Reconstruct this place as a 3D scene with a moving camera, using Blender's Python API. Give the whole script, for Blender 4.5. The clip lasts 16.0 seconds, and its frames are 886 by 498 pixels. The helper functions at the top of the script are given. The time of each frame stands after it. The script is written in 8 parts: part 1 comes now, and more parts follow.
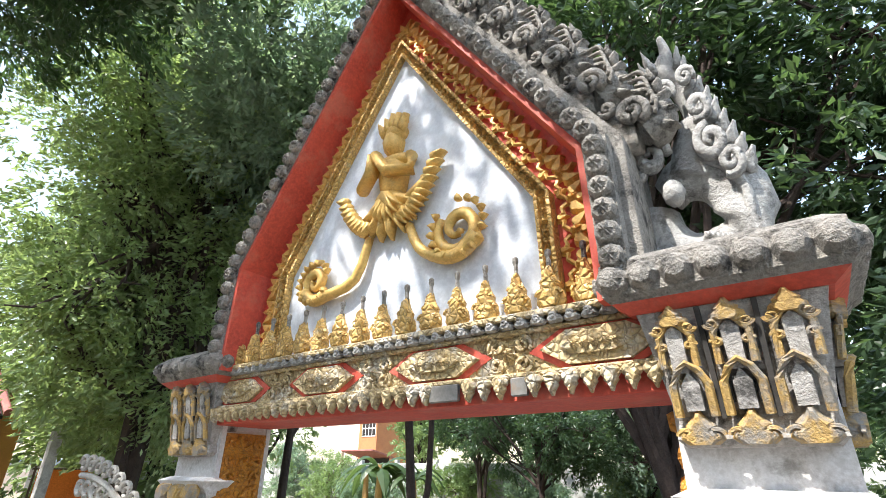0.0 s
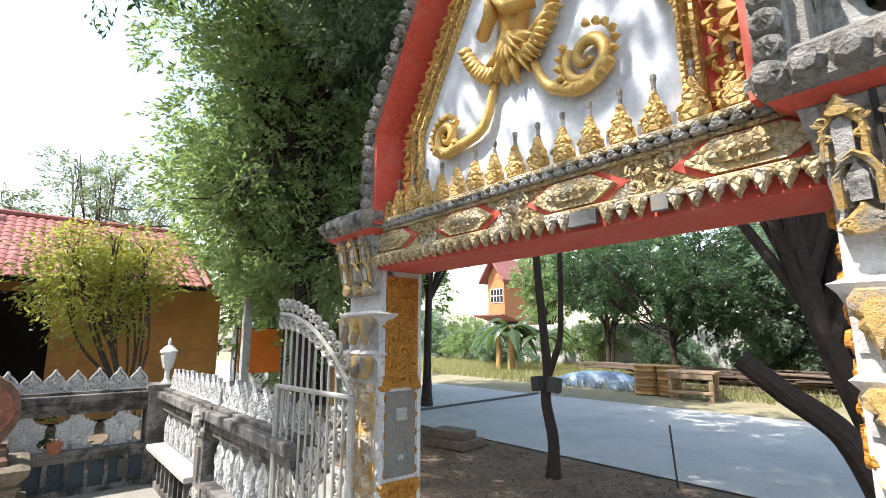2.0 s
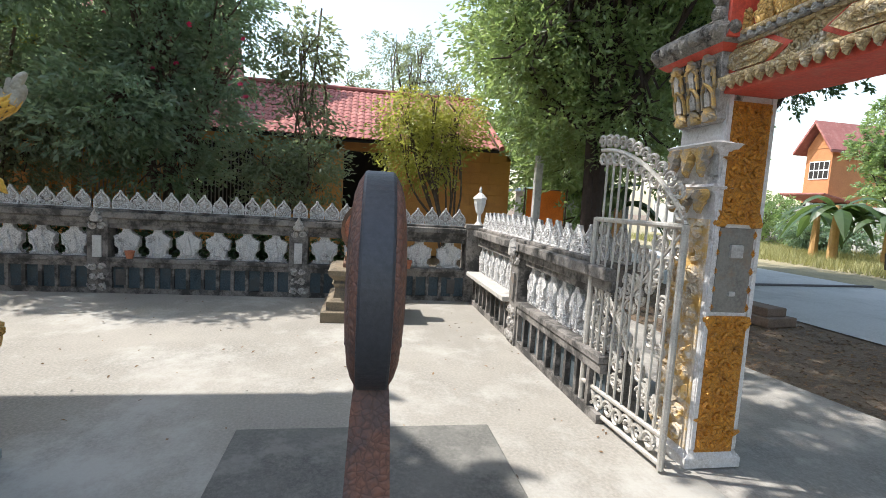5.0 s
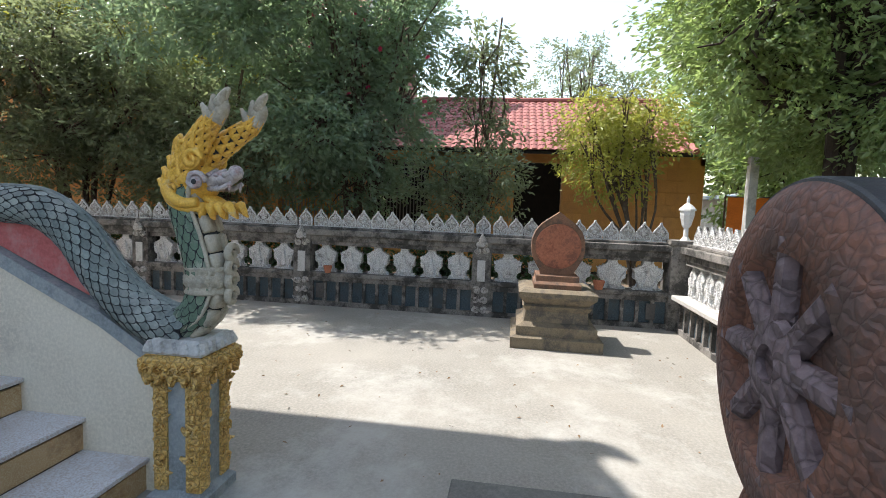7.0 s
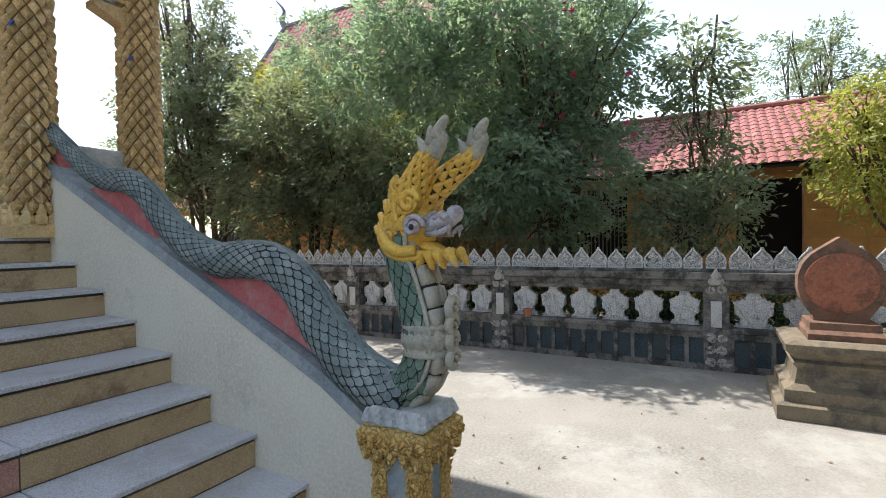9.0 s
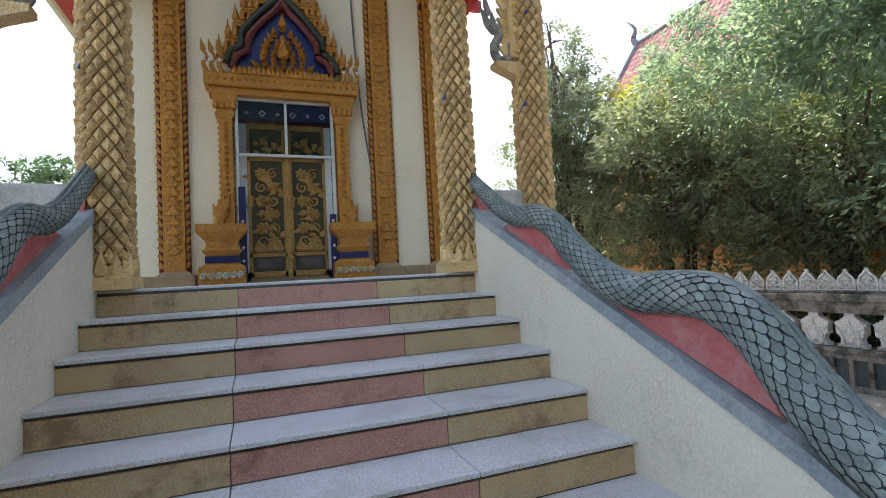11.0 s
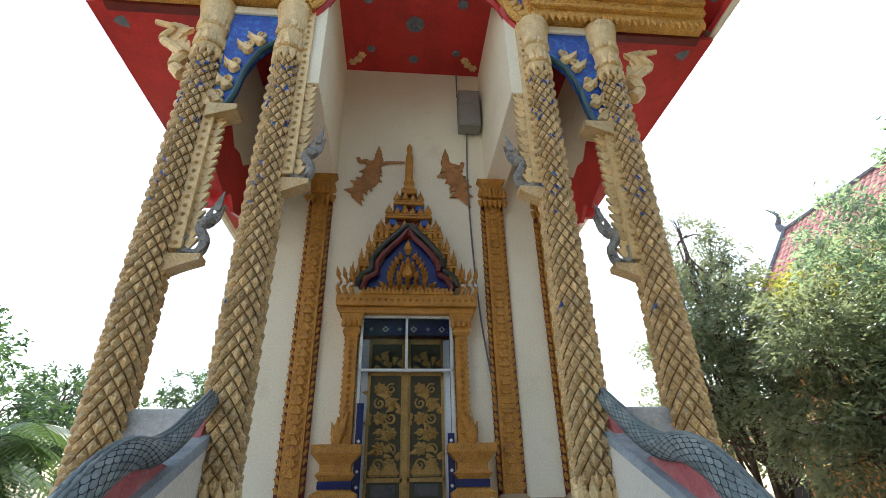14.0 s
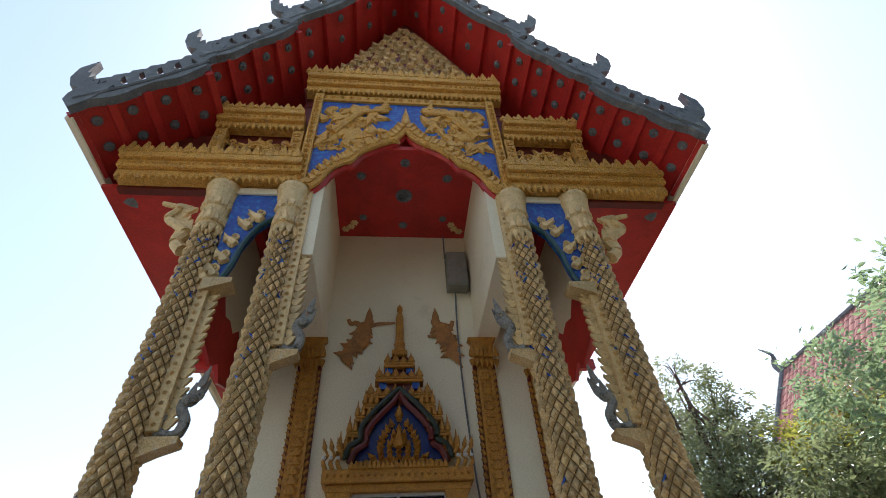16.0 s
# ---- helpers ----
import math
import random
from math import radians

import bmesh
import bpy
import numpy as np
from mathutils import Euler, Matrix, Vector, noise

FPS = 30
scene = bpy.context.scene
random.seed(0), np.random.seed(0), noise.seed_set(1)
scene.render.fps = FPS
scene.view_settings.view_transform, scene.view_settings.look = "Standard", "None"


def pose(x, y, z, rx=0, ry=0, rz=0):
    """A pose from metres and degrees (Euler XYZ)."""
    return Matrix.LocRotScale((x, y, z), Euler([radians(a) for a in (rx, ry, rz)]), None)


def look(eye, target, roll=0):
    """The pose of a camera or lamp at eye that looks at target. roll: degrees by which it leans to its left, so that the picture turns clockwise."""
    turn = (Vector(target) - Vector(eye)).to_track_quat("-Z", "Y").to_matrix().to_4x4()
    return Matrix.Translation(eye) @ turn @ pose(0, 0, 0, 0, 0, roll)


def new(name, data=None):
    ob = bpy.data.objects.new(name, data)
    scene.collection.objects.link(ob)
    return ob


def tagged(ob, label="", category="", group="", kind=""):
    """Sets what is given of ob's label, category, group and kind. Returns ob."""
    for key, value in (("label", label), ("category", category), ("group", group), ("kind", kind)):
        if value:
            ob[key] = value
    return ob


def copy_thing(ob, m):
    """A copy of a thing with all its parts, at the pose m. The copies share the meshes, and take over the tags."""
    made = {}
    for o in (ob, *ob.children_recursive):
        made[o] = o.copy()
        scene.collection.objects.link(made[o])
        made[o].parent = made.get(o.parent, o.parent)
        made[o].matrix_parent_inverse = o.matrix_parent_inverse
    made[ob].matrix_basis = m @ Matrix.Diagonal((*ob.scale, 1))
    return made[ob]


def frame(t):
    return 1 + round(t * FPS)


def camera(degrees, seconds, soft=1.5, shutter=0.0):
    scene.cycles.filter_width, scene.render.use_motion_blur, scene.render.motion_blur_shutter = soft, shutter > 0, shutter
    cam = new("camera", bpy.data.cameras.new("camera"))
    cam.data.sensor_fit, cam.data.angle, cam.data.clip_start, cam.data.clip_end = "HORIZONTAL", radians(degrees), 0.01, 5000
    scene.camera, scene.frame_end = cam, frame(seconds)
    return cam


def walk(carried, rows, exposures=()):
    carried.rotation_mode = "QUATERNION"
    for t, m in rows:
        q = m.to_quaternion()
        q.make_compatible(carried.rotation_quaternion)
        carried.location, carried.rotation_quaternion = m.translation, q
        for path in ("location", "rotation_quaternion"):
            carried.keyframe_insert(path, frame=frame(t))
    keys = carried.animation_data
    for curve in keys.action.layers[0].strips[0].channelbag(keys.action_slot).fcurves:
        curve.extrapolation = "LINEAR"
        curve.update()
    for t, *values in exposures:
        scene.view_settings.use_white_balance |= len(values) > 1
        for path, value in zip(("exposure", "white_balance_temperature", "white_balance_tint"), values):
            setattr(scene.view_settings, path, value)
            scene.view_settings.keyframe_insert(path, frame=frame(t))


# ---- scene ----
cam = camera(84.5, 16.0, soft=0.75)
PATH = [
    (0, (-0.53, -1.198, 2.013), (-1.592, 0.277, 2.846), 0.6),
    (0.5, (-0.55, -1.198, 1.975), (-1.673, 0.302, 2.675), 0.4),
    (1, (-0.548, -1.22, 1.935), (-1.779, 0.259, 2.48), -0.2),
    (1.5, (-0.539, -1.249, 1.88), (-1.912, 0.137, 2.32), -0.2),
    (2, (-0.542, -1.294, 1.825), (-2.047, -0.025, 2.174), -0.0),
    (2.5, (-0.554, -1.341, 1.77), (-2.202, -0.233, 2.013), 0.7),
    (3, (-0.579, -1.393, 1.734), (-2.342, -0.459, 1.874), 1.7),
    (3.5, (-0.602, -1.453, 1.691), (-2.433, -0.651, 1.753), 2.3),
    (4, (-0.557, -1.557, 1.609), (-2.44, -0.882, 1.607), 3.1),
    (4.5, (-0.581, -1.596, 1.575), (-2.508, -1.068, 1.483), 3.2),
    (5, (-0.616, -1.645, 1.533), (-2.576, -1.299, 1.339), 3.4),
    (5.2, (-0.629, -1.695, 1.515), (-2.598, -1.429, 1.285), 3.6),
    (7.5, (-1.297, -2.17, 1.54), (-3.26, -2.535, 1.434), 1.9),
    (8, (-1.409, -2.258, 1.513), (-3.36, -2.697, 1.486), 1.5),
    (8.5, (-1.52, -2.359, 1.543), (-3.4, -3.041, 1.524), 0.6),
    (9, (-1.58, -2.483, 1.548), (-3.324, -3.461, 1.513), -1.0),
    (9.5, (-1.595, -2.665, 1.579), (-3.174, -3.892, 1.532), -3.4),
    (10, (-1.586, -2.811, 1.585), (-2.91, -4.308, 1.523), -5.0),
    (10.2, (-1.557, -2.837, 1.592), (-2.751, -4.44, 1.544), -4.7),
    (12.3, (-1.616, -3.151, 1.61), (-1.826, -5.099, 2.014), -0.5),
    (12.5, (-1.63, -3.168, 1.623), (-1.8, -5.105, 2.092), -0.4),
    (13, (-1.713, -3.201, 1.66), (-1.8, -5.099, 2.285), 0.1),
    (13.5, (-1.793, -3.182, 1.707), (-1.902, -5.028, 2.469), -0.2),
    (14, (-1.817, -3.164, 1.759), (-1.99, -4.938, 2.667), -1.2),
    (14.5, (-1.815, -3.139, 1.796), (-2.015, -4.831, 2.844), -2.2),
    (15, (-1.809, -3.114, 1.822), (-2.008, -4.719, 2.999), -2.9),
    (15.5, (-1.803, -3.063, 1.87), (-2.001, -4.582, 3.156), -3.7),
    (16, (-1.818, -3.031, 1.891), (-2.016, -4.459, 3.278), -4.4),
]
EXPOSURES = [(0, 1.2), (2.5, 1.05), (5, 0.85), (7.5, 0.95), (9, 0.85), (10, 1.1), (12.3, 1.4), (13.5, 1.35), (14.5, 1.28), (15, 1.18), (16, 0.5)]
walk(cam, [(t, look(eye, target, roll)) for t, eye, target, roll in PATH], EXPOSURES)

# ---- world and sun ----
SUN = Vector((0.194, 0.61, -1.0)).normalized()
world = bpy.data.worlds.new("world")
scene.world = world
world.use_nodes = True
wn = world.node_tree.nodes
sky = wn.new("ShaderNodeTexSky")
sky.sky_type, sky.sun_disc = "NISHITA", False
sky.sun_elevation, sky.sun_rotation = math.asin(-SUN.z), math.atan2(-SUN.x, -SUN.y)
sky.air_density, sky.dust_density, sky.ozone_density = 1.6, 1.5, 1.0
wn["Background"].inputs["Strength"].default_value = 0.15
haze = wn.new("ShaderNodeMix")
haze.data_type, haze.blend_type = "RGBA", "ADD"
haze.inputs[0].default_value = 1.0
haze.inputs[7].default_value = (0.9, 1.0, 1.2, 1)
world.node_tree.links.new(sky.outputs[0], haze.inputs[6])
world.node_tree.links.new(haze.outputs[2], wn["Background"].inputs["Color"])
sun = new("sun", bpy.data.lights.new("sun", "SUN"))
sun.data.energy, sun.data.angle, sun.data.color = 4.2, radians(0.5), (1.0, 0.96, 0.91)
sun.rotation_mode = "QUATERNION"
sun.rotation_quaternion = SUN.to_track_quat("-Z", "Y")

# ---- materials ----


def mat(name, base, dark=None, rough=0.7, metal=0.0, scale=6.0, fine=60.0, bump=0.3, dist=0.01, stain=None, stain_amt=0.5,
        stain_scale=2.0, rand=0.0, island=0.0, mid=None, trans=None, thresh=0.5, sharp=0.12, carve=0.0, groove_shade=(0.12, 0.07, 0.035)):
    """Two scales of variation, stains with a shape of their own, relief by noise."""
    m = bpy.data.materials.new(name)
    m.use_nodes = True
    nt = m.node_tree
    N, L = nt.nodes, nt.links
    b = N["Principled BSDF"]
    co = N.new("ShaderNodeTexCoord").outputs["Object"]
    geo = N.new("ShaderNodeNewGeometry")
    pos = geo.outputs["Position"]

    def tex(sc, det=6.0, r=0.6):
        n = N.new("ShaderNodeTexNoise")
        n.inputs["Scale"].default_value, n.inputs["Detail"].default_value, n.inputs["Roughness"].default_value = sc, det, r
        L.new(pos, n.inputs["Vector"])
        return n.outputs["Fac"]

    def mixc(fac, a, c):
        x = N.new("ShaderNodeMix")
        x.data_type = "RGBA"
        if isinstance(fac, float):
            x.inputs[0].default_value = fac
        else:
            L.new(fac, x.inputs[0])
        for sock, val in ((x.inputs[6], a), (x.inputs[7], c)):
            if isinstance(val, tuple):
                sock.default_value = (*val, 1)
            else:
                L.new(val, sock)
        return x.outputs[2]

    def ramp(fac, lo, hi):
        r = N.new("ShaderNodeMapRange")
        r.inputs[1].default_value, r.inputs[2].default_value = lo, hi
        L.new(fac, r.inputs[0])
        return r.outputs[0]

    dark = dark or tuple(c * 0.72 for c in base)
    col = mixc(ramp(tex(scale), 0.35, 0.68), dark, base)
    f2 = tex(fine, 4.0, 0.7)
    if mid:
        col = mixc(ramp(f2, 0.45, 0.62), col, mid)
    else:
        col = mixc(ramp(f2, 0.4, 0.75), col, tuple(min(1.0, c * 1.18) for c in base))
    if stain:
        s = ramp(tex(stain_scale, 9.0, 0.72), thresh, thresh + sharp)
        ml = N.new("ShaderNodeMath")
        ml.operation = "MULTIPLY"
        ml.inputs[1].default_value = stain_amt
        L.new(s, ml.inputs[0])
        col = mixc(ml.outputs[0], col, stain)
    height = f2
    if carve:
        w = N.new("ShaderNodeTexNoise")
        w.inputs["Scale"].default_value, w.inputs["Detail"].default_value = carve * 0.45, 2.0
        L.new(pos, w.inputs["Vector"])
        sc = N.new("ShaderNodeVectorMath")
        sc.operation = "MULTIPLY_ADD"
        sc.inputs[1].default_value = (1.6 / carve,) * 3
        L.new(w.outputs["Color"], sc.inputs[0])
        L.new(pos, sc.inputs[2])
        vo = N.new("ShaderNodeTexVoronoi")
        vo.feature = "DISTANCE_TO_EDGE"
        vo.inputs["Scale"].default_value = carve
        L.new(sc.outputs[0], vo.inputs["Vector"])
        height = ramp(vo.outputs["Distance"], 0.0, 0.3)
        # dark cell edges stand in for dirt and shade in carved crevices
        groove = ramp(vo.outputs["Distance"], 0.11, 0.02)
        gm = N.new("ShaderNodeMath")
        gm.operation = "MULTIPLY"
        gm.inputs[1].default_value = 0.42
        L.new(groove, gm.inputs[0])
        col = mixc(gm.outputs[0], col, groove_shade)
    src = None
    if island:
        src, amt = geo.outputs["Random Per Island"], island
    elif rand:
        src, amt = N.new("ShaderNodeObjectInfo").outputs["Random"], rand
    if src is not None:
        h = N.new("ShaderNodeHueSaturation")
        r = N.new("ShaderNodeMapRange")
        r.inputs[3].default_value, r.inputs[4].default_value = 1 - amt, 1 + amt
        L.new(src, r.inputs[0])
        L.new(r.outputs[0], h.inputs["Value"])
        L.new(col, h.inputs["Color"])
        col = h.outputs[0]
    L.new(col, b.inputs["Base Color"])
    b.inputs["Roughness"].default_value, b.inputs["Metallic"].default_value = rough, metal
    if bump:
        bp = N.new("ShaderNodeBump")
        bp.inputs["Strength"].default_value, bp.inputs["Distance"].default_value = bump, dist
        L.new(height, bp.inputs["Height"])
        L.new(bp.outputs[0], b.inputs["Normal"])
    if trans:
        t = N.new("ShaderNodeBsdfTranslucent")
        t.inputs["Color"].default_value = (*trans, 1)
        mx = N.new("ShaderNodeMixShader")
        mx.inputs[0].default_value = 0.45
        L.new(b.outputs[0], mx.inputs[1])
        L.new(t.outputs[0], mx.inputs[2])
        L.new(mx.outputs[0], N["Material Output"].inputs["Surface"])
    return m


GOLD_FIG = mat("yellow gold relief paint", (0.76, 0.50, 0.15), (0.56, 0.33, 0.09), 0.45, 0.2, 9, 70, 0.35, 0.006, (0.50, 0.40, 0.26), 0.5, 12.0, thresh=0.58)
GOLD_PETAL = mat("pale gold lotus leaves", (0.74, 0.53, 0.26), (0.50, 0.32, 0.13), 0.5, 0.1, 9, 70, 0.4, 0.006, (0.30, 0.18, 0.08), 0.6, 12.0, thresh=0.56, island=0.2)
TEAL = mat("dark teal arch edging", (0.03, 0.09, 0.10), (0.015, 0.05, 0.06), 0.4, 0, 8, 60, 0.2, 0.003)
GOLD_OLD = mat("old gold paint", (0.76, 0.50, 0.16), (0.54, 0.32, 0.10), 0.5, 0.15, 9, 70, 0.7, 0.012, (0.60, 0.56, 0.48), 0.55, 9.0, thresh=0.56, carve=34)
GOLD_TEMPLE = mat("temple cornice gilding", (0.86, 0.47, 0.10), (0.60, 0.28, 0.05), 0.45, 0.15, 9, 70, 0.7, 0.012, (0.78, 0.66, 0.46), 0.5, 11.0, thresh=0.56, carve=34, groove_shade=(0.10, 0.04, 0.015))
GOLD_PALE = mat("flaked pale gold paint", (0.62, 0.48, 0.25), (0.44, 0.33, 0.18), 0.6, 0.05, 9, 80, 0.7, 0.012, (0.68, 0.66, 0.60), 0.75, 6.0, thresh=0.5, carve=36, groove_shade=(0.16, 0.10, 0.06))
GOLD_ORANGE = mat("orange gold paint", (0.60, 0.27, 0.035), (0.38, 0.15, 0.02), 0.45, 0.15, 12, 60, 0.5, 0.008, (0.16, 0.09, 0.04), 0.6, 9.0, thresh=0.58, carve=40)
GOLD_DOOR = mat("door gilding", (0.46, 0.27, 0.07), (0.27, 0.15, 0.035), 0.42, 0.3, 12, 60, 0.5, 0.008, carve=50)
GOLD_COL = mat("column gold mosaic", (0.74, 0.51, 0.24), (0.54, 0.33, 0.13), 0.45, 0.1, 8, 60, 0.5, 0.008, (0.74, 0.64, 0.46), 0.6, 14.0, thresh=0.54, island=0.22, carve=46, groove_shade=(0.20, 0.11, 0.04))
SHAFT = mat("brown core between petals", (0.30, 0.19, 0.09), (0.17, 0.10, 0.05), 0.85, 0, 9, 60, 0.3, 0.004)
GOLD_NAGA = mat("yellow gold head paint", (0.78, 0.48, 0.08), (0.60, 0.32, 0.05), 0.5, 0.05, 12, 90, 0.4, 0.008, (0.50, 0.46, 0.38), 0.6, 9.0, thresh=0.57)
LICHEN = mat("weathered cement with black lichen", (0.40, 0.37, 0.33), (0.20, 0.185, 0.165), 0.9, 0, 12, 80, 1.0, 0.02, (0.03, 0.028, 0.026), 0.92, 9.0, thresh=0.52)
ROOFGREY = mat("grey weathered roof cresting", (0.17, 0.18, 0.19), (0.09, 0.095, 0.105), 0.8, 0, 7, 60, 0.6, 0.01, (0.35, 0.35, 0.34), 0.6, 7.0, thresh=0.58)
GOLD_WORN = mat("worn gold with grey plaster", (0.58, 0.38, 0.12), (0.36, 0.22, 0.08), 0.7, 0.0, 14, 90, 0.8, 0.012, (0.26, 0.25, 0.235), 0.9, 9.0, thresh=0.46)
GROOVEBLACK = mat("near black strips in the joints", (0.06, 0.055, 0.05), (0.03, 0.028, 0.026), 0.95, 0, 8, 60, 0.4, 0.004)
PILLAR_WHITE = mat("flaking white pillar paint", (0.68, 0.67, 0.67), (0.50, 0.47, 0.44), 0.8, 0, 5, 60, 0.5, 0.008, (0.22, 0.20, 0.18), 0.75, 6.0, thresh=0.56)
# lowered base and heavy lichen also carry tree shade on the gate top
FINIALW = mat("flaking white plaster with lichen and shade tone", (0.46, 0.45, 0.43), (0.26, 0.25, 0.235), 0.85, 0, 10, 70, 0.8, 0.014, (0.045, 0.042, 0.038), 0.85, 9.0, thresh=0.52)
PILLAR_MIX = mat("gold and white carved plaster", (0.66, 0.60, 0.52), (0.40, 0.30, 0.18), 0.75, 0, 6, 60, 0.7, 0.012, (0.60, 0.36, 0.08), 0.85, 7.0, thresh=0.46)
BLACKENED = mat("blackened plaster", (0.50, 0.47, 0.44), (0.28, 0.26, 0.23), 0.9, 0, 7, 60, 0.7, 0.012, (0.03, 0.028, 0.025), 0.9, 7.0, thresh=0.5)
RED = mat("gate red paint", (0.66, 0.10, 0.06), (0.50, 0.07, 0.045), 0.6, 0, 5, 50, 0.3, 0.005, (0.62, 0.25, 0.18), 0.4, 4.0)
TYMP = mat("pale blue white tympanum paint", (0.72, 0.76, 0.82), (0.64, 0.68, 0.75), 0.6, 0, 2.5, 40, 0.15, 0.004, (0.55, 0.57, 0.60), 0.5, 6.0, thresh=0.62)
SOFFIT = mat("red soffit paint", (0.54, 0.03, 0.025), (0.40, 0.02, 0.018), 0.45, 0, 3, 40, 0.15, 0.004, (0.30, 0.015, 0.015), 0.6, 2.0)
CREAM = mat("cream painted plaster", (0.82, 0.735, 0.555), (0.76, 0.665, 0.49), 0.8, 0, 1.5, 50, 0.15, 0.004, (0.55, 0.42, 0.28), 0.35, 1.6, thresh=0.58)
WALLWHITE = mat("pale grey wall plaster", (0.72, 0.73, 0.72), (0.64, 0.65, 0.64), 0.8, 0, 1.5, 50, 0.15, 0.004, (0.48, 0.42, 0.33), 0.35, 1.8, thresh=0.6)
STAIRWALL = mat("stair wall plaster", (0.72, 0.65, 0.53), (0.60, 0.53, 0.42), 0.8, 0, 1.4, 60, 0.2, 0.004, (0.34, 0.31, 0.27), 0.4, 2.2, thresh=0.6)
GREYBAND = mat("grey cement band", (0.30, 0.33, 0.34), (0.20, 0.22, 0.23), 0.85, 0, 5, 60, 0.4, 0.006, (0.50, 0.50, 0.48), 0.5, 4.0)
PINK = mat("faded pink red paint", (0.52, 0.15, 0.14), (0.42, 0.10, 0.10), 0.75, 0, 6, 50, 0.3, 0.005, (0.50, 0.30, 0.28), 0.5, 6.0)
SCALE = mat("grey naga scales", (0.21, 0.245, 0.23), (0.13, 0.155, 0.155), 0.7, 0, 8, 60, 0.5, 0.006, (0.40, 0.40, 0.37), 0.5, 5.0, island=0.2)
SCALE_GAP = mat("dark scale outlines", (0.035, 0.04, 0.045), (0.02, 0.022, 0.025), 0.9, 0, 8, 60, 0.3, 0.004)
SCALE_GREEN = mat("green tinted naga scales", (0.13, 0.20, 0.14), (0.08, 0.12, 0.09), 0.7, 0, 8, 60, 0.5, 0.006, (0.42, 0.42, 0.34), 0.6, 6.0, island=0.15)
BELLY = mat("naga belly plates", (0.46, 0.42, 0.34), (0.32, 0.29, 0.23), 0.8, 0, 8, 60, 0.5, 0.006, (0.20, 0.19, 0.16), 0.5, 7.0)
NAGA_WHITE = mat("naga face white", (0.52, 0.48, 0.48), (0.30, 0.27, 0.29), 0.7, 0, 20, 90, 0.5, 0.006, (0.34, 0.12, 0.09), 0.5, 12.0)
RISER_OCHRE = mat("ochre terrazzo riser", (0.56, 0.38, 0.19), (0.42, 0.26, 0.12), 0.55, 0, 3, 140, 0.15, 0.002, (0.20, 0.10, 0.05), 0.7, 3.4, thresh=0.53, mid=(0.60, 0.48, 0.30))
RISER_PINK = mat("pink terrazzo riser", (0.52, 0.25, 0.18), (0.40, 0.17, 0.12), 0.55, 0, 3, 140, 0.15, 0.002, (0.20, 0.09, 0.06), 0.7, 3.4, thresh=0.55, mid=(0.62, 0.38, 0.30))
# bluish white base: the sky's reflection is put into the tread colour
TREAD = mat("pale terrazzo tread with sky tone", (0.74, 0.75, 0.77), (0.62, 0.63, 0.65), 0.45, 0, 3, 120, 0.12, 0.002, (0.40, 0.36, 0.32), 0.4, 2.5, mid=(0.50, 0.42, 0.38))
NOSING = mat("near black nosing line and fittings", (0.10, 0.09, 0.08), (0.05, 0.05, 0.05), 0.8, 0, 8, 60, 0.2, 0.003)
FLOOR = mat("worn courtyard concrete", (0.30, 0.278, 0.242), (0.20, 0.188, 0.165), 0.88, 0, 0.9, 45, 0.35, 0.004, (0.40, 0.385, 0.35), 0.75, 0.8, thresh=0.5)
# wheel slab: darkened to carry the temple's shade as well as damp
DAMPSHADE = mat("dark damp concrete with shade tone", (0.15, 0.145, 0.13), (0.09, 0.087, 0.08), 0.85, 0, 2.0, 50, 0.35, 0.004, (0.26, 0.25, 0.22), 0.5, 3.0)
# apron concrete, toned down to carry the shade outside the gate
SLAB = mat("grey concrete with shade tone", (0.29, 0.275, 0.25), (0.20, 0.185, 0.17), 0.88, 0, 2.0, 50, 0.35, 0.004, (0.47, 0.44, 0.39), 0.5, 2.4)
ROAD = mat("pale concrete road", (0.50, 0.49, 0.47), (0.42, 0.41, 0.39), 0.9, 0, 0.7, 30, 0.3, 0.006, (0.34, 0.33, 0.31), 0.5, 0.9)
SOIL = mat("brown soil with leaf litter", (0.17, 0.12, 0.085), (0.09, 0.065, 0.045), 0.95, 0, 2.0, 40, 0.8, 0.02, (0.24, 0.19, 0.13), 0.6, 9.0, mid=(0.22, 0.16, 0.11))
GRASSM = mat("dry grass ground", (0.30, 0.26, 0.16), (0.20, 0.17, 0.10), 0.95, 0, 1.0, 25, 0.8, 0.03, (0.34, 0.29, 0.16), 0.6, 1.8)
BALWHITE = mat("white limewashed carving", (0.72, 0.71, 0.70), (0.54, 0.53, 0.52), 0.85, 0, 9, 70, 0.6, 0.01, (0.13, 0.12, 0.11), 0.75, 9.0, thresh=0.54, carve=38, groove_shade=(0.09, 0.085, 0.08))
# black stains, deepened to stand in for shade on the west wall
BALGREY = mat("grey cement with stains and shade tone", (0.24, 0.22, 0.20), (0.12, 0.11, 0.10), 0.9, 0, 4, 60, 0.5, 0.008, (0.035, 0.033, 0.03), 0.92, 3.4, thresh=0.45)
BALRECESS = mat("grey green recess paint", (0.075, 0.105, 0.12), (0.03, 0.04, 0.048), 0.9, 0, 4, 60, 0.4, 0.006, (0.06, 0.06, 0.055), 0.7, 4.0)
# paler than BALGREY: sunlight on the north sill is put into the colour
LEDGE = mat("pale sunlit cement ledge", (0.47, 0.45, 0.41), (0.33, 0.31, 0.285), 0.9, 0, 4, 60, 0.5, 0.006, (0.14, 0.13, 0.12), 0.7, 4.0, thresh=0.55)
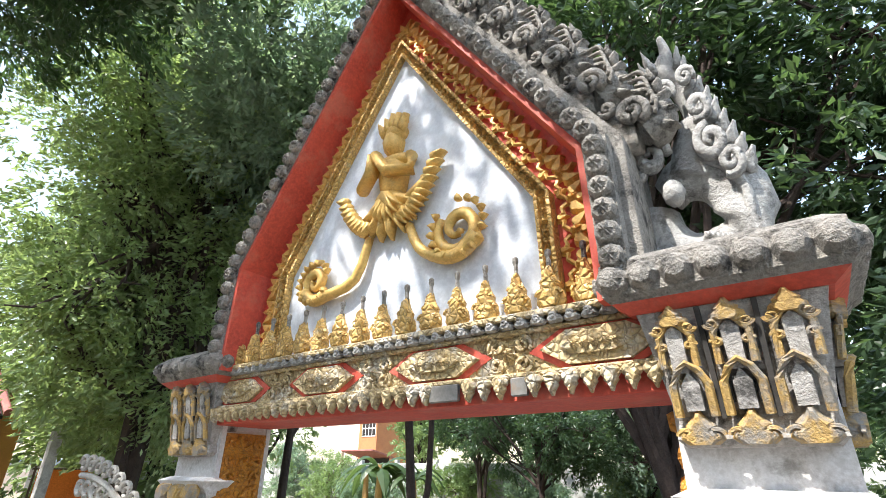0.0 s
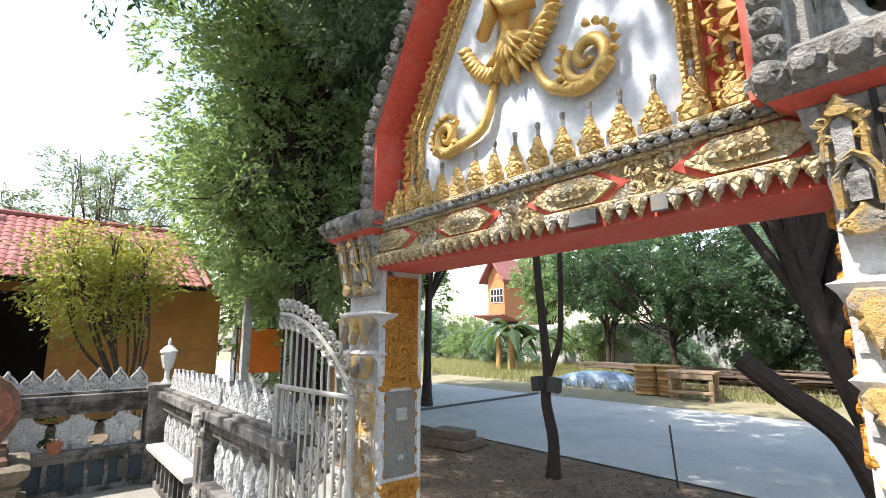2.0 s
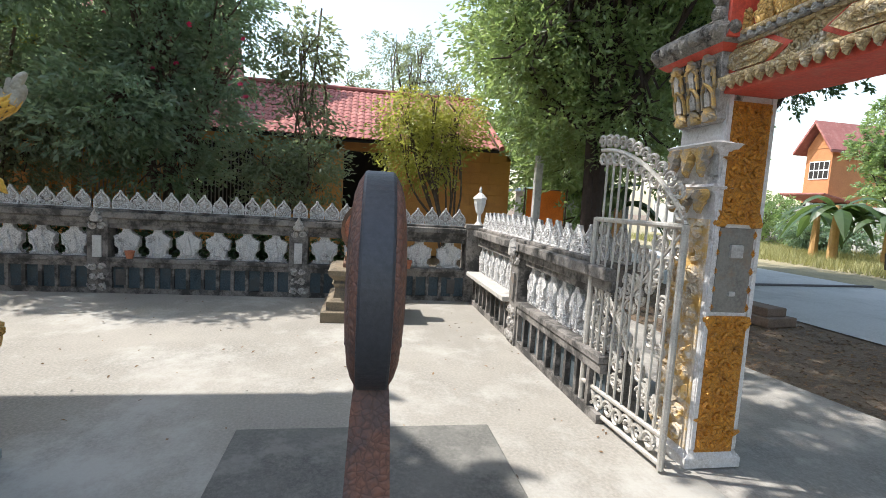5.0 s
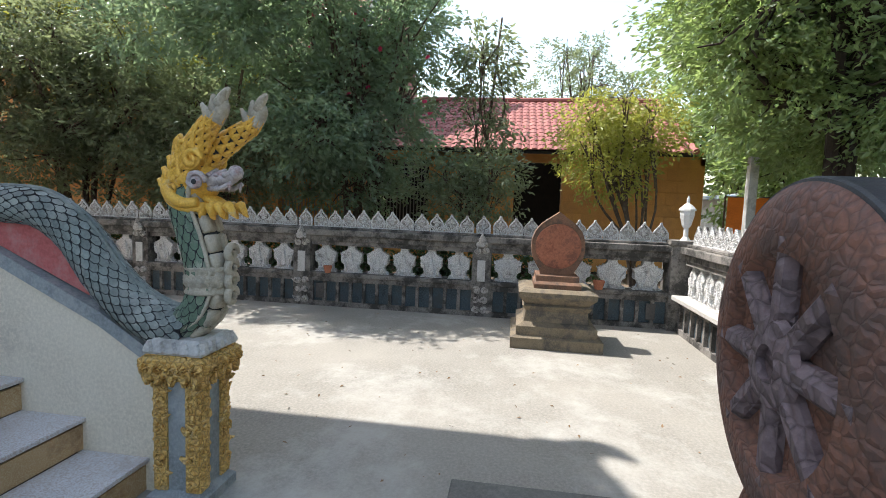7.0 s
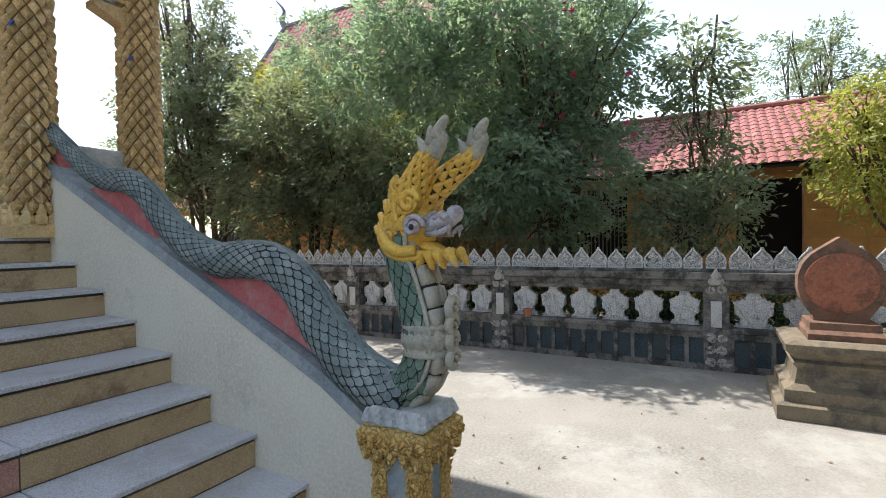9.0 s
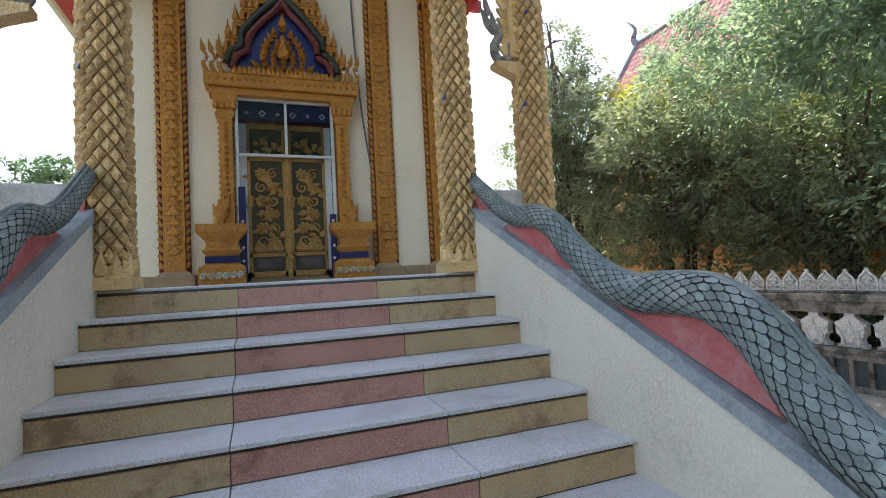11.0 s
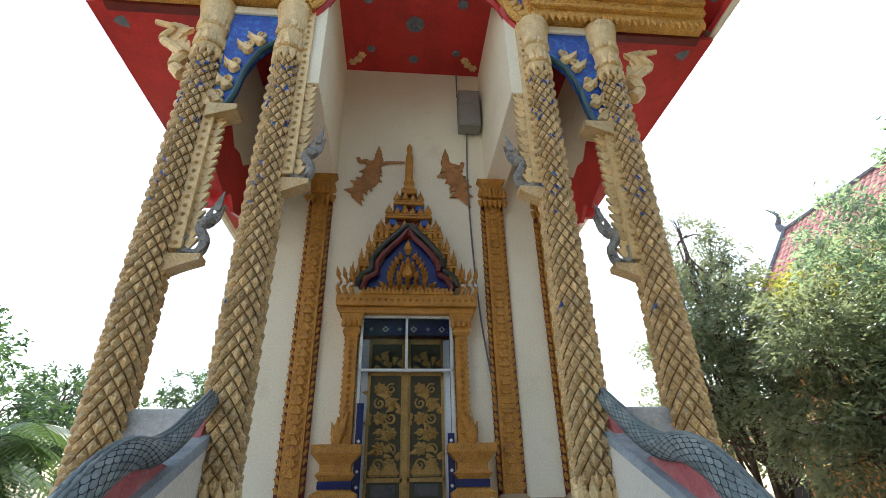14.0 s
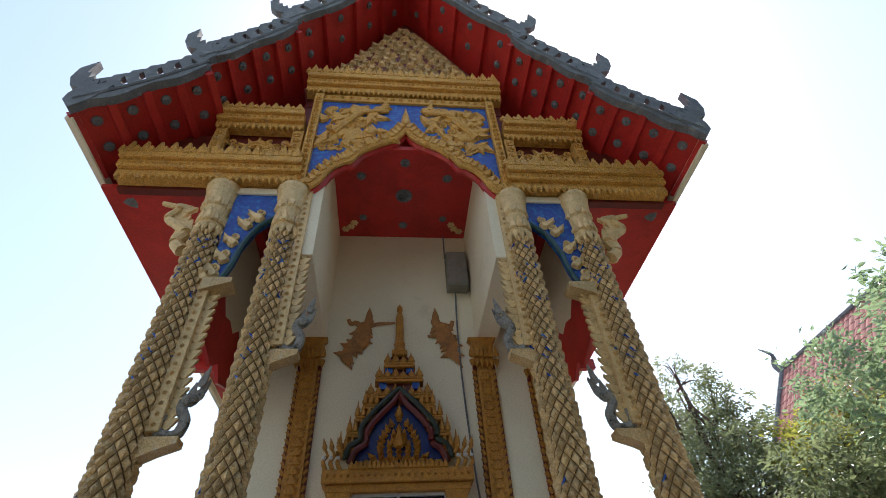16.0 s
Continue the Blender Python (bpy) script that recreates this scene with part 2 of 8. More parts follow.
IRON = mat("dull silver painted iron", (0.50, 0.48, 0.44), (0.36, 0.33, 0.29), 0.55, 0.35, 12, 80, 0.3, 0.003, (0.26, 0.15, 0.09), 0.6, 14.0, thresh=0.58)
STONE = mat("brown sandstone", (0.22, 0.115, 0.07), (0.13, 0.075, 0.05), 0.9, 0, 6, 60, 0.6, 0.008, (0.07, 0.055, 0.045), 0.75, 5.0, thresh=0.5)
STONERED = mat("red carved sandstone", (0.40, 0.15, 0.085), (0.25, 0.09, 0.055), 0.85, 0, 7, 40, 0.9, 0.02, (0.13, 0.06, 0.045), 0.75, 7.0, thresh=0.5)
STONEGREY = mat("mossy grey stone base", (0.21, 0.165, 0.11), (0.12, 0.10, 0.07), 0.92, 0, 5, 60, 0.6, 0.008, (0.07, 0.065, 0.06), 0.8, 4.0, thresh=0.5)
WHEELM = mat("dark brown wheel stone", (0.23, 0.105, 0.07), (0.13, 0.065, 0.05), 0.75, 0, 8, 70, 0.5, 0.006, (0.08, 0.075, 0.08), 0.6, 5.0, carve=44, groove_shade=(0.06, 0.038, 0.03))
WHEELTOP = mat("blackened wheel rim", (0.05, 0.05, 0.056), (0.03, 0.03, 0.034), 0.5, 0, 5, 70, 0.4, 0.004, (0.12, 0.055, 0.04), 0.8, 1.6, thresh=0.5, sharp=0.2)
WHEELFACE = mat("mauve grey carved wheel face", (0.20, 0.15, 0.16), (0.11, 0.08, 0.085), 0.8, 0, 8, 70, 0.6, 0.012, carve=26, groove_shade=(0.05, 0.035, 0.035))
ORNG = mat("ochre building wall", (0.58, 0.30, 0.10), (0.48, 0.23, 0.075), 0.85, 0, 1.4, 40, 0.2, 0.006, (0.34, 0.17, 0.08), 0.4, 1.5, rand=0.08)
DARK = mat("near black interior shade", (0.03, 0.025, 0.022), (0.015, 0.014, 0.013), 0.9, 0, 4, 40, 0.1, 0.003)
TILE = mat("red clay roof tile", (0.33, 0.125, 0.11), (0.23, 0.085, 0.075), 0.9, 0, 1.4, 40, 0.3, 0.006, (0.46, 0.25, 0.20), 0.4, 3.0, island=0.14)
BARK = mat("brown bark", (0.13, 0.095, 0.07), (0.07, 0.05, 0.038), 0.95, 0, 14, 60, 0.9, 0.015, (0.22, 0.19, 0.16), 0.4, 7.0)
BARKDARK = mat("dark bark", (0.065, 0.045, 0.038), (0.035, 0.025, 0.02), 0.95, 0, 14, 60, 0.9, 0.015)
LEAF_DARK = mat("dark green leaves", (0.165, 0.23, 0.19), (0.11, 0.165, 0.13), 0.2, 0, 0.6, 12, 0, 0, rand=0, island=0.5, trans=(0.42, 0.56, 0.29))
LEAF_DEEP = mat("deep green leaves", (0.065, 0.11, 0.06), (0.04, 0.07, 0.04), 0.3, 0, 0.6, 12, 0, 0, island=0.5, trans=(0.11, 0.19, 0.055))
LEAF_MID = mat("green leaves", (0.19, 0.26, 0.14), (0.12, 0.18, 0.095), 0.3, 0, 0.6, 12, 0, 0, island=0.5, trans=(0.46, 0.60, 0.19))
LEAF_YEL = mat("yellow green leaves", (0.28, 0.30, 0.08), (0.18, 0.21, 0.06), 0.4, 0, 0.6, 12, 0, 0, island=0.4, trans=(0.55, 0.55, 0.10))
LEAF_GREY = mat("grey green leaves", (0.18, 0.22, 0.15), (0.11, 0.14, 0.09), 0.33, 0, 0.6, 12, 0, 0, island=0.45, trans=(0.36, 0.42, 0.20))
PALM = mat("palm leaf green", (0.06, 0.105, 0.045), (0.06, 0.10, 0.035), 0.4, 0, 0.8, 14, 0, 0, island=0.35, trans=(0.12, 0.19, 0.05))
LITTER = mat("dry fallen leaves", (0.24, 0.15, 0.08), (0.14, 0.085, 0.05), 0.9, 0, 2, 20, 0, 0, island=0.5)
DRYGRASS = mat("dry grass blades", (0.42, 0.40, 0.21), (0.28, 0.29, 0.13), 0.7, 0, 0.7, 14, 0, 0, island=0.4, trans=(0.36, 0.34, 0.10))
FARWALL = mat("stained white boundary wall", (0.46, 0.46, 0.44), (0.32, 0.32, 0.30), 0.9, 0, 0.7, 30, 0.3, 0.006, (0.12, 0.12, 0.11), 0.75, 0.9, thresh=0.52)
WOODH = mat("orange house boards", (0.52, 0.22, 0.09), (0.42, 0.17, 0.07), 0.7, 0, 2, 40, 0.3, 0.005)
TIMBER = mat("raw sawn timber", (0.42, 0.30, 0.20), (0.30, 0.20, 0.13), 0.8, 0, 8, 60, 0.4, 0.004, rand=0.2)
PLANKS = mat("grey brown old planks", (0.17, 0.12, 0.09), (0.09, 0.065, 0.05), 0.9, 0, 6, 50, 0.5, 0.006, rand=0.35)
JAR = mat("ochre glazed concrete rings", (0.50, 0.30, 0.12), (0.36, 0.20, 0.08), 0.6, 0, 4, 50, 0.3, 0.004)
TARP = mat("blue tarpaulin", (0.16, 0.24, 0.34), (0.08, 0.13, 0.20), 0.45, 0, 4, 30, 0.3, 0.01, (0.45, 0.47, 0.48), 0.7, 3.0)
BLUEGL = mat("cobalt blue mosaic", (0.012, 0.07, 0.42), (0.008, 0.03, 0.20), 0.35, 0, 24, 120, 0.6, 0.004, (0.03, 0.22, 0.55), 0.8, 16.0)
NAVY = mat("navy painted strip", (0.012, 0.016, 0.10), (0.008, 0.01, 0.05), 0.4, 0, 8, 60, 0.2, 0.002)
GREENBLACK = mat("dark green moulding", (0.025, 0.035, 0.02), (0.015, 0.02, 0.012), 0.4, 0, 8, 60, 0.2, 0.003)
DEEPBLUE = mat("deep blue mosaic", (0.01, 0.022, 0.16), (0.006, 0.012, 0.07), 0.35, 0, 24, 120, 0.6, 0.004)
FIGURE = mat("flaked orange brown figure paint", (0.46, 0.20, 0.055), (0.30, 0.12, 0.035), 0.6, 0.05, 9, 60, 0.6, 0.01, (0.14, 0.07, 0.03), 0.5, 8.0)
MAROON = mat("maroon moulding", (0.16, 0.02, 0.015), (0.09, 0.012, 0.01), 0.4, 0, 8, 60, 0.2, 0.003)
DOORGREEN = mat("brown lacquer", (0.05, 0.04, 0.018), (0.03, 0.025, 0.012), 0.35, 0, 8, 60, 0.2, 0.002)
BROWNBASE = mat("brown stained plinth", (0.36, 0.24, 0.13), (0.26, 0.17, 0.09), 0.7, 0, 5, 50, 0.3, 0.004)
ALU = mat("white aluminium frame", (0.70, 0.70, 0.68), (0.60, 0.60, 0.58), 0.35, 0.3, 3, 40, 0.05, 0.001)
PALESTONE = mat("pale grey cap stone", (0.55, 0.54, 0.52), (0.40, 0.39, 0.37), 0.85, 0, 4, 50, 0.3, 0.004, (0.18, 0.17, 0.16), 0.5, 3.0)
STEELGREY = mat("grey steel plate", (0.26, 0.25, 0.23), (0.18, 0.17, 0.16), 0.5, 0.3, 6, 60, 0.2, 0.002, (0.30, 0.20, 0.13), 0.5, 8.0)
SPEAKER = mat("grey green speaker case", (0.24, 0.23, 0.19), (0.17, 0.16, 0.135), 0.9, 0, 10, 200, 0.4, 0.002)
CABLE = mat("grey cable", (0.16, 0.16, 0.17), (0.10, 0.10, 0.11), 0.6, 0, 5, 40, 0.1, 0.001)
ORANGE_CLOTH = mat("orange cloth", (0.72, 0.20, 0.03), (0.56, 0.14, 0.02), 0.9, 0, 4, 40, 0.3, 0.01)
TERRACOTTA = mat("terracotta pot", (0.42, 0.16, 0.09), (0.30, 0.11, 0.06), 0.85, 0, 8, 50, 0.3, 0.004)
WHITEPAINT = mat("white painted metal", (0.72, 0.72, 0.72), (0.58, 0.57, 0.56), 0.5, 0.0, 8, 60, 0.1, 0.002)
WATTLE = mat("brown pipe", (0.12, 0.11, 0.11), (0.08, 0.07, 0.07), 0.7, 0, 6, 50, 0.2, 0.003)
FLOWER = mat("pink blossom", (0.60, 0.05, 0.14), (0.45, 0.03, 0.10), 0.6, 0, 6, 30, 0, 0, island=0.2)
GLASS = bpy.data.materials.new("grey window glass")
GLASS.use_nodes = True
gb = GLASS.node_tree.nodes["Principled BSDF"]
gb.inputs["Base Color"].default_value = (0.75, 0.78, 0.8, 1)
gb.inputs["Roughness"].default_value, gb.inputs["Transmission Weight"].default_value, gb.inputs["IOR"].default_value = 0.05, 1.0, 1.45

# ---- mesh building ----


class M:
    """Collects vertices and faces; slot is the material slot of what is added next."""
    count = 0

    def __init__(self):
        self.v, self.f, self.s, self.slot = [], [], [], 0

    def add(self, vs, fs, m=None):
        n = len(self.v)
        if m is not None:
            vs = [tuple(m @ Vector(p)) for p in vs]
        self.v.extend(vs)
        self.f.extend(tuple(i + n for i in f) for f in fs)
        self.s.extend([self.slot] * len(fs))
        return self

    def box(self, x0, x1, y0, y1, z0, z1, c=0.0, m=None):
        if c <= 0:
            vs = [(x, y, z) for x in (x0, x1) for y in (y0, y1) for z in (z0, z1)]
            fs = [(0, 1, 3, 2), (4, 6, 7, 5), (0, 4, 5, 1), (2, 3, 7, 6), (0, 2, 6, 4), (1, 5, 7, 3)]
            return self.add(vs, fs, m)
        hx, hy = (x1 - x0) / 2, (y1 - y0) / 2
        mid = Matrix.Translation(((x0 + x1) / 2, (y0 + y1) / 2, 0))
        m = mid if m is None else m @ mid
        return self.stack([(hx - c, hy - c, z0), (hx, hy, z0 + c), (hx, hy, z1 - c), (hx - c, hy - c, z1)], m)

    def stack(self, rings, m=None):
        """Rectangular rings (half x, half y, z) one above another."""
        vs, fs = [], []
        for hx, hy, z in rings:
            vs += [(-hx, -hy, z), (hx, -hy, z), (hx, hy, z), (-hx, hy, z)]
        for k in range(len(rings) - 1):
            for i in range(4):
                a, b = 4 * k + i, 4 * k + (i + 1) % 4
                fs.append((a, b, b + 4, a + 4))
        t = 4 * len(rings)
        fs += [(3, 2, 1, 0), (t - 4, t - 3, t - 2, t - 1)]
        return self.add(vs, fs, m)

    def lathe(self, prof, n=16, m=None):
        vs, fs = [], []
        for r, z in prof:
            vs += [(r * math.cos(2 * math.pi * i / n), r * math.sin(2 * math.pi * i / n), z) for i in range(n)]
        for k in range(len(prof) - 1):
            for i in range(n):
                a, b = n * k + i, n * k + (i + 1) % n
                fs.append((a, b, b + n, a + n))
        t = n * len(prof)
        fs += [tuple(range(n - 1, -1, -1)), tuple(range(t - n, t))]
        return self.add(vs, fs, m)

    def prism(self, poly, y0, y1, m=None):
        """An outline in x and z, drawn out along y."""
        n = len(poly)
        vs = [(x, y0, z) for x, z in poly] + [(x, y1, z) for x, z in poly]
        fs = [tuple(range(n)), tuple(range(2 * n - 1, n - 1, -1))]
        fs += [(i, i + n, (i + 1) % n + n, (i + 1) % n) for i in range(n)]
        return self.add(vs, fs, m)

    def tube(self, pts, r, n=6, m=None, flat=1.0):
        """A round bar along points; r is a number or a function of 0..1."""
        pts = [Vector(p) for p in pts]
        rad = r if callable(r) else (lambda t: r)
        vs, fs = [], []
        up = Vector((0.31, 0.17, 0.93)).normalized()
        for k, p in enumerate(pts):
            d = pts[min(k + 1, len(pts) - 1)] - pts[max(k - 1, 0)]
            d = d.normalized() if d.length > 1e-9 else Vector((0, 0, 1))
            a = d.cross(up)
            a = a.normalized() if a.length > 1e-3 else d.cross(Vector((1, 0, 0))).normalized()
            b = d.cross(a)
            q = rad(k / (len(pts) - 1))
            for i in range(n):
                w = 2 * math.pi * i / n
                vs.append(tuple(p + a * (q * math.cos(w)) + b * (q * flat * math.sin(w))))
        for k in range(len(pts) - 1):
            for i in range(n):
                a, b = n * k + i, n * k + (i + 1) % n
                fs.append((a, b, b + n, a + n))
        t = n * len(pts)
        fs += [tuple(range(n - 1, -1, -1)), tuple(range(t - n, t))]
        return self.add(vs, fs, m)

    def flame(self, w, h, d, m=None, curl=0.0):
        """A pointed leaf standing in the xz plane, its raised front towards -y."""
        out = [(0.34, 0), (0.5, 0.16), (0.47, 0.34), (0.33, 0.46), (0.36, 0.56), (0.22, 0.70), (0.12, 0.84), (0.05, 1.0)]
        o = [(x, z) for x, z in out] + [(-x, z) for x, z in reversed(out)]
        n = len(o)
        M.count += 1
        jog = Matrix.Translation((0, -0.006 * ((M.count * 0.618) % 1), 0))
        m = jog if m is None else m @ jog

        def px(x, z):
            return (x * w + curl * w * z * z, z * h)

        vs = [(px(x, z)[0], 0.0, px(x, z)[1]) for x, z in o]
        vs += [(px(x * 0.55, 0.06 + z * 0.8)[0], -d, px(x * 0.55, 0.06 + z * 0.8)[1]) for x, z in o]
        vs += [(px(x * 0.9, z)[0], d * 0.6, px(x, z)[1]) for x, z in o]
        fs = [tuple(range(n, 2 * n)), tuple(range(3 * n - 1, 2 * n - 1, -1))]
        fs += [(i, (i + 1) % n, (i + 1) % n + n, i + n) for i in range(n)]
        fs += [(i + 2 * n, (i + 1) % n + 2 * n, (i + 1) % n, i) for i in range(n)]
        return self.add(vs, fs, m)

    def rosette(self, r, d, m=None, n=8):
        """A flower boss facing -y."""
        vs, fs = [(0, -d, 0)], []
        for i in range(2 * n):
            q = r if i % 2 == 0 else r * 0.74
            a = math.pi * i / n
            vs.append((q * 0.5 * math.cos(a), -d * (0.95 if i % 2 == 0 else 0.45), q * 0.5 * math.sin(a)))
        for i in range(2 * n):
            q = r if i % 2 == 0 else r * 0.74
            a = math.pi * i / n
            vs.append((q * math.cos(a), 0, q * math.sin(a)))
        k = 2 * n
        for i in range(k):
            j = (i + 1) % k
            fs += [(0, 1 + i, 1 + j), (1 + i, 1 + k + i, 1 + k + j, 1 + j)]
        return self.add(vs, fs, m)

    def scroll(self, r, th, turns=1.6, m=None, tail=0.0, n=5):
        """A spiral bar in the xz plane with a swelling middle."""
        pts = []
        steps = int(14 * turns)
        for k in range(steps + 1):
            t = k / steps
            a = t * turns * 2 * math.pi
            q = r * (1 - 0.82 * t)
            pts.append((q * math.cos(a), -th * 0.4 * t, q * math.sin(a)))
        if tail:
            pts = [(r + 0.05 * tail, 0, -tail), (r + 0.02 * tail, 0, -tail * 0.5)] + pts
        return self.tube(pts, lambda t: th * (0.55 + 0.45 * math.sin(math.pi * min(1, t + 0.15))), n, m)


def T(x=0, y=0, z=0, rx=0, ry=0, rz=0, s=1.0):
    q = pose(x, y, z, rx, ry, rz)
    sc = (s, s, s) if isinstance(s, (int, float)) else s
    return q @ Matrix.Diagonal((*sc, 1))


def mesh_of(name, g, mats, smooth=False):
    me = bpy.data.meshes.new(name)
    me.from_pydata(g.v, [], g.f)
    for q in (mats if isinstance(mats, (list, tuple)) else [mats]):
        me.materials.append(q)
    if any(g.s):
        me.polygons.foreach_set("material_index", g.s)
    if smooth:
        me.polygons.foreach_set("use_smooth", [True] * len(g.f))
    bm = bmesh.new()
    bm.from_mesh(me)
    bmesh.ops.recalc_face_normals(bm, faces=bm.faces)
    bm.to_mesh(me)
    bm.free()
    me.update()
    return me


def part(name, g, material, parent, label="", smooth=False, kind=""):
    ob = new(name, mesh_of(name, g, material, smooth) if isinstance(g, M) else g)
    ob.parent = parent
    return tagged(ob, label, kind=kind)


def piece(name, me, parent, m):
    ob = new(name, me)
    ob.parent = parent
    ob.matrix_basis = m
    return ob


def thing(name, label, category, x=0, y=0, z=0, rz=0, group="", kind=""):
    ob = new(name)
    ob.matrix_basis = pose(x, y, z, 0, 0, rz)
    return tagged(ob, label, category, group, kind)


def solid(name, g, material, label, category, x=0, y=0, z=0, rz=0, group="", kind="", smooth=False):
    ob = new(name, mesh_of(name, g, material, smooth))
    ob.matrix_basis = pose(x, y, z, 0, 0, rz)
    return tagged(ob, label, category, group, kind)


def spline(pts, n):
    """A smooth line through points."""
    out = []
    P = [Vector(p) for p in pts]
    for k in range(len(P) - 1):
        a, b, c3, d3 = P[max(k - 1, 0)], P[k], P[k + 1], P[min(k + 2, len(P) - 1)]
        for i in range(n):
            t = i / n
            out.append(0.5 * ((2 * b) + (c3 - a) * t + (2 * a - 5 * b + 4 * c3 - d3) * t * t + (3 * b - a - 3 * c3 + d3) * t ** 3))
    out.append(P[-1])
    return out


def relief(g, w, h, rng, size=0.11, th=0.018, m=None):
    """Arabesque of scrolls and leaves over a w by h panel in the xz plane, facing -y."""
    m = m or Matrix()
    nz, nx = max(1, int(h / size)), max(1, int(w / size))
    for i in range(nz):
        for k in range(nx):
            x = (k + 0.5) * w / nx - w / 2
            z = (i + 0.5) * h / nz
            side = 1 if (i + k) % 2 else -1
            q = m @ T(x, 0, z, 0, rng.uniform(-40, 40), 0, (side, 1, rng.choice((1, -1))))
            g.scroll(size * rng.uniform(0.36, 0.46), th, 1.25, q)
            g.flame(size * 0.45, size * 0.75, th, m @ T(x + side * size * 0.25, -th * 0.3, z - size * 0.2, 0, rng.uniform(-90, 90), 0))
    return g

# ---- ground and paving ----
g = M()
g.add([(-400, -400, -0.06), (400, -400, -0.06), (400, 400, -0.06), (-400, 400, -0.06)], [(0, 1, 2, 3)])
solid("ground", g, SOIL, "brown earth scattered with dry leaves", "ground", kind="structure")
g = M()
g.box(-8.05, 12, -30, 0.42, -0.3, 0.0)
solid("floor", g, FLOOR, "worn pale concrete courtyard floor with stains", "floor", kind="structure")
g = M()
g.prism([(-7.6, 0.4), (4.5, 0.4), (4.5, 2.6), (-3.6, 2.6), (-5.6, 2.35), (-7.6, 2.3)], -0.3, -0.012, pose(0, 0, 0, -90, 0, 0) @ Matrix.Diagonal((1, 1, -1, 1)))
for k, p in enumerate(g.v):
    g.v[k] = (p[0], abs(p[1]), -0.012 if k < 6 else -0.25)
solid("pavement", g, SLAB, "grey concrete apron outside the gate", "pavement", kind="structure")
g = M()
g.add([(-60, 4.4, -0.04), (60, 6.6, -0.04), (60, 15.4, -0.04), (-60, 9.0, -0.04)], [(0, 1, 2, 3)])
solid("road", g, ROAD, "pale concrete village road in dappled shade", "road", kind="structure")
g = M()
g.add([(-60, 9.05, -0.045), (60, 15.45, -0.045), (60, 40, -0.045), (-60, 40, -0.045)], [(0, 1, 2, 3)])
solid("grass_ground", g, GRASSM, "dry yellow grass verge beyond the road", "grass", kind="structure")
rng = random.Random(5)


def blades(name, n, x0, x1, y0, y1, h, material, label):
    a = np.random.RandomState(11)
    c = np.stack([a.uniform(x0, x1, n), a.uniform(y0, y1, n), np.full(n, -0.045)], 1)
    w = a.uniform(0, 6.28, n)
    hh = a.uniform(0.4, 1.0, n) * h
    d = np.stack([np.cos(w), np.sin(w), np.zeros(n)], 1) * 0.02
    tip = c + np.stack([a.normal(0, 0.12, n), a.normal(0, 0.12, n), hh], 1)
    v = np.stack([c - d, c + d, tip], 1).reshape(-1, 3)
    me = bpy.data.meshes.new(name)
    me.from_pydata(v.tolist(), [], np.arange(3 * n).reshape(-1, 3).tolist())
    me.materials.append(material)
    return tagged(new(name, me), label, "grass", kind="stuff")


blades("grass", 26000, -30, -4, 14.5, 24, 0.45, DRYGRASS, "tall dry yellow green grass beside the road")

# fallen leaves on the earth strip and in the yard


def litter(name, n, x0, x1, y0, y1, z, size, label):
    a = np.random.RandomState(n)
    c = np.stack([a.uniform(x0, x1, n), a.uniform(y0, y1, n), np.full(n, z)], 1)
    w = a.uniform(0, 6.28, n)
    s = a.uniform(0.5, 1.0, n) * size
    u = np.stack([np.cos(w), np.sin(w), a.uniform(-0.2, 0.3, n)], 1) * s[:, None]
    p = np.stack([-np.sin(w), np.cos(w), a.uniform(-0.2, 0.3, n)], 1) * s[:, None] * 0.45
    up = np.array([0, 0, 1.0]) * (s * 0.35)[:, None]
    v = np.stack([c - u, c + p + up, c + u + up * 0.6, c - p + up * 0.4], 1).reshape(-1, 3)
    me = bpy.data.meshes.new(name)
    me.from_pydata(v.tolist(), [], np.arange(4 * n).reshape(-1, 4).tolist())
    me.materials.append(LITTER)
    return tagged(new(name, me), label, "fallen leaves", kind="stuff")


litter("leaf_litter", 9000, -12, 4, 2.4, 5.2, -0.055, 0.035, "dry brown leaves lying on the earth")
litter("yard_leaf_litter", 260, -7.8, -0.5, -6, 0.2, 0.004, 0.022, "few dry leaves fallen on the courtyard concrete")

# ---- the yard's gate ----
XG = -2.0
rng = random.Random(2)
gate = thing("gateway", "red, white and gold carved plaster temple gateway with lichen", "gateway", XG, 0.4, 0)


def petal_row(g, x0, x1, n, w, h, d, y, z, down=False, m=None):
    for k in range(n):
        x = x0 + (k + 0.5) * (x1 - x0) / n
        q = T(x, y, z, 0, 180 if down else 0, 0)
        g.flame(w, h, d, q if m is None else m @ q)


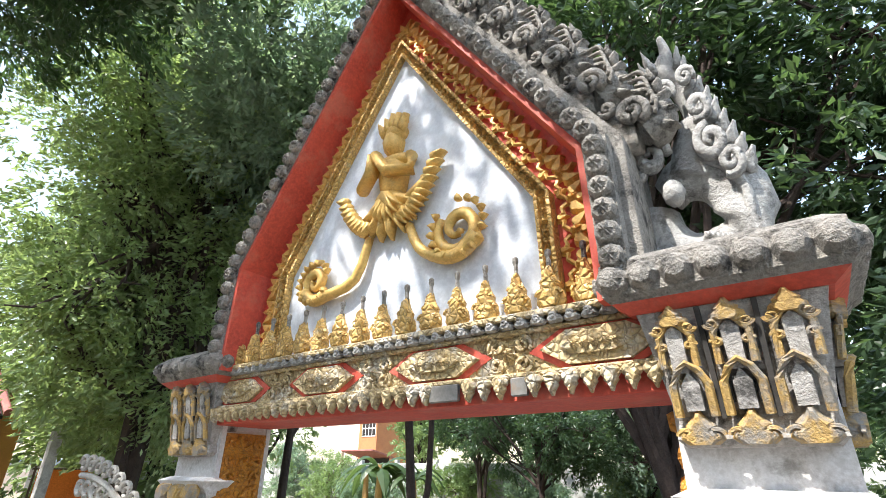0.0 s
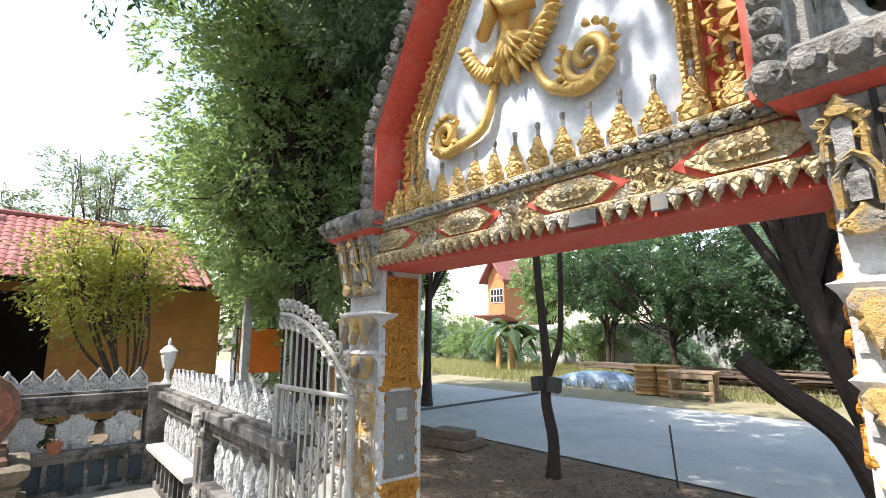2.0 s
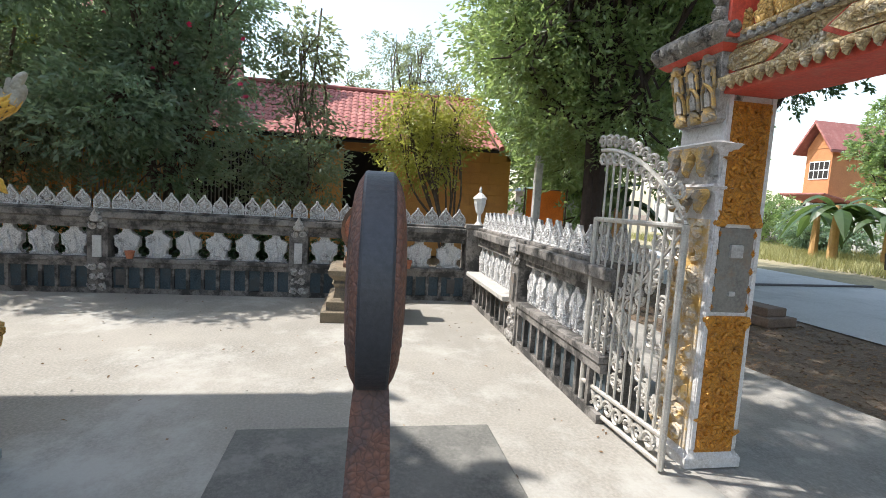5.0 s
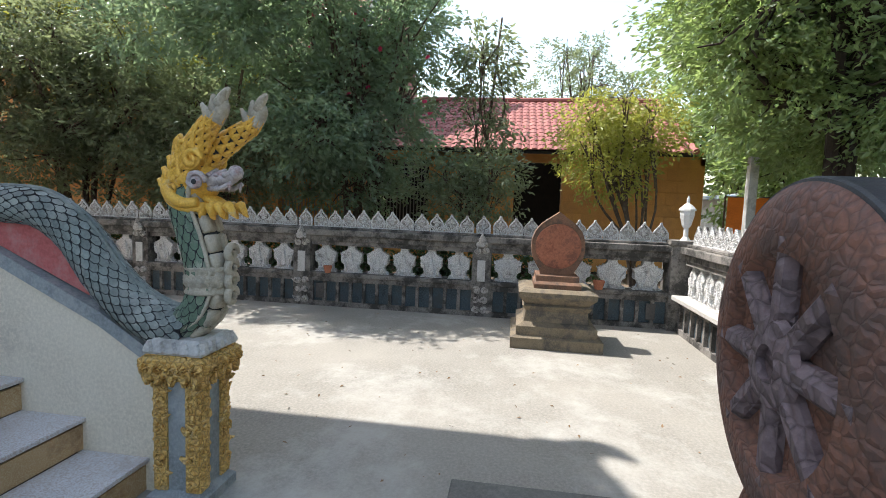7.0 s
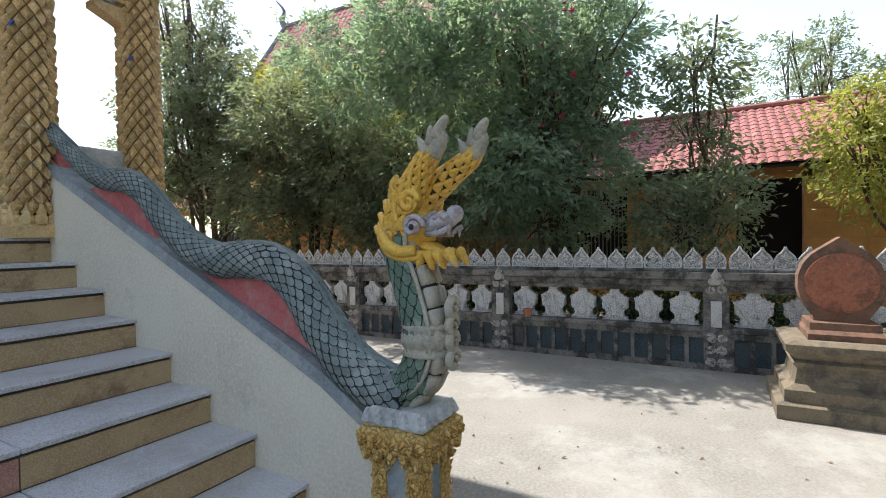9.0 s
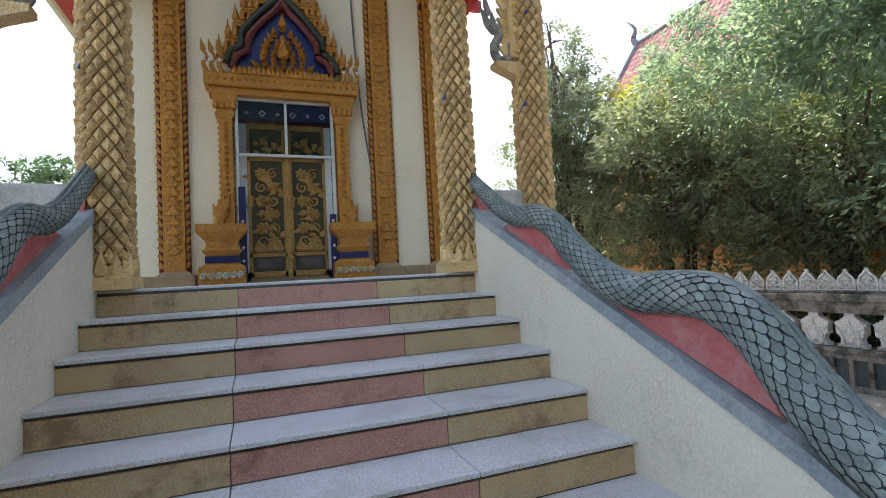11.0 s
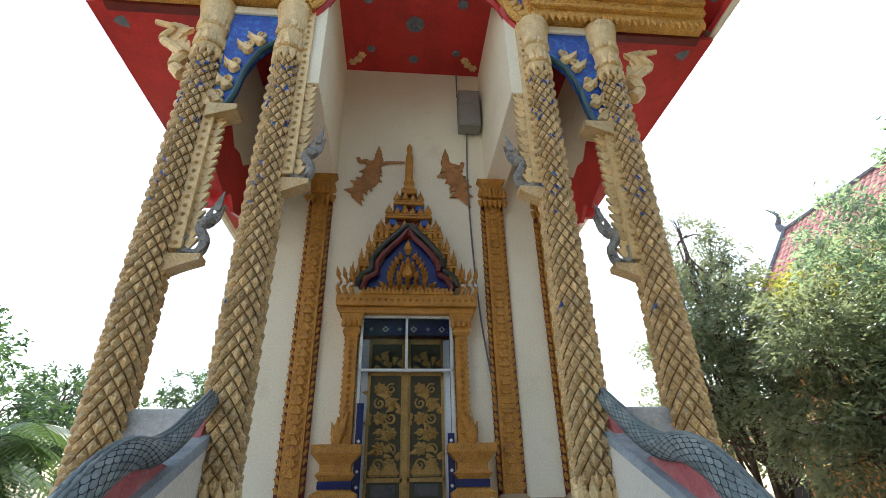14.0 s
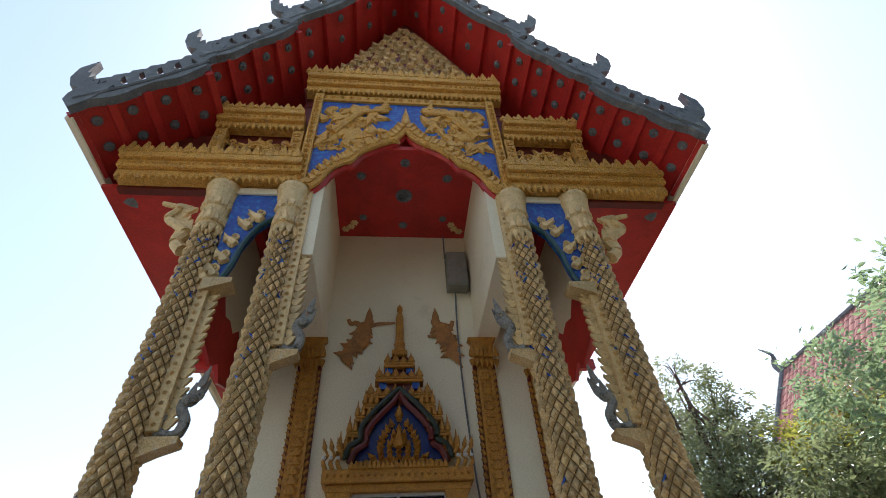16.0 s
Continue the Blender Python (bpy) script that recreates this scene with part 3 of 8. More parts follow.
def gate_pillar(side):
    """One pillar in gate coordinates; side -1 stands west, 1 east."""
    xi, xo = side * 1.16, side * 1.54
    xm, hx = (xi + xo) / 2, 0.19
    p = part("pillar", M().stack([(hx + 0.02, 0.19, 0), (hx + 0.02, 0.19, 0.06), (hx, 0.16, 0.10), (hx, 0.16, 2.46)], T(xm, 0.16, 0)), PILLAR_WHITE, gate)
    # carved panel on the face towards the passage
    q = T(xi, 0.16, 0, 0, 0, -90 * side)
    for z0, z1 in ((0.1, 0.95), (1.5, 2.2)):
        c = M()
        c.box(-0.125, 0.125, -0.014, 0.03, z0, z1, 0, q)
        relief(c, 0.24, z1 - z0 - 0.02, rng, 0.08, 0.016, q @ T(0, -0.014, z0 + 0.01))
        part("carved_panel", c, GOLD_ORANGE, p, "orange gold panel carved with scrolls")
    c = M()
    c.box(-0.115, 0.115, -0.005, 0.03, 0.97, 1.48, 0.006, q)
    part("steel_plate", c, STEELGREY, p, "grey steel plate in a gold scalloped frame")
    c = M()
    c.box(-0.04, 0.04, -0.022, -0.005, 1.30, 1.38, 0.005, q)
    c.box(-0.02, 0.02, -0.016, -0.005, 1.07, 1.10, 0.004, q)
    part("switch", c, PALESTONE, p)
    c = M()
    for e in (-1, 1):
        for k in range(5):
            c.rosette(0.026, 0.012, q @ T(e * 0.122, 0, 1.0 + k * 0.11))
        c.flame(0.09, 0.1, 0.02, q @ T(e * 0.12, 0, 0.95, 0, 180, 0))
        c.flame(0.09, 0.1, 0.02, q @ T(e * 0.12, 0, 1.48))
    part("scalloped_frame", c, GOLD_ORANGE, p)
    c = M()
    for e in (-1, 1):
        c.box(e * 0.141 - 0.014, e * 0.141 + 0.014, -0.01, 0.03, 0.11, 2.24, 0.006, q)
    part("white_edge", c, PILLAR_WHITE, p)
    # tiers of the face towards the yard
    f = T(xm, 0.02, 0)
    c = M()
    c.stack([(hx - 0.02, 0.055, 2.08), (hx, 0.07, 2.10), (hx - 0.01, 0.062, 2.15), (hx + 0.04, 0.115, 2.43), (hx + 0.05, 0.125, 2.46)], f)
    part("lotus_capital", c, BLACKENED, p, "flared capital of cracked gold and white plaster")
    gold, core, gap = M(), M(), M()
    sgn = T(xm, 0.16, 0, 0, 0, 90 * side)
    for face, w, wide in ((f @ T(0, -0.066, 2.09, 10, 0, 0, (1, 1, 0.77)), 0.185, 1.12), (sgn @ T(0, -hx - 0.005, 2.09, 6, 0, 0, (1, 1, 0.77)), 0.15, 1.05)):
        for k in range(3):
            x = (k - 1) * w * 0.68
            h = w * 0.24
            gold.flame(w * 0.6, 0.115, 0.034, face @ T(x, 0, -0.005))
            for e in (-1, 1):
                gold.scroll(0.022, 0.009, 1.2, face @ T(x + e * h * 0.8, -0.02, 0.03, 0, 0, 0, (e, 1, 1)))
                gold.scroll(0.02, 0.009, 1.3, face @ T((x + e * h * 0.8) * wide, -0.016, 0.40, 0, 0, 0, (e, 1, -1)))
                gold.scroll(0.016, 0.008, 1.3, face @ T((x + e * h * 0.75) * wide, -0.012, 0.335, 0, 0, 0, (e, 1, 1)))
            core.prism([(x - h * 0.5, 0.11), (x + h * 0.5, 0.11), (x + h * 0.5, 0.2), (x, 0.245), (x - h * 0.5, 0.2)], -0.02, 0.01, face)
            core.prism([((x - h * 0.4) * wide, 0.24), ((x + h * 0.4) * wide, 0.24), ((x + h * 0.45) * wide, 0.385), (x * wide, 0.41), ((x - h * 0.45) * wide, 0.385)], -0.02, 0.01, face)
            gold.tube([(x - h, -0.008, 0.09), (x - h, -0.014, 0.2), (x - h * 0.55, -0.02, 0.25), (x, -0.028, 0.275), (x + h * 0.55, -0.02, 0.25), (x + h, -0.014, 0.2), (x + h, -0.008, 0.09)], 0.012, 6, face)
            gold.tube([((x - h * 0.85) * wide, -0.008, 0.26), ((x - h * 0.85) * wide, -0.012, 0.37), (x * wide, -0.022, 0.43), ((x + h * 0.85) * wide, -0.012, 0.37), ((x + h * 0.85) * wide, -0.008, 0.26)], 0.011, 6, face)
            gold.flame(w * 0.5, 0.085, 0.03, face @ T(x * wide, -0.004, 0.405))
            if k < 2:
                xg = x + w * 0.34
                gap.prism([(xg - 0.007, 0.08), (xg + 0.006, 0.08), (xg * wide + 0.008, 0.47), (xg * wide - 0.006, 0.47)], -0.006, 0.012, face)
            if k == 1:
                for e in (-1, 1):
                    gap.prism([(e * h * 0.72 - 0.004, 0.13), (e * h * 0.72 + 0.004, 0.13), (e * h * 0.7 + 0.003, 0.4), (e * h * 0.7 - 0.003, 0.4)], -0.005, 0.012, face)
    part("gold_leafwork", gold, GOLD_WORN, p, "worn gold leaf outlines on the capital", kind="stuff")
    part("white_leaf_core", core, BLACKENED, p, kind="stuff")
    part("blackened_groove", gap, GROOVEBLACK, p, kind="stuff")
    c, gold = M(), M()
    z = 1.98
    for k, (h, grow) in enumerate(((0.2, 0.03), (0.16, 0.012))):
        c.stack([(hx, 0.03, z - h), (hx + 0.01, 0.04, z - h * 0.4), (hx + grow - 0.01, 0.045 + grow, z - 0.045), (hx + grow + 0.01, 0.06 + grow, z - 0.02), (hx, 0.04, z)], f)
        for j in range(3):
            q = f @ T((j - 1) * 0.128, -0.062 - grow * 0.7, z - 0.035, 4, 180, 0)
            gold.flame(0.125, h * 0.9, 0.03, q)
            for e in (-1, 1):
                gold.scroll(0.024, 0.01, 1.3, q @ T(e * 0.03, -0.02, 0.035, 0, 0, 0, (e, 1, 1)))
        z -= h + 0.05
    part("necking", c, PILLAR_WHITE, p)
    part("hanging_petal", gold, GOLD_WORN, p, "gold petals hanging round the pillar neck", kind="stuff")
    c = M()
    c.box(xm - hx + 0.03, xm + hx - 0.03, -0.01, 0.05, 0.1, 1.52)
    relief(c, 0.31, 1.4, rng, 0.12, 0.024, T(xm, -0.01, 0.11))
    part("scroll_panel", c, PILLAR_MIX, p, "gold and white scroll carving")
    # cornice slab with its row of bosses
    c = M()
    c.stack([(0.25, 0.24, 2.45), (0.29, 0.28, 2.48)], T(xm, 0.13, 0))
    part("cornice_underside", c, RED, p, "red painted cornice underside")
    c = M()
    c.stack([(0.29, 0.28, 2.48), (0.31, 0.30, 2.50), (0.31, 0.30, 2.60), (0.27, 0.26, 2.63)], T(xm, 0.13, 0))
    for k in range(7):
        o = (k - 3) * 0.092
        c.lathe([(0.02, -0.05), (0.06, -0.03), (0.062, 0.0), (0.04, 0.04), (0.01, 0.05)], 8, T(xm + o, -0.17, 2.55, 90, 0, 0, 0.8))
        c.lathe([(0.02, -0.05), (0.06, -0.03), (0.062, 0.0), (0.04, 0.04), (0.01, 0.05)], 8, T(xm + side * 0.31, 0.13 + o * 0.9, 2.55, 0, 90 * side, 0, 0.8))
        c.lathe([(0.02, -0.05), (0.06, -0.03), (0.062, 0.0), (0.04, 0.04), (0.01, 0.05)], 8, T(xm - side * 0.31, 0.13 + o * 0.9, 2.55, 0, -90 * side, 0, 0.8))
    part("cornice", c, LICHEN, p, "blackened cornice with a row of round bosses")
    # naga finial standing on the cornice: a great curl with an opening, smaller curls above, a tall swaying tip
    c = M()
    q = T(xm - side * 0.12, 0.19, 2.62, 0, 0, 0, (side * 0.78, 0.8, 1.12))
    c.tube([(0.13 + 0.17 * math.cos(math.radians(a)), 0.0, 0.20 + 0.17 * math.sin(math.radians(a))) for a in range(-200, 141, 20)], lambda t: 0.055 + 0.035 * math.sin(math.pi * t), 10, q, 1.5)
    c.tube([(0.13 + 0.19 * math.cos(math.radians(a)), -0.09, 0.20 + 0.19 * math.sin(math.radians(a))) for a in range(-150, 81, 20)], 0.022, 6, q)
    c.lathe([(0.008, -0.05), (0.042, -0.03), (0.05, 0.0), (0.042, 0.03), (0.008, 0.05)], 10, q @ T(0.04, -0.1, 0.28, 90, 0, 0))
    c.tube(spline([(0.30, 0, 0.02), (0.05, -0.03, 0.01), (-0.12, -0.05, 0.06), (-0.20, -0.04, 0.17), (-0.16, -0.03, 0.25)], 5), lambda t: 0.075 - 0.03 * t, 9, q, 1.3)
    for k in range(4):
        c.tube(spline([(0.02 - 0.05 * k, -0.10, 0.03), (-0.10 - 0.05 * k, -0.11, 0.07 + 0.02 * k), (-0.14 - 0.04 * k, -0.10, 0.18 + 0.05 * k), (-0.20 - 0.03 * k, -0.08, 0.30 + 0.06 * k)], 4), lambda t: 0.026 * (1 - 0.7 * t) + 0.006, 6, q)
    c.tube(spline([(0.13, 0.0, 0.34), (0.17, 0.0, 0.46), (0.22, 0.0, 0.58), (0.17, 0.0, 0.72), (0.10, 0.0, 0.82), (0.13, 0.0, 0.90), (0.12, 0.0, 0.99)], 6), lambda t: 0.105 * (1 - t) + 0.018, 10, q, 0.85)
    for r, x, z, th in ((0.075, -0.02, 0.43, 0.032), (0.065, 0.24, 0.42, 0.028), (0.06, 0.06, 0.55, 0.026), (0.05, 0.22, 0.56, 0.022), (0.05, -0.10, 0.40, 0.024), (0.042, 0.10, 0.67, 0.018), (0.04, 0.20, 0.70, 0.018), (0.05, 0.29, 0.33, 0.022)):
        c.scroll(r, th, 1.5, q @ T(x, -0.12, z, 0, 97 * r * 100, 0))
    for k in range(10):
        a = k / 9
        c.flame(0.085 - 0.03 * a, 0.13, 0.04, q @ T(-0.13 + 0.19 * a, -0.05, 0.36 + 0.44 * a, 0, -30 + 12 * a, 0))
        c.flame(0.08 - 0.03 * a, 0.11, 0.04, q @ T(0.33 - 0.16 * a, -0.04, 0.30 + 0.48 * a, 0, 34 - 20 * a, 0))
        c.rosette(0.028, 0.03, q @ T(0.30 - 0.16 * a, -0.11, 0.05 + 0.05 * a, 0, 0, 0), 6)
    part("naga_finial", c, FINIALW, p, "white and black weathered naga finial", True)


gate_pillar(-1)
gate_pillar(1)
# lintel frieze
lint = part("lintel", M().box(-1.16, 1.16, -0.035, 0.32, 2.235, 2.30, 0.004), RED, gate, "red painted lintel soffit")
c = M()
c.box(-1.2, 1.2, -0.03, 0.3, 2.29, 2.51, 0.008)
c.box(-1.22, 1.22, -0.06, 0.0, 2.31, 2.33, 0.006)
c.box(-1.22, 1.22, -0.055, 0.0, 2.465, 2.485, 0.006)
c.box(-1.24, 1.24, -0.085, 0.02, 2.51, 2.535, 0.006)
part("frieze", c, GOLD_PALE, lint, "pale gold carved frieze")
pm = mesh_of("drip_petal", M().flame(0.066, 0.075, 0.022), GOLD_PALE)
for k in range(38):
    if k not in (24, 25, 29):
        piece("drip_petal", pm, lint, T(-1.23 + (k + 0.5) * 2.46 / 38, -0.062, 2.318, 0, 180, 0))
pm = mesh_of("lotus_petal", M().flame(0.064, 0.05, 0.02).scroll(0.012, 0.006, 1.2, T(0, -0.02, 0.02)), FINIALW)
for k in range(40):
    piece("lotus_petal", pm, lint, T(-1.24 + (k + 0.5) * 2.48 / 40, -0.06, 2.483))
c, r1 = M(), M()
for k in range(4):
    x = -0.98 + k * 0.65
    hexa = [(-0.2, 0.45), (-0.1, 0.37), (0.1, 0.37), (0.2, 0.45), (0.1, 0.53), (-0.1, 0.53)]
    r1.prism([(x + a * 1.25, 2.397 + (b - 0.45) * 0.86) for a, b in hexa], -0.036, -0.03)
    c.prism([(x + a, 2.397 + (b - 0.45) * 0.72) for a, b in hexa], -0.055, -0.03)
    c.prism([(x + a * 0.6, 2.397 + (b - 0.45) * 0.36) for a, b in hexa], -0.07, -0.05)
    for j in range(5):
        c.rosette(0.018, 0.014, T(x - 0.07 + 0.035 * j, -0.07, 2.397))
for k in range(3):
    x = -0.655 + k * 0.65
    for e in (-1, 1):
        for w in (-1, 1):
            c.scroll(0.034, 0.012, 1.4, T(x + e * 0.055, -0.035, 2.397 + w * 0.034, 0, 40 * e * w, 0, (e, 1, w)))
    c.rosette(0.03, 0.03, T(x, -0.035, 2.397))
part("frieze_carving", c, GOLD_PALE, lint)
part("frieze_red_field", r1, RED, lint)
c = M()
for x0, x1 in ((0.31, 0.44), (0.66, 0.72)):
    part("cement_patch", M().box(x0, x1, -0.068, -0.05, 2.25, 2.312, 0.004), STEELGREY, lint, "bare grey cement patch where petals fell off")
g = M()
g.flame(0.112, 0.17, 0.028)
for e in (-1, 1):
    g.scroll(0.022, 0.009, 1.2, T(e * 0.026, -0.024, 0.05, 0, 0, 0, (e, 1, 1)))
    g.scroll(0.014, 0.007, 1.2, T(e * 0.015, -0.022, 0.095, 0, 0, 0, (e, 1, 1)))
g.slot = 1
g.lathe([(0.010, 0.15), (0.009, 0.20), (0.013, 0.212), (0.013, 0.228), (0.004, 0.235)], 6)
pm = mesh_of("crest_leaf", g, [GOLD_OLD, LICHEN])
for k in range(16):
    piece("crest_leaf", pm, lint, T(-1.04 + k * 2.0 / 15, -0.045, 2.532))
# pediment
pent = [(-0.78, 2.5), (0.78, 2.5), (0.765, 3.03), (0.0, 4.26), (-0.765, 3.03)]
ped = part("tympanum", M().prism(pent, 0.04, 0.2), TYMP, gate, "pale blue white tympanum")


def off(p, d):
    """The pediment's outline pushed out by d: bottom, knee and apex of one half."""
    return [(0.78 + d, 2.5), (0.765 + d * 1.02, 3.03 + 0.2 * d), (0.0, 4.26 + 1.8 * d)]


def rake(g, d0, d1, y0, y1):
    """A flat band between two offsets, on both halves."""
    a, b = off(None, d0), off(None, d1)
    for s in (-1, 1):
        for k in range(2):
            quad = [a[k], b[k], b[k + 1], a[k + 1]]
            g.prism([(s * x, z) for x, z in quad][::s], y0, y1)


def along(d, step):
    """Places and slopes along one half at offset d."""
    a = off(None, d)
    out = []
    for k in range(2):
        p, q = Vector((a[k][0], a[k][1])), Vector((a[k + 1][0], a[k + 1][1]))
        n = max(1, int((q - p).length / step))
        for i in range(n):
            w = p + (q - p) * ((i + 0.5) / n)
            out.append((w.x, w.y, math.degrees(math.atan2(q.x - p.x, q.y - p.y))))
    return out


c = M()
rake(c, 0.0, 0.015, 0.0, 0.06)
rake(c, 0.015, 0.055, 0.02, 0.06)
rake(c, 0.055, 0.07, -0.01, 0.06)
for x, z, a in along(0.035, 0.045):
    for s in (-1, 1):
        c.rosette(0.018, 0.02, T(s * x, 0.02, z), 5)
part("bead_moulding", c, GOLD_OLD, ped, "gold bead moulding round the tympanum")
c = M()
rake(c, 0.07, 0.24, 0.05, 0.2)
part("red_field", c, RED, ped, "red ground behind gold florals")
c = M()
for x, z, a in along(0.15, 0.13):
    for s in (-1, 1):
        q = T(s * x, 0.05, z, 0, s * (a + 90), 0)
        for e in (-1, 0, 1):
            c.flame(0.062, 0.085, 0.028, q @ T(0.026 * e, 0, -0.012, 0, 34 * e, 0))
            c.scroll(0.018, 0.009, 1.3, q @ T(0.026 * e, -0.02, -0.012 + 0.012 * abs(e), 0, 50 * e, 0, (e or 1, 1, 1)))
        c.rosette(0.038, 0.036, q @ T(0, -0.004, 0.0), 6)
        for e in (-1, 1):
            c.tube([(e * 0.064, 0, -0.075), (e * 0.05, -0.02, -0.045), (e * 0.03, -0.022, -0.05), (e * 0.012, -0.015, -0.03)], 0.010, 5, q)
        c.flame(0.035, 0.05, 0.02, q @ T(0.064, 0, -0.075))
part("floral_band", c, GOLD_FIG, ped, "gold flowers set singly on red")
c = M()
rake(c, 0.24, 0.265, -0.15, 0.2)
part("red_reveal", c, RED, ped, "plain red painted reveal")
c = M()
rake(c, 0.265, 0.35, -0.16, 0.3)
for x, z, a in along(0.308, 0.082):
    for s in (-1, 1):
        c.lathe([(0.042, 0.0), (0.043, 0.015), (0.034, 0.034), (0.012, 0.04)], 9, T(s * x, -0.16, z, 90, 0, 0))
        c.rosette(0.034, 0.02, T(s * x, -0.188, z), 6)
part("outer_roll", c, LICHEN, ped, "black and grey rope moulding with round bosses")
# cresting: a rail and a row of separate volutes rising towards the apex
c = M()
rake(c, 0.35, 0.39, -0.10, 0.24)
part("cresting_rail", c, LICHEN, ped)
for k, (x, z, a) in enumerate(along(0.43, 0.24)):
    if k < 2:
        continue
    for s in (-1, 1):
        q = T(s * x, 0.05, z, 0, s * (a + 90), 0, (s * 0.74, 0.8, 0.74))
        c = M()
        c.tube([(0.02 + 0.10 * math.cos(math.radians(w)), 0.0, 0.08 + 0.10 * math.sin(math.radians(w))) for w in range(-170, 111, 20)], lambda t: 0.062 + 0.02 * math.sin(math.pi * t), 9, q, 1.35)
        c.tube(spline([(0.15, 0, -0.06), (0.03, -0.02, -0.05), (-0.10, -0.02, -0.01), (-0.17, 0, 0.09), (-0.13, 0, 0.18), (-0.04, 0, 0.26)], 4), lambda t: 0.065 * (1 - 0.65 * t), 8, q, 1.3)
        c.scroll(0.075, 0.03, 1.6, q @ T(0.03, -0.10, 0.08))
        c.scroll(0.045, 0.02, 1.3, q @ T(-0.10, -0.09, 0.02, 0, 120, 0))
        for j in range(5):
            c.tube(spline([(0.12 - 0.05 * j, -0.085, 0.14 + 0.03 * j), (0.06 - 0.05 * j, -0.09, 0.20 + 0.015 * j), (-0.01 - 0.045 * j, -0.07, 0.20)], 3), 0.012, 5, q)
            c.flame(0.07, 0.10, 0.04, q @ T(0.15 - 0.055 * j, -0.02, 0.12 + 0.035 * j, 0, 50 - 26 * j, 0))
        part("crest_volute", c, LICHEN, ped, "weathered grey scrolling volute", True)
# gilded relief on the tympanum, in plain shapes
c = M()


def blob(x, z, rx, rz, d, y=0.03, rot=0):
    prof = [(0.02, -1), (0.5, -0.86), (0.87, -0.5), (1, 0), (0.87, 0.5), (0.5, 0.86), (0.02, 1)]
    c.lathe(prof, 14, T(x, y, z, 0, rot, 0, (rx, d, rz)))


RX = -0.02
blob(RX, 3.72, 0.085, 0.11, 0.08)
blob(RX + 0.02, 3.80, 0.095, 0.07, 0.07)
for k in range(5):
    c.flame(0.07, 0.14, 0.03, T(RX - 0.06 + 0.035 * k, 0.0, 3.83 - abs(k - 2) * 0.02, 0, (k - 2) * 12, 0))
blob(RX + 0.02, 3.44, 0.12, 0.19, 0.09)
blob(RX + 0.02, 3.56, 0.17, 0.06, 0.07)
blob(RX, 3.28, 0.13, 0.07, 0.08)
c.tube([(RX - 0.14, 0.0, 3.55), (RX - 0.2, -0.04, 3.38), (RX - 0.08, -0.08, 3.44), (RX - 0.05, -0.09, 3.56)], 0.04, 8)
c.tube([(RX + 0.19, 0.0, 3.55), (RX + 0.23, -0.04, 3.40), (RX + 0.06, -0.08, 3.42), (RX - 0.03, -0.09, 3.56)], 0.04, 8)
for k in range(7):
    a = -70 + k * 22
    c.flame(0.14, 0.30, 0.04, T(RX + 0.01 * k, 0.0, 3.28, 0, 180 + a, 0))
    c.flame(0.1, 0.2, 0.04, T(RX + 0.01 * k, -0.03, 3.28, 0, 180 + a * 0.8, 0))
for s, n in ((-1, 9), (1, 12)):
    for k in range(n):
        t = k / n
        c.flame(0.075, 0.11, 0.03, T(RX + s * (0.12 + 0.28 * t), -0.01, 3.13 + 0.08 * t + (0.28 if s > 0 else 0.2) * t * t, 0, 180 - s * (40 + 70 * t), 0))
c.tube([(RX + 0.2, 0.0, 3.22), (RX + 0.34, -0.01, 3.30), (RX + 0.40, 0, 3.42), (RX + 0.45, 0, 3.46)], lambda t: 0.045 - 0.03 * t, 7)
c.v = [(RX - 0.01 + (v[0] - RX) * 0.76, v[1], 3.19 + (v[2] - 3.16) * 0.80) for v in c.v]
for s, r, x, z in ((1, 0.125, 0.42, 3.0), (-1, 0.095, -0.50, 2.93)):
    q = T(RX + x, 0.01, z, 0, 215, 0, (s, 1, 1))
    c.scroll(r, 0.032, 1.5, q)
    for k in range(16):
        a = math.radians(k * 20)
        c.flame(0.04, 0.035, 0.02, q @ T(r * math.cos(a), -0.02, r * math.sin(a), 0, 90 - math.degrees(a), 0))
    c.tube(spline([(RX + s * 0.13, 0.01, 3.10), (RX + s * 0.20, 0, z - 0.04), (RX + x - s * 0.10, 0, z - r * 0.95), (RX + x, 0, z - r * 1.05), (RX + x + s * r * 0.8, 0, z - r * 0.5)], 3), lambda t: 0.022 + 0.016 * t, 7)
part("gilded_relief", c, GOLD_FIG, ped, "gilded praying figure relief rising from two scrolls", True)

# ---- iron gate leaf, folded back along the wall ----
leaf = thing("iron_gate", "open wrought iron gate leaf with scrollwork, dull silver paint", "gate", -3.09, 0.185, 0.02, 183.5)
W = 0.97


def bar(name, pts, r, n=6):
    return part(name, M().tube(pts, r, n), IRON, leaf)


for x in (0.02, W):
    bar("stile", [(x, 0, 0.0), (x, 0, 1.46)], 0.022, 8)
for z in (0.03, 0.2, 1.45):
    bar("rail", [(0.02, 0, z), (W, 0, z)], 0.018, 8)


def crown(x):
    return 1.46 + 0.50 * math.sin(min(1.0, x / W) * math.pi / 2) ** 0.75


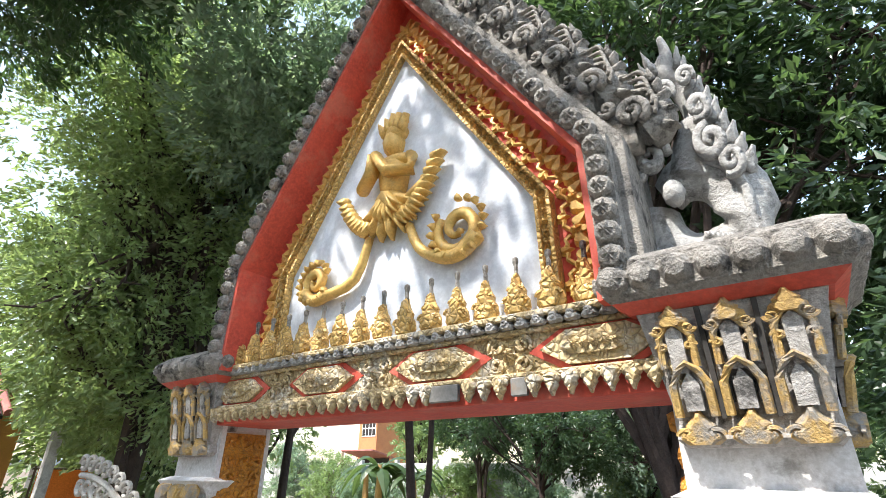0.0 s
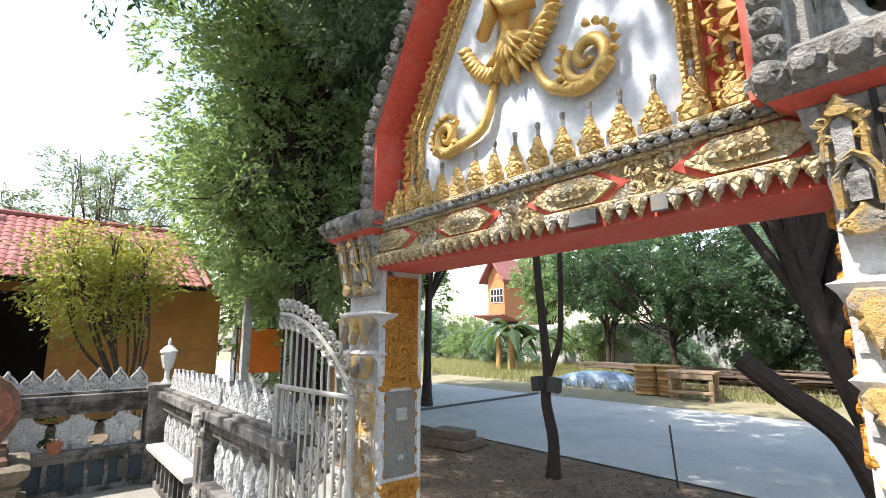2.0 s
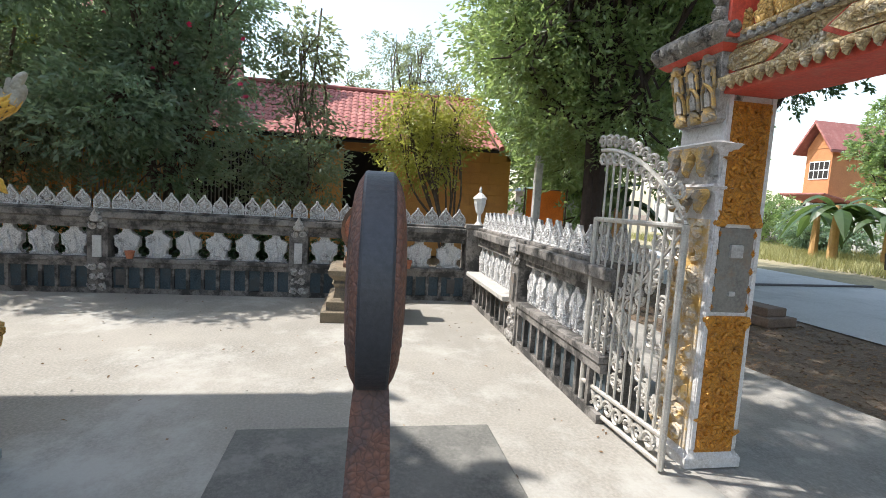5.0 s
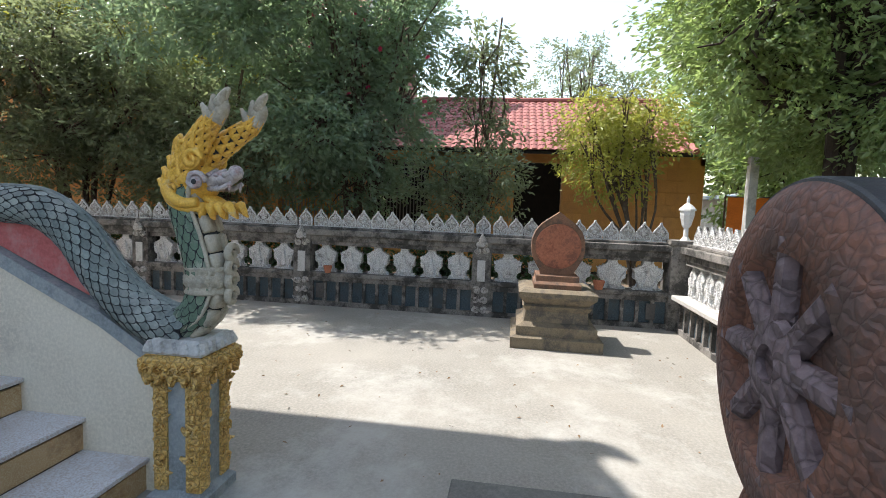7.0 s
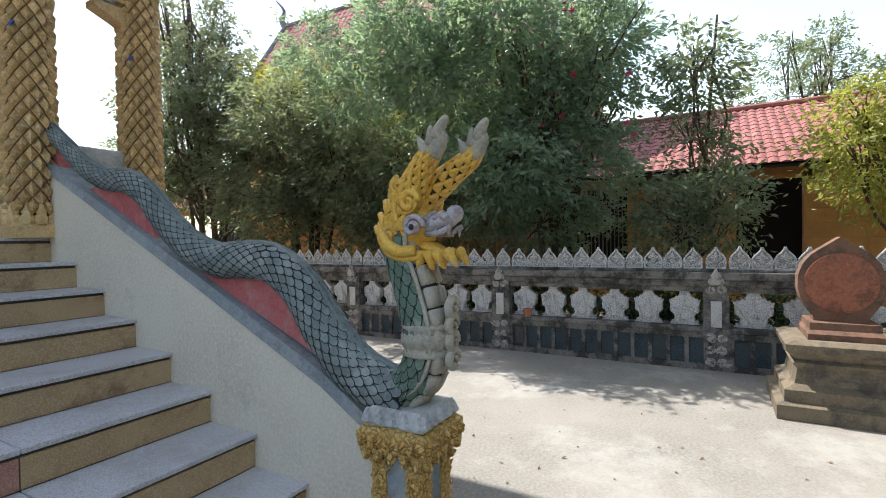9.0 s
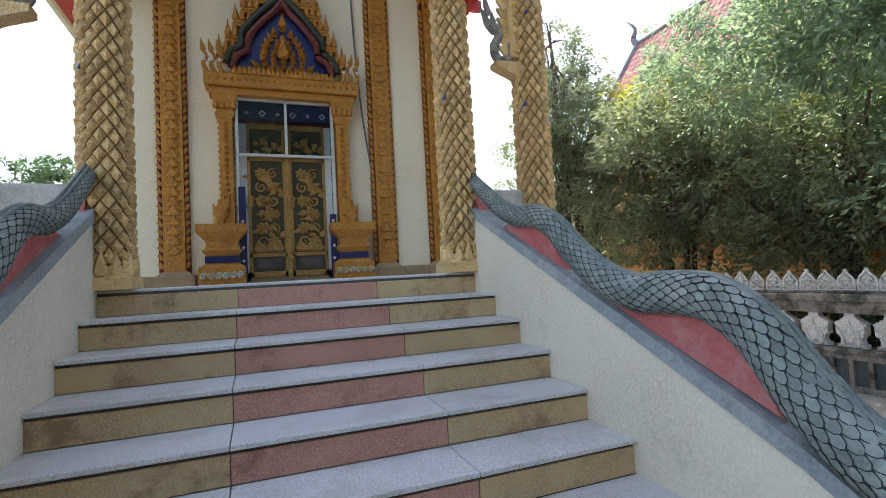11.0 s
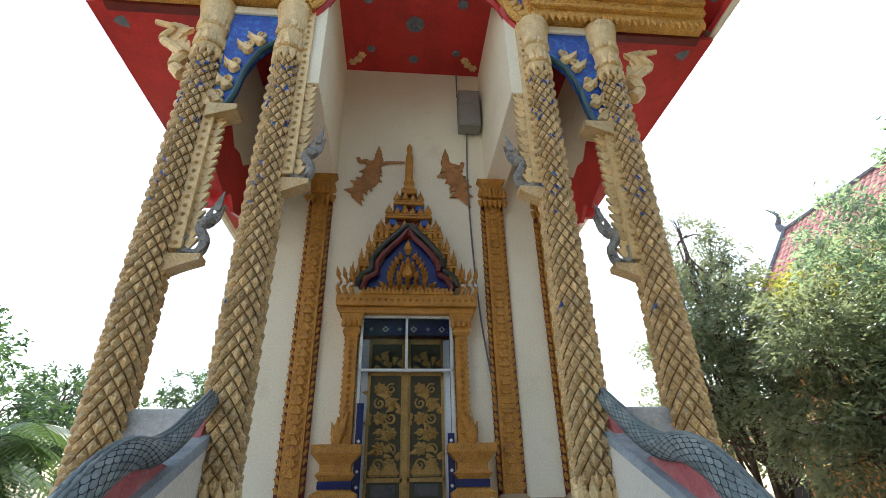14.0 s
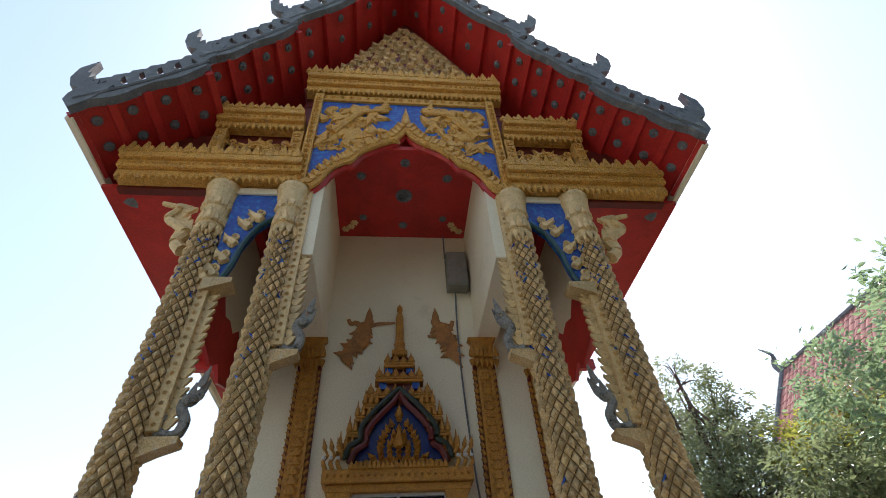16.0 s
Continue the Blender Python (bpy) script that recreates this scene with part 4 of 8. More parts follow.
bar("arched_rail", [(0.02 + (W - 0.02) * k / 16, 0, crown((W) * k / 16)) for k in range(17)], 0.016, 6)
sc = M().scroll(0.05, 0.0125, 1.6, None, 0, 5)
sm = mesh_of("scroll", sc, IRON)
nb = 11
for k in range(1, nb):
    x = 0.02 + (W - 0.02) * k / nb
    bar("upright", [(x, 0, 0.2), (x, 0, crown(x) - 0.01)], 0.009, 5)
for k in range(11):
    x = 0.1 + (W - 0.1) * k / 10
    piece("scroll", sm, leaf, T(x, 0, crown(x) + 0.06))
    piece("scroll", sm, leaf, T(x - 0.03, 0.004, crown(x) - 0.06, 0, 180, 0))
for k in range(7):
    x = 0.14 + (W - 0.28) * k / 6
    piece("scroll", sm, leaf, T(x, 0, 0.115, 0, 90 * (k % 2), 0, 1.25))
rg = random.Random(9)
for a, b in (((0.07, 1.40), (0.62, 0.80)), ((0.62, 0.80), (0.1, 0.26)), ((0.62, 0.80), (W - 0.05, 1.15))):
    bar("brace", [(a[0], -0.012, a[1]), (b[0], -0.012, b[1])], 0.011, 5)
    for k in range(7):
        t = (k + 0.5) / 7
        x, z = a[0] + (b[0] - a[0]) * t, a[1] + (b[1] - a[1]) * t
        for e in (-1, 1):
            piece("scroll", sm, leaf, T(x + e * 0.035, -0.016, z + e * 0.055, 0, rg.uniform(0, 360), 0))
for k in range(34):
    piece("scroll", sm, leaf, T(rg.uniform(0.08, W - 0.08), -0.014, rg.uniform(0.3, 1.38), 0, rg.uniform(0, 360), 0))
for i in range(7):
    for k in range(3):
        piece("scroll", sm, leaf, T(W - 0.06 - 0.075 * k - 0.03 * (i % 2), -0.014, 0.5 + 0.075 * i, 0, 60 * i, 0, 0.8))
bar("drop_bolt", [(W - 0.02, -0.03, -0.02), (W - 0.02, -0.03, 0.2)], 0.012, 6)

# ---- balustrade walls ----


def finial_mesh():
    """An ogee leaf: dark sunk ground, white rim, rosette and curls."""
    g = M()
    half = [(0.092, 0), (0.10, 0.03), (0.106, 0.08), (0.10, 0.125), (0.075, 0.165), (0.04, 0.20), (0.018, 0.225), (0.004, 0.262)]
    rim = half + [(-x, z) for x, z in reversed(half)]
    g.slot = 1
    g.prism([(x * 0.93, z * 0.97) for x, z in rim], -0.012, 0.03)
    g.slot = 0
    g.tube([(x * 0.93, -0.014, 0.004 + z * 0.96) for x, z in rim], 0.012, 5)
    for s in (-1, 1):
        g.scroll(0.028, 0.009, 1.3, T(s * 0.048, -0.018, 0.05, 0, 0, 0, (s, 1, 1)))
        g.scroll(0.02, 0.008, 1.3, T(s * 0.034, -0.018, 0.145, 0, 0, 0, (s, 1, -1)))
        g.flame(0.035, 0.06, 0.012, T(s * 0.07, -0.012, 0.06, 0, s * 12, 0))
    g.rosette(0.036, 0.024, T(0, -0.012, 0.10), 6)
    g.flame(0.045, 0.075, 0.014, T(0, -0.012, 0.135))
    g.flame(0.05, 0.05, 0.014, T(0, -0.012, 0.015))
    g.box(-0.1, 0.1, -0.03, 0.03, -0.005, 0.022, 0.004)
    return mesh_of("finial", g, [BALWHITE, BLACKENED])


def baluster_mesh():
    """A carved leaf shaped slab: round bites at its foot, horned shoulders, a crown stepping in to a thin neck."""
    g = M()
    half = [(0.15, 0), (0.135, 0.02), (0.106, 0.05), (0.093, 0.095), (0.102, 0.14), (0.13, 0.18), (0.137, 0.21), (0.135, 0.26), (0.15, 0.325), (0.13, 0.318), (0.12, 0.345), (0.10, 0.335), (0.084, 0.372), (0.068, 0.362), (0.054, 0.392), (0.046, 0.42), (0.06, 0.455)]
    g.prism(half + [(-x, z) for x, z in reversed(half)], -0.045, 0.045)
    for f in (0, 180):
        q = T(0, 0, 0, 0, 0, f)
        g.flame(0.10, 0.30, 0.02, q @ T(0, -0.045, 0.06))
        for s in (-1, 1):
            g.flame(0.05, 0.16, 0.016, q @ T(s * 0.07, -0.045, 0.03, 0, s * 4, 0))
            g.flame(0.06, 0.13, 0.016, q @ T(s * 0.10, -0.045, 0.16, 0, s * 16, 0))
            g.scroll(0.022, 0.008, 1.2, q @ T(s * 0.055, -0.05, 0.21, 0, 0, 0, (s, 1, 1)))
            g.scroll(0.018, 0.007, 1.2, q @ T(s * 0.11, -0.05, 0.035, 0, 0, 0, (s, 1, 1)))
    return mesh_of("baluster", g, BALWHITE)


FINIAL, BALUSTER = finial_mesh(), baluster_mesh()


def bay(name, x, y, rz, length, nbal, ledge, group):
    """One bay of the wall, from its local 0 to length along x, its face towards -y."""
    w = thing(name, "stained cement balustrade bay with white carved balusters and leaf finials", "balustrade", x, y, 0, rz, group)
    d = 0.30
    g = M()
    g.box(0, length, 0.05, d, 0, 0.44)
    g.box(0, length, 0.0, 0.06, 0, 0.07)
    g.box(0, length, -0.005, 0.06, 0.37, 0.44)
    part("plinth", g, BALGREY, w)
    n = max(2, int(round(length / 0.2)))
    g = M()
    for k in range(n):
        x0 = length * k / n
        g.box(x0, x0 + 0.045, 0.002, 0.06, 0.07, 0.37)
    part("plinth_rib", g, BALGREY if ledge < 0.2 else LEDGE, w)
    g = M()
    g.box(0.05, length, 0.047, 0.0495, 0.07, 0.37)
    part("recess", g, BALRECESS, w, "grey green painted recesses")
    g = M()
    g.box(0, length, -ledge, d, 0.44, 0.50, 0.008)
    part("sill", g, LEDGE if ledge > 0.05 else BALGREY, w)
    g = M()
    g.box(0, length, 0.02, d, 0.96, 1.04, 0.006)
    g.box(0, length, 0.05, d, 0.90, 0.96)
    g.box(0, length, -0.03, d + 0.03, 1.04, 1.13, 0.01)
    g.box(0, length, 0.04, d, 1.13, 1.165, 0.006)
    part("coping", g, BALGREY if ledge < 0.2 else LEDGE, w, "black streaked coping")
    for k in range(nbal):
        piece("baluster", BALUSTER, w, T(length * (k + 0.5) / nbal, 0.14, 0.49, 0, 0, 0, (length / nbal / 0.35, 1, 0.93)))
    m = max(1, int(round(length / 0.222)))
    for k in range(m):
        piece("finial", FINIAL, w, T(length * (k + 0.5) / m, 0.14, 1.16, 0, 0, random.uniform(-3, 3), (1, 1, random.uniform(0.94, 1.04))))
    return w


def pier(x, y, rz, group):
    w = thing("balustrade_pier", "blackened carved balustrade pier with dark plaques", "pier", x, y, 0, rz, group)
    g = M()
    g.box(-0.13, 0.13, 0.0, 0.28, 0, 1.04)
    part("shaft", g, BALGREY, w)
    g = M()
    relief(g, 0.22, 0.42, rng, 0.11, 0.025, T(0, 0.0, 0.02))
    relief(g, 0.22, 0.18, rng, 0.11, 0.025, T(0, 0.0, 0.84))
    g.flame(0.17, 0.20, 0.04, T(0, -0.035, 0.98))
    part("carving", g, BLACKENED, w, "black weathered scroll carving")
    g = M()
    g.box(-0.055, 0.055, -0.022, 0.0, 0.50, 0.80, 0.004)
    part("plaque", g, PALESTONE if group.startswith("west") else STEELGREY, w)
    g = M()
    g.box(-0.13, 0.13, -0.026, 0.33, 1.04, 1.13, 0.01)
    g.box(-0.13, 0.13, 0.042, 0.298, 1.13, 1.165, 0.006)
    part("coping", g, BALGREY, w)
    piece("finial", FINIAL, w, T(0, 0.14, 1.16))
    return w


rng = random.Random(4)
YB = 0.36
# west wall: its face looks east, so local x runs north
for k in range(-1, 8):
    y1 = -2.49 - 2.65 * k
    if k == -1:
        bay("wall_balustrade", -7.94, -2.36, 90, 2.36, 5, 0.03, "west balustrade")
        continue
    pier(-7.94, y1, 90, "west balustrade piers")
    bay("wall_balustrade", -7.94, y1 - 2.52, 90, 2.39, 6, 0.03, "west balustrade")
# north wall, west of the gate: its face looks south
xs = [-7.90, -5.75, -3.62]
for a, b in zip(xs[:-1], xs[1:]):
    bay("wall_balustrade", a + 0.13, 0.10, 0, b - a - 0.26, 7, 0.10 if b < -4.6 else 0.02, "north balustrade")
pier(-5.75, 0.08, 0, "north balustrade piers")
# north wall, east of the gate
for k in range(4):
    bay("wall_balustrade", -0.30 + 2.3 * k, 0.10, 0, 2.1, 7, 0.10, "north balustrade")
    pier(-0.30 + 2.3 * k + 2.2, 0.10, 0, "north balustrade piers")
# corner post with its little white lantern
post = thing("corner_post", "stained cement corner post of the balustrade", "post", -8.07, 0.20, 0)
part("shaft", M().stack([(0.2, 0.2, 0), (0.2, 0.2, 1.12), (0.23, 0.23, 1.15), (0.23, 0.23, 1.2)]), BALGREY, post)
lan = thing("garden_lantern", "small white painted lantern on a corner post", "lantern", -8.09, 0.22, 1.2)
part("stand", M().lathe([(0.07, 0), (0.035, 0.05), (0.03, 0.16), (0.06, 0.2)], 8), WHITEPAINT, lan)
part("lamp_body", M().lathe([(0.06, 0.2), (0.095, 0.34), (0.095, 0.4), (0.05, 0.42)], 8), WHITEPAINT, lan)
part("cap", M().lathe([(0.115, 0.4), (0.11, 0.42), (0.05, 0.48), (0.02, 0.5), (0.022, 0.55), (0.004, 0.6)], 8), WHITEPAINT, lan)
# dark number plaques and pots on the west wall
for y in (-4.85, -0.2):
    solid("wall_plaque", M().box(-0.06, 0.06, -0.012, 0.0, 0.12, 0.34, 0.004), NOSING, "small dark plaque with a pale picture, fixed to the plinth", "plaque", -7.942, y, 0, 90)
solid("flower_pot", M().lathe([(0.04, 0), (0.055, 0.065), (0.062, 0.09), (0.066, 0.105), (0.054, 0.105), (0.045, 0.07)], 12), TERRACOTTA, "small terracotta pot standing on the balustrade sill", "pot", -7.9, -4.72, 0.5)
solid("flower_pot", M().lathe([(0.05, 0), (0.075, 0.09), (0.08, 0.12), (0.07, 0.12), (0.06, 0.1)], 12), TERRACOTTA, "small terracotta pot standing on the balustrade sill", "pot", -7.88, -0.9, 0.5)

# ---- boundary stone ----
sema = thing("boundary_stone", "leaf shaped red sandstone boundary marker on a stepped mossy base", "boundary stone", -7.0, -1.55, 0)
part("base", M().stack([(0.50, 0.50, 0), (0.50, 0.50, 0.12), (0.44, 0.44, 0.14), (0.44, 0.44, 0.24), (0.36, 0.36, 0.28), (0.34, 0.34, 0.40), (0.38, 0.38, 0.46), (0.34, 0.34, 0.48), (0.42, 0.42, 0.56), (0.43, 0.43, 0.62), (0.36, 0.36, 0.65)]), STONEGREY, sema, "stepped grey moulded base")
part("plinth", M().stack([(0.30, 0.26, 0.65), (0.30, 0.26, 0.70), (0.25, 0.24, 0.73), (0.24, 0.24, 0.79)]), STONE, sema)
out = [(0.19, 0.78), (0.195, 0.83), (0.235, 0.89), (0.285, 0.98), (0.305, 1.08), (0.30, 1.19), (0.265, 1.29), (0.20, 1.375), (0.11, 1.44), (0.04, 1.49), (0.0, 1.52)]
blade = out + [(-x, z) for x, z in reversed(out[:-1])]
part("blade", M().prism(blade, -0.09, 0.09, T(0, 0, 0, 0, 0, 90)), STONE, sema, "dark brown leaf shaped slab")
g = M()
g.lathe([(0.262, 0), (0.256, 0.014), (0.21, 0.018)], 32, T(0.09, 0, 1.12, 0, 90, 0))
for k in range(10):
    a = math.radians(36 * k)
    g.flame(0.1, 0.10, 0.004, T(0.104, 0.09 * math.cos(a), 1.12 + 0.09 * math.sin(a), 0, 0, 90) @ T(0, 0, 0, 0, 90 - 36 * k, 0))
part("carved_disc", g, STONERED, sema, "worn red carved medallion")

# ---- stone wheel on its slab ----
solid("wheel_slab", M().box(-3.73, -1.25, -2.35, -0.71, -0.05, 0.03, 0.01), DAMPSHADE, "grey concrete slab under the stone wheel", "slab")
wheel = thing("dharma_wheel", "dark brown carved stone wheel on a tall tapered stand", "stone wheel", -1.98, -1.59, 0.03, -2.0)
R, ZC = 0.30, 1.275
g = M()
g.lathe([(R - 0.012, -0.042), (R - 0.003, -0.040), (R, -0.034), (R, 0.034), (R - 0.003, 0.040), (R - 0.012, 0.042)], 72, T(0, 0, ZC, 90, 0, 0))
part("rim", g, WHEELTOP, wheel, "blackened smooth rim")
g = M()
for s in (-1, 1):
    g.lathe([(R - 0.13, s * 0.05), (R - 0.12, s * 0.074), (R - 0.06, s * 0.066), (R - 0.03, s * 0.056), (R - 0.008, s * 0.042), (R - 0.02, s * 0.03)], 72, T(0, 0, ZC, 90, 0, 0))
part("carved_border", g, WHEELM, wheel, "carved brown leaf border", True)
part("disc", M().lathe([(R - 0.12, -0.045), (R - 0.12, 0.045)], 48, T(0, 0, ZC, 90, 0, 0)), WHEELFACE, wheel, "mauve grey carved wheel face")
for k in range(8):
    for f in (-1, 1):
        part("spoke", M().tube([(0, 0, 0.06), (0, 0, 0.1), (0, 0, 0.15), (0, 0, 0.205)], lambda t: 0.016 + 0.012 * math.cos(t * 9) ** 2, 8, T(0, f * 0.048, ZC, 0, k * 45, 0)), WHEELFACE, wheel)
part("hub", M().lathe([(0.08, -0.065), (0.07, -0.075), (0.03, -0.08), (0.03, 0.08), (0.07, 0.075), (0.08, 0.065)], 24, T(0, 0, ZC, 90, 0, 0)), WHEELFACE, wheel)
part("stand", M().stack([(0.26, 0.10, 0), (0.26, 0.10, 0.10), (0.22, 0.085, 0.14), (0.13, 0.052, 0.94), (0.10, 0.045, 1.02)]), WHEELM, wheel, "tall tapered brown stone stand")

# ---- temple stairs ----
XC, RISE, RUN, Y0 = -1.945, 0.18, 0.367, -3.905
XW, XE = XC - 1.39, XC + 1.39
stairs = thing("temple_stairs", "ochre and pink terrazzo steps with pale grey treads", "stairs", XC, Y0, 0)
for k in range(9):
    y = -RUN * k
    z = RISE * (k + 1)
    # near black step core paints the shadow line under each tread
    st = part("step", M().box(-1.39, 1.39, y - RUN - 0.05, y - 0.012, z - RISE, z - 0.022), NOSING, stairs)
    for nm, a, b, mt in (("riser", -1.39, -0.52, RISER_OCHRE), ("riser", -0.515, 0.515, RISER_PINK), ("riser", 0.52, 1.39, RISER_OCHRE)):
        part(nm, M().box(a, b, y - 0.014, y, z - RISE + 0.002, z - 0.042, 0.002), mt, st)
    if k < 8:
        for a, b in ((-1.39, -0.52), (-0.515, 0.515), (0.52, 1.39)):
            part("tread", M().box(a, b, y - RUN, y + 0.02, z - 0.024, z, 0.003), TREAD, st)
PLAT_Y = Y0 - 8 * RUN
solid("platform", M().box(XC - 2.6, XC + 2.6, -26, PLAT_Y - 0.02, 0, 1.62, 0.01), TREAD, "pale terrazzo temple platform with a stained edge", "platform", kind="structure")


def stair_wall(side):
    x = side * 1.39
    w = thing("stair_balustrade", "sloping plastered stair wall under the naga", "balustrade", XC, 0, 0)
    line = [(-3.80, 0.0), (-3.80, 0.70), (-4.15, 0.92), (-4.95, 1.30), (-6.90, 2.20), (-7.10, 2.30), (-7.10, 0.0)]
    g = M()
    n = len(line)
    g.add([(x - (0.24 if side < 0 else 0), y, z) for y, z in line] + [(x + (0.24 if side > 0 else 0), y, z) for y, z in line],
          [tuple(range(n)), tuple(range(2 * n - 1, n - 1, -1))] + [(i, (i + 1) % n, (i + 1) % n + n, i + n) for i in range(n)])
    part("wall", g, STAIRWALL, w, "cream plastered sloping wall")
    top = line[1:5]
    g = M()
    vs = []
    for y, z in top:
        for xx in (x - (0.25 if side < 0 else 0.012), x + (0.25 if side > 0 else 0.012)):
            vs += [(xx, y, z - 0.065), (xx, y, z + 0.012)]
    fs = []
    for k in range(len(top) - 1):
        o = 4 * k
        fs += [(o, o + 1, o + 5, o + 4), (o + 2, o + 3, o + 7, o + 6), (o + 1, o + 3, o + 7, o + 5)]
    g.add(vs, fs)
    part("cement_band", g, GREYBAND, w, "grey cement band along the slope")
    for a, b, h in (((-4.25, 1.0), (-5.15, 1.40), 0.34), ((-5.55, 1.58), (-6.35, 1.95), 0.20), ((-6.75, 2.13), (-7.05, 2.28), 0.14)):
        g, n = M(), 9
        bot = [(a[0] + (b[0] - a[0]) * k / n, a[1] + (b[1] - a[1]) * k / n) for k in range(n + 1)]
        topp = [(y, z + h * math.sin(math.pi * (k / n) ** 0.8) * 0.9) for k, (y, z) in enumerate(bot)]
        poly = bot + topp[::-1]
        m2 = len(poly)
        xa, xb = x - side * 0.06 + side * 0.10, x + side * 0.16
        g.add([(xa, y, z) for y, z in poly] + [(xb, y, z) for y, z in poly],
              [tuple(range(m2)), tuple(range(2 * m2 - 1, m2 - 1, -1))] + [(i, (i + 1) % m2, (i + 1) % m2 + m2, i + m2) for i in range(m2)])
        part("pink_infill", g, PINK, w, "faded pink infill under the naga's coils")
    # gilt pedestal at the foot
    px = x + side * 0.03
    p = part("pedestal", M().stack([(0.15, 0.15, 0), (0.15, 0.15, 0.05), (0.115, 0.115, 0.08), (0.115, 0.115, 0.64), (0.14, 0.14, 0.66)], T(px, -3.66, 0)), GREYBAND, w, "grey pedestal with gilt carved edges")
    g = M()
    for a in range(4):
        for e in (-1, 1):
            q2 = T(px, -3.66, 0, 0, 0, 90 * a) @ T(e * 0.085, -0.115, 0.08)
            g.box(-0.035, 0.035, -0.012, 0.005, 0, 0.57, 0, q2)
            relief(g, 0.07, 0.56, rng, 0.065, 0.014, q2 @ T(0, -0.012, 0))
    part("gilt_edge", g, GOLD_OLD, p, "gilt scroll carving")
    g = M()
    g.stack([(0.13, 0.13, 0.64), (0.165, 0.165, 0.68), (0.17, 0.17, 0.75), (0.14, 0.14, 0.775)], T(px, -3.66, 0))
    for a in range(4):
        for k in range(5):
            g.rosette(0.034, 0.03, T(px, -3.66, 0, 0, 0, 90 * a) @ T(-0.13 + 0.065 * k, -0.165, 0.715))
            g.flame(0.06, 0.07, 0.02, T(px, -3.66, 0, 0, 0, 90 * a) @ T(-0.13 + 0.065 * k, -0.15, 0.69, 0, 180, 0))
    part("capital", g, GOLD_OLD, p, "gilt capital with round bosses")
    g = M()
    g.stack([(0.15, 0.15, 0.775), (0.155, 0.155, 0.79), (0.135, 0.135, 0.83), (0.12, 0.12, 0.845)], T(px, -3.66, 0))
    for a in range(4):
        for k in range(5):
            g.flame(0.062, 0.06, 0.014, T(px, -3.66, 0, 0, 0, 90 * a) @ T(-0.125 + 0.0625 * k, -0.152, 0.78, -18, 0, 0))
    part("lotus_ring", g, PALESTONE, p, "white lotus petal ring")
    return px


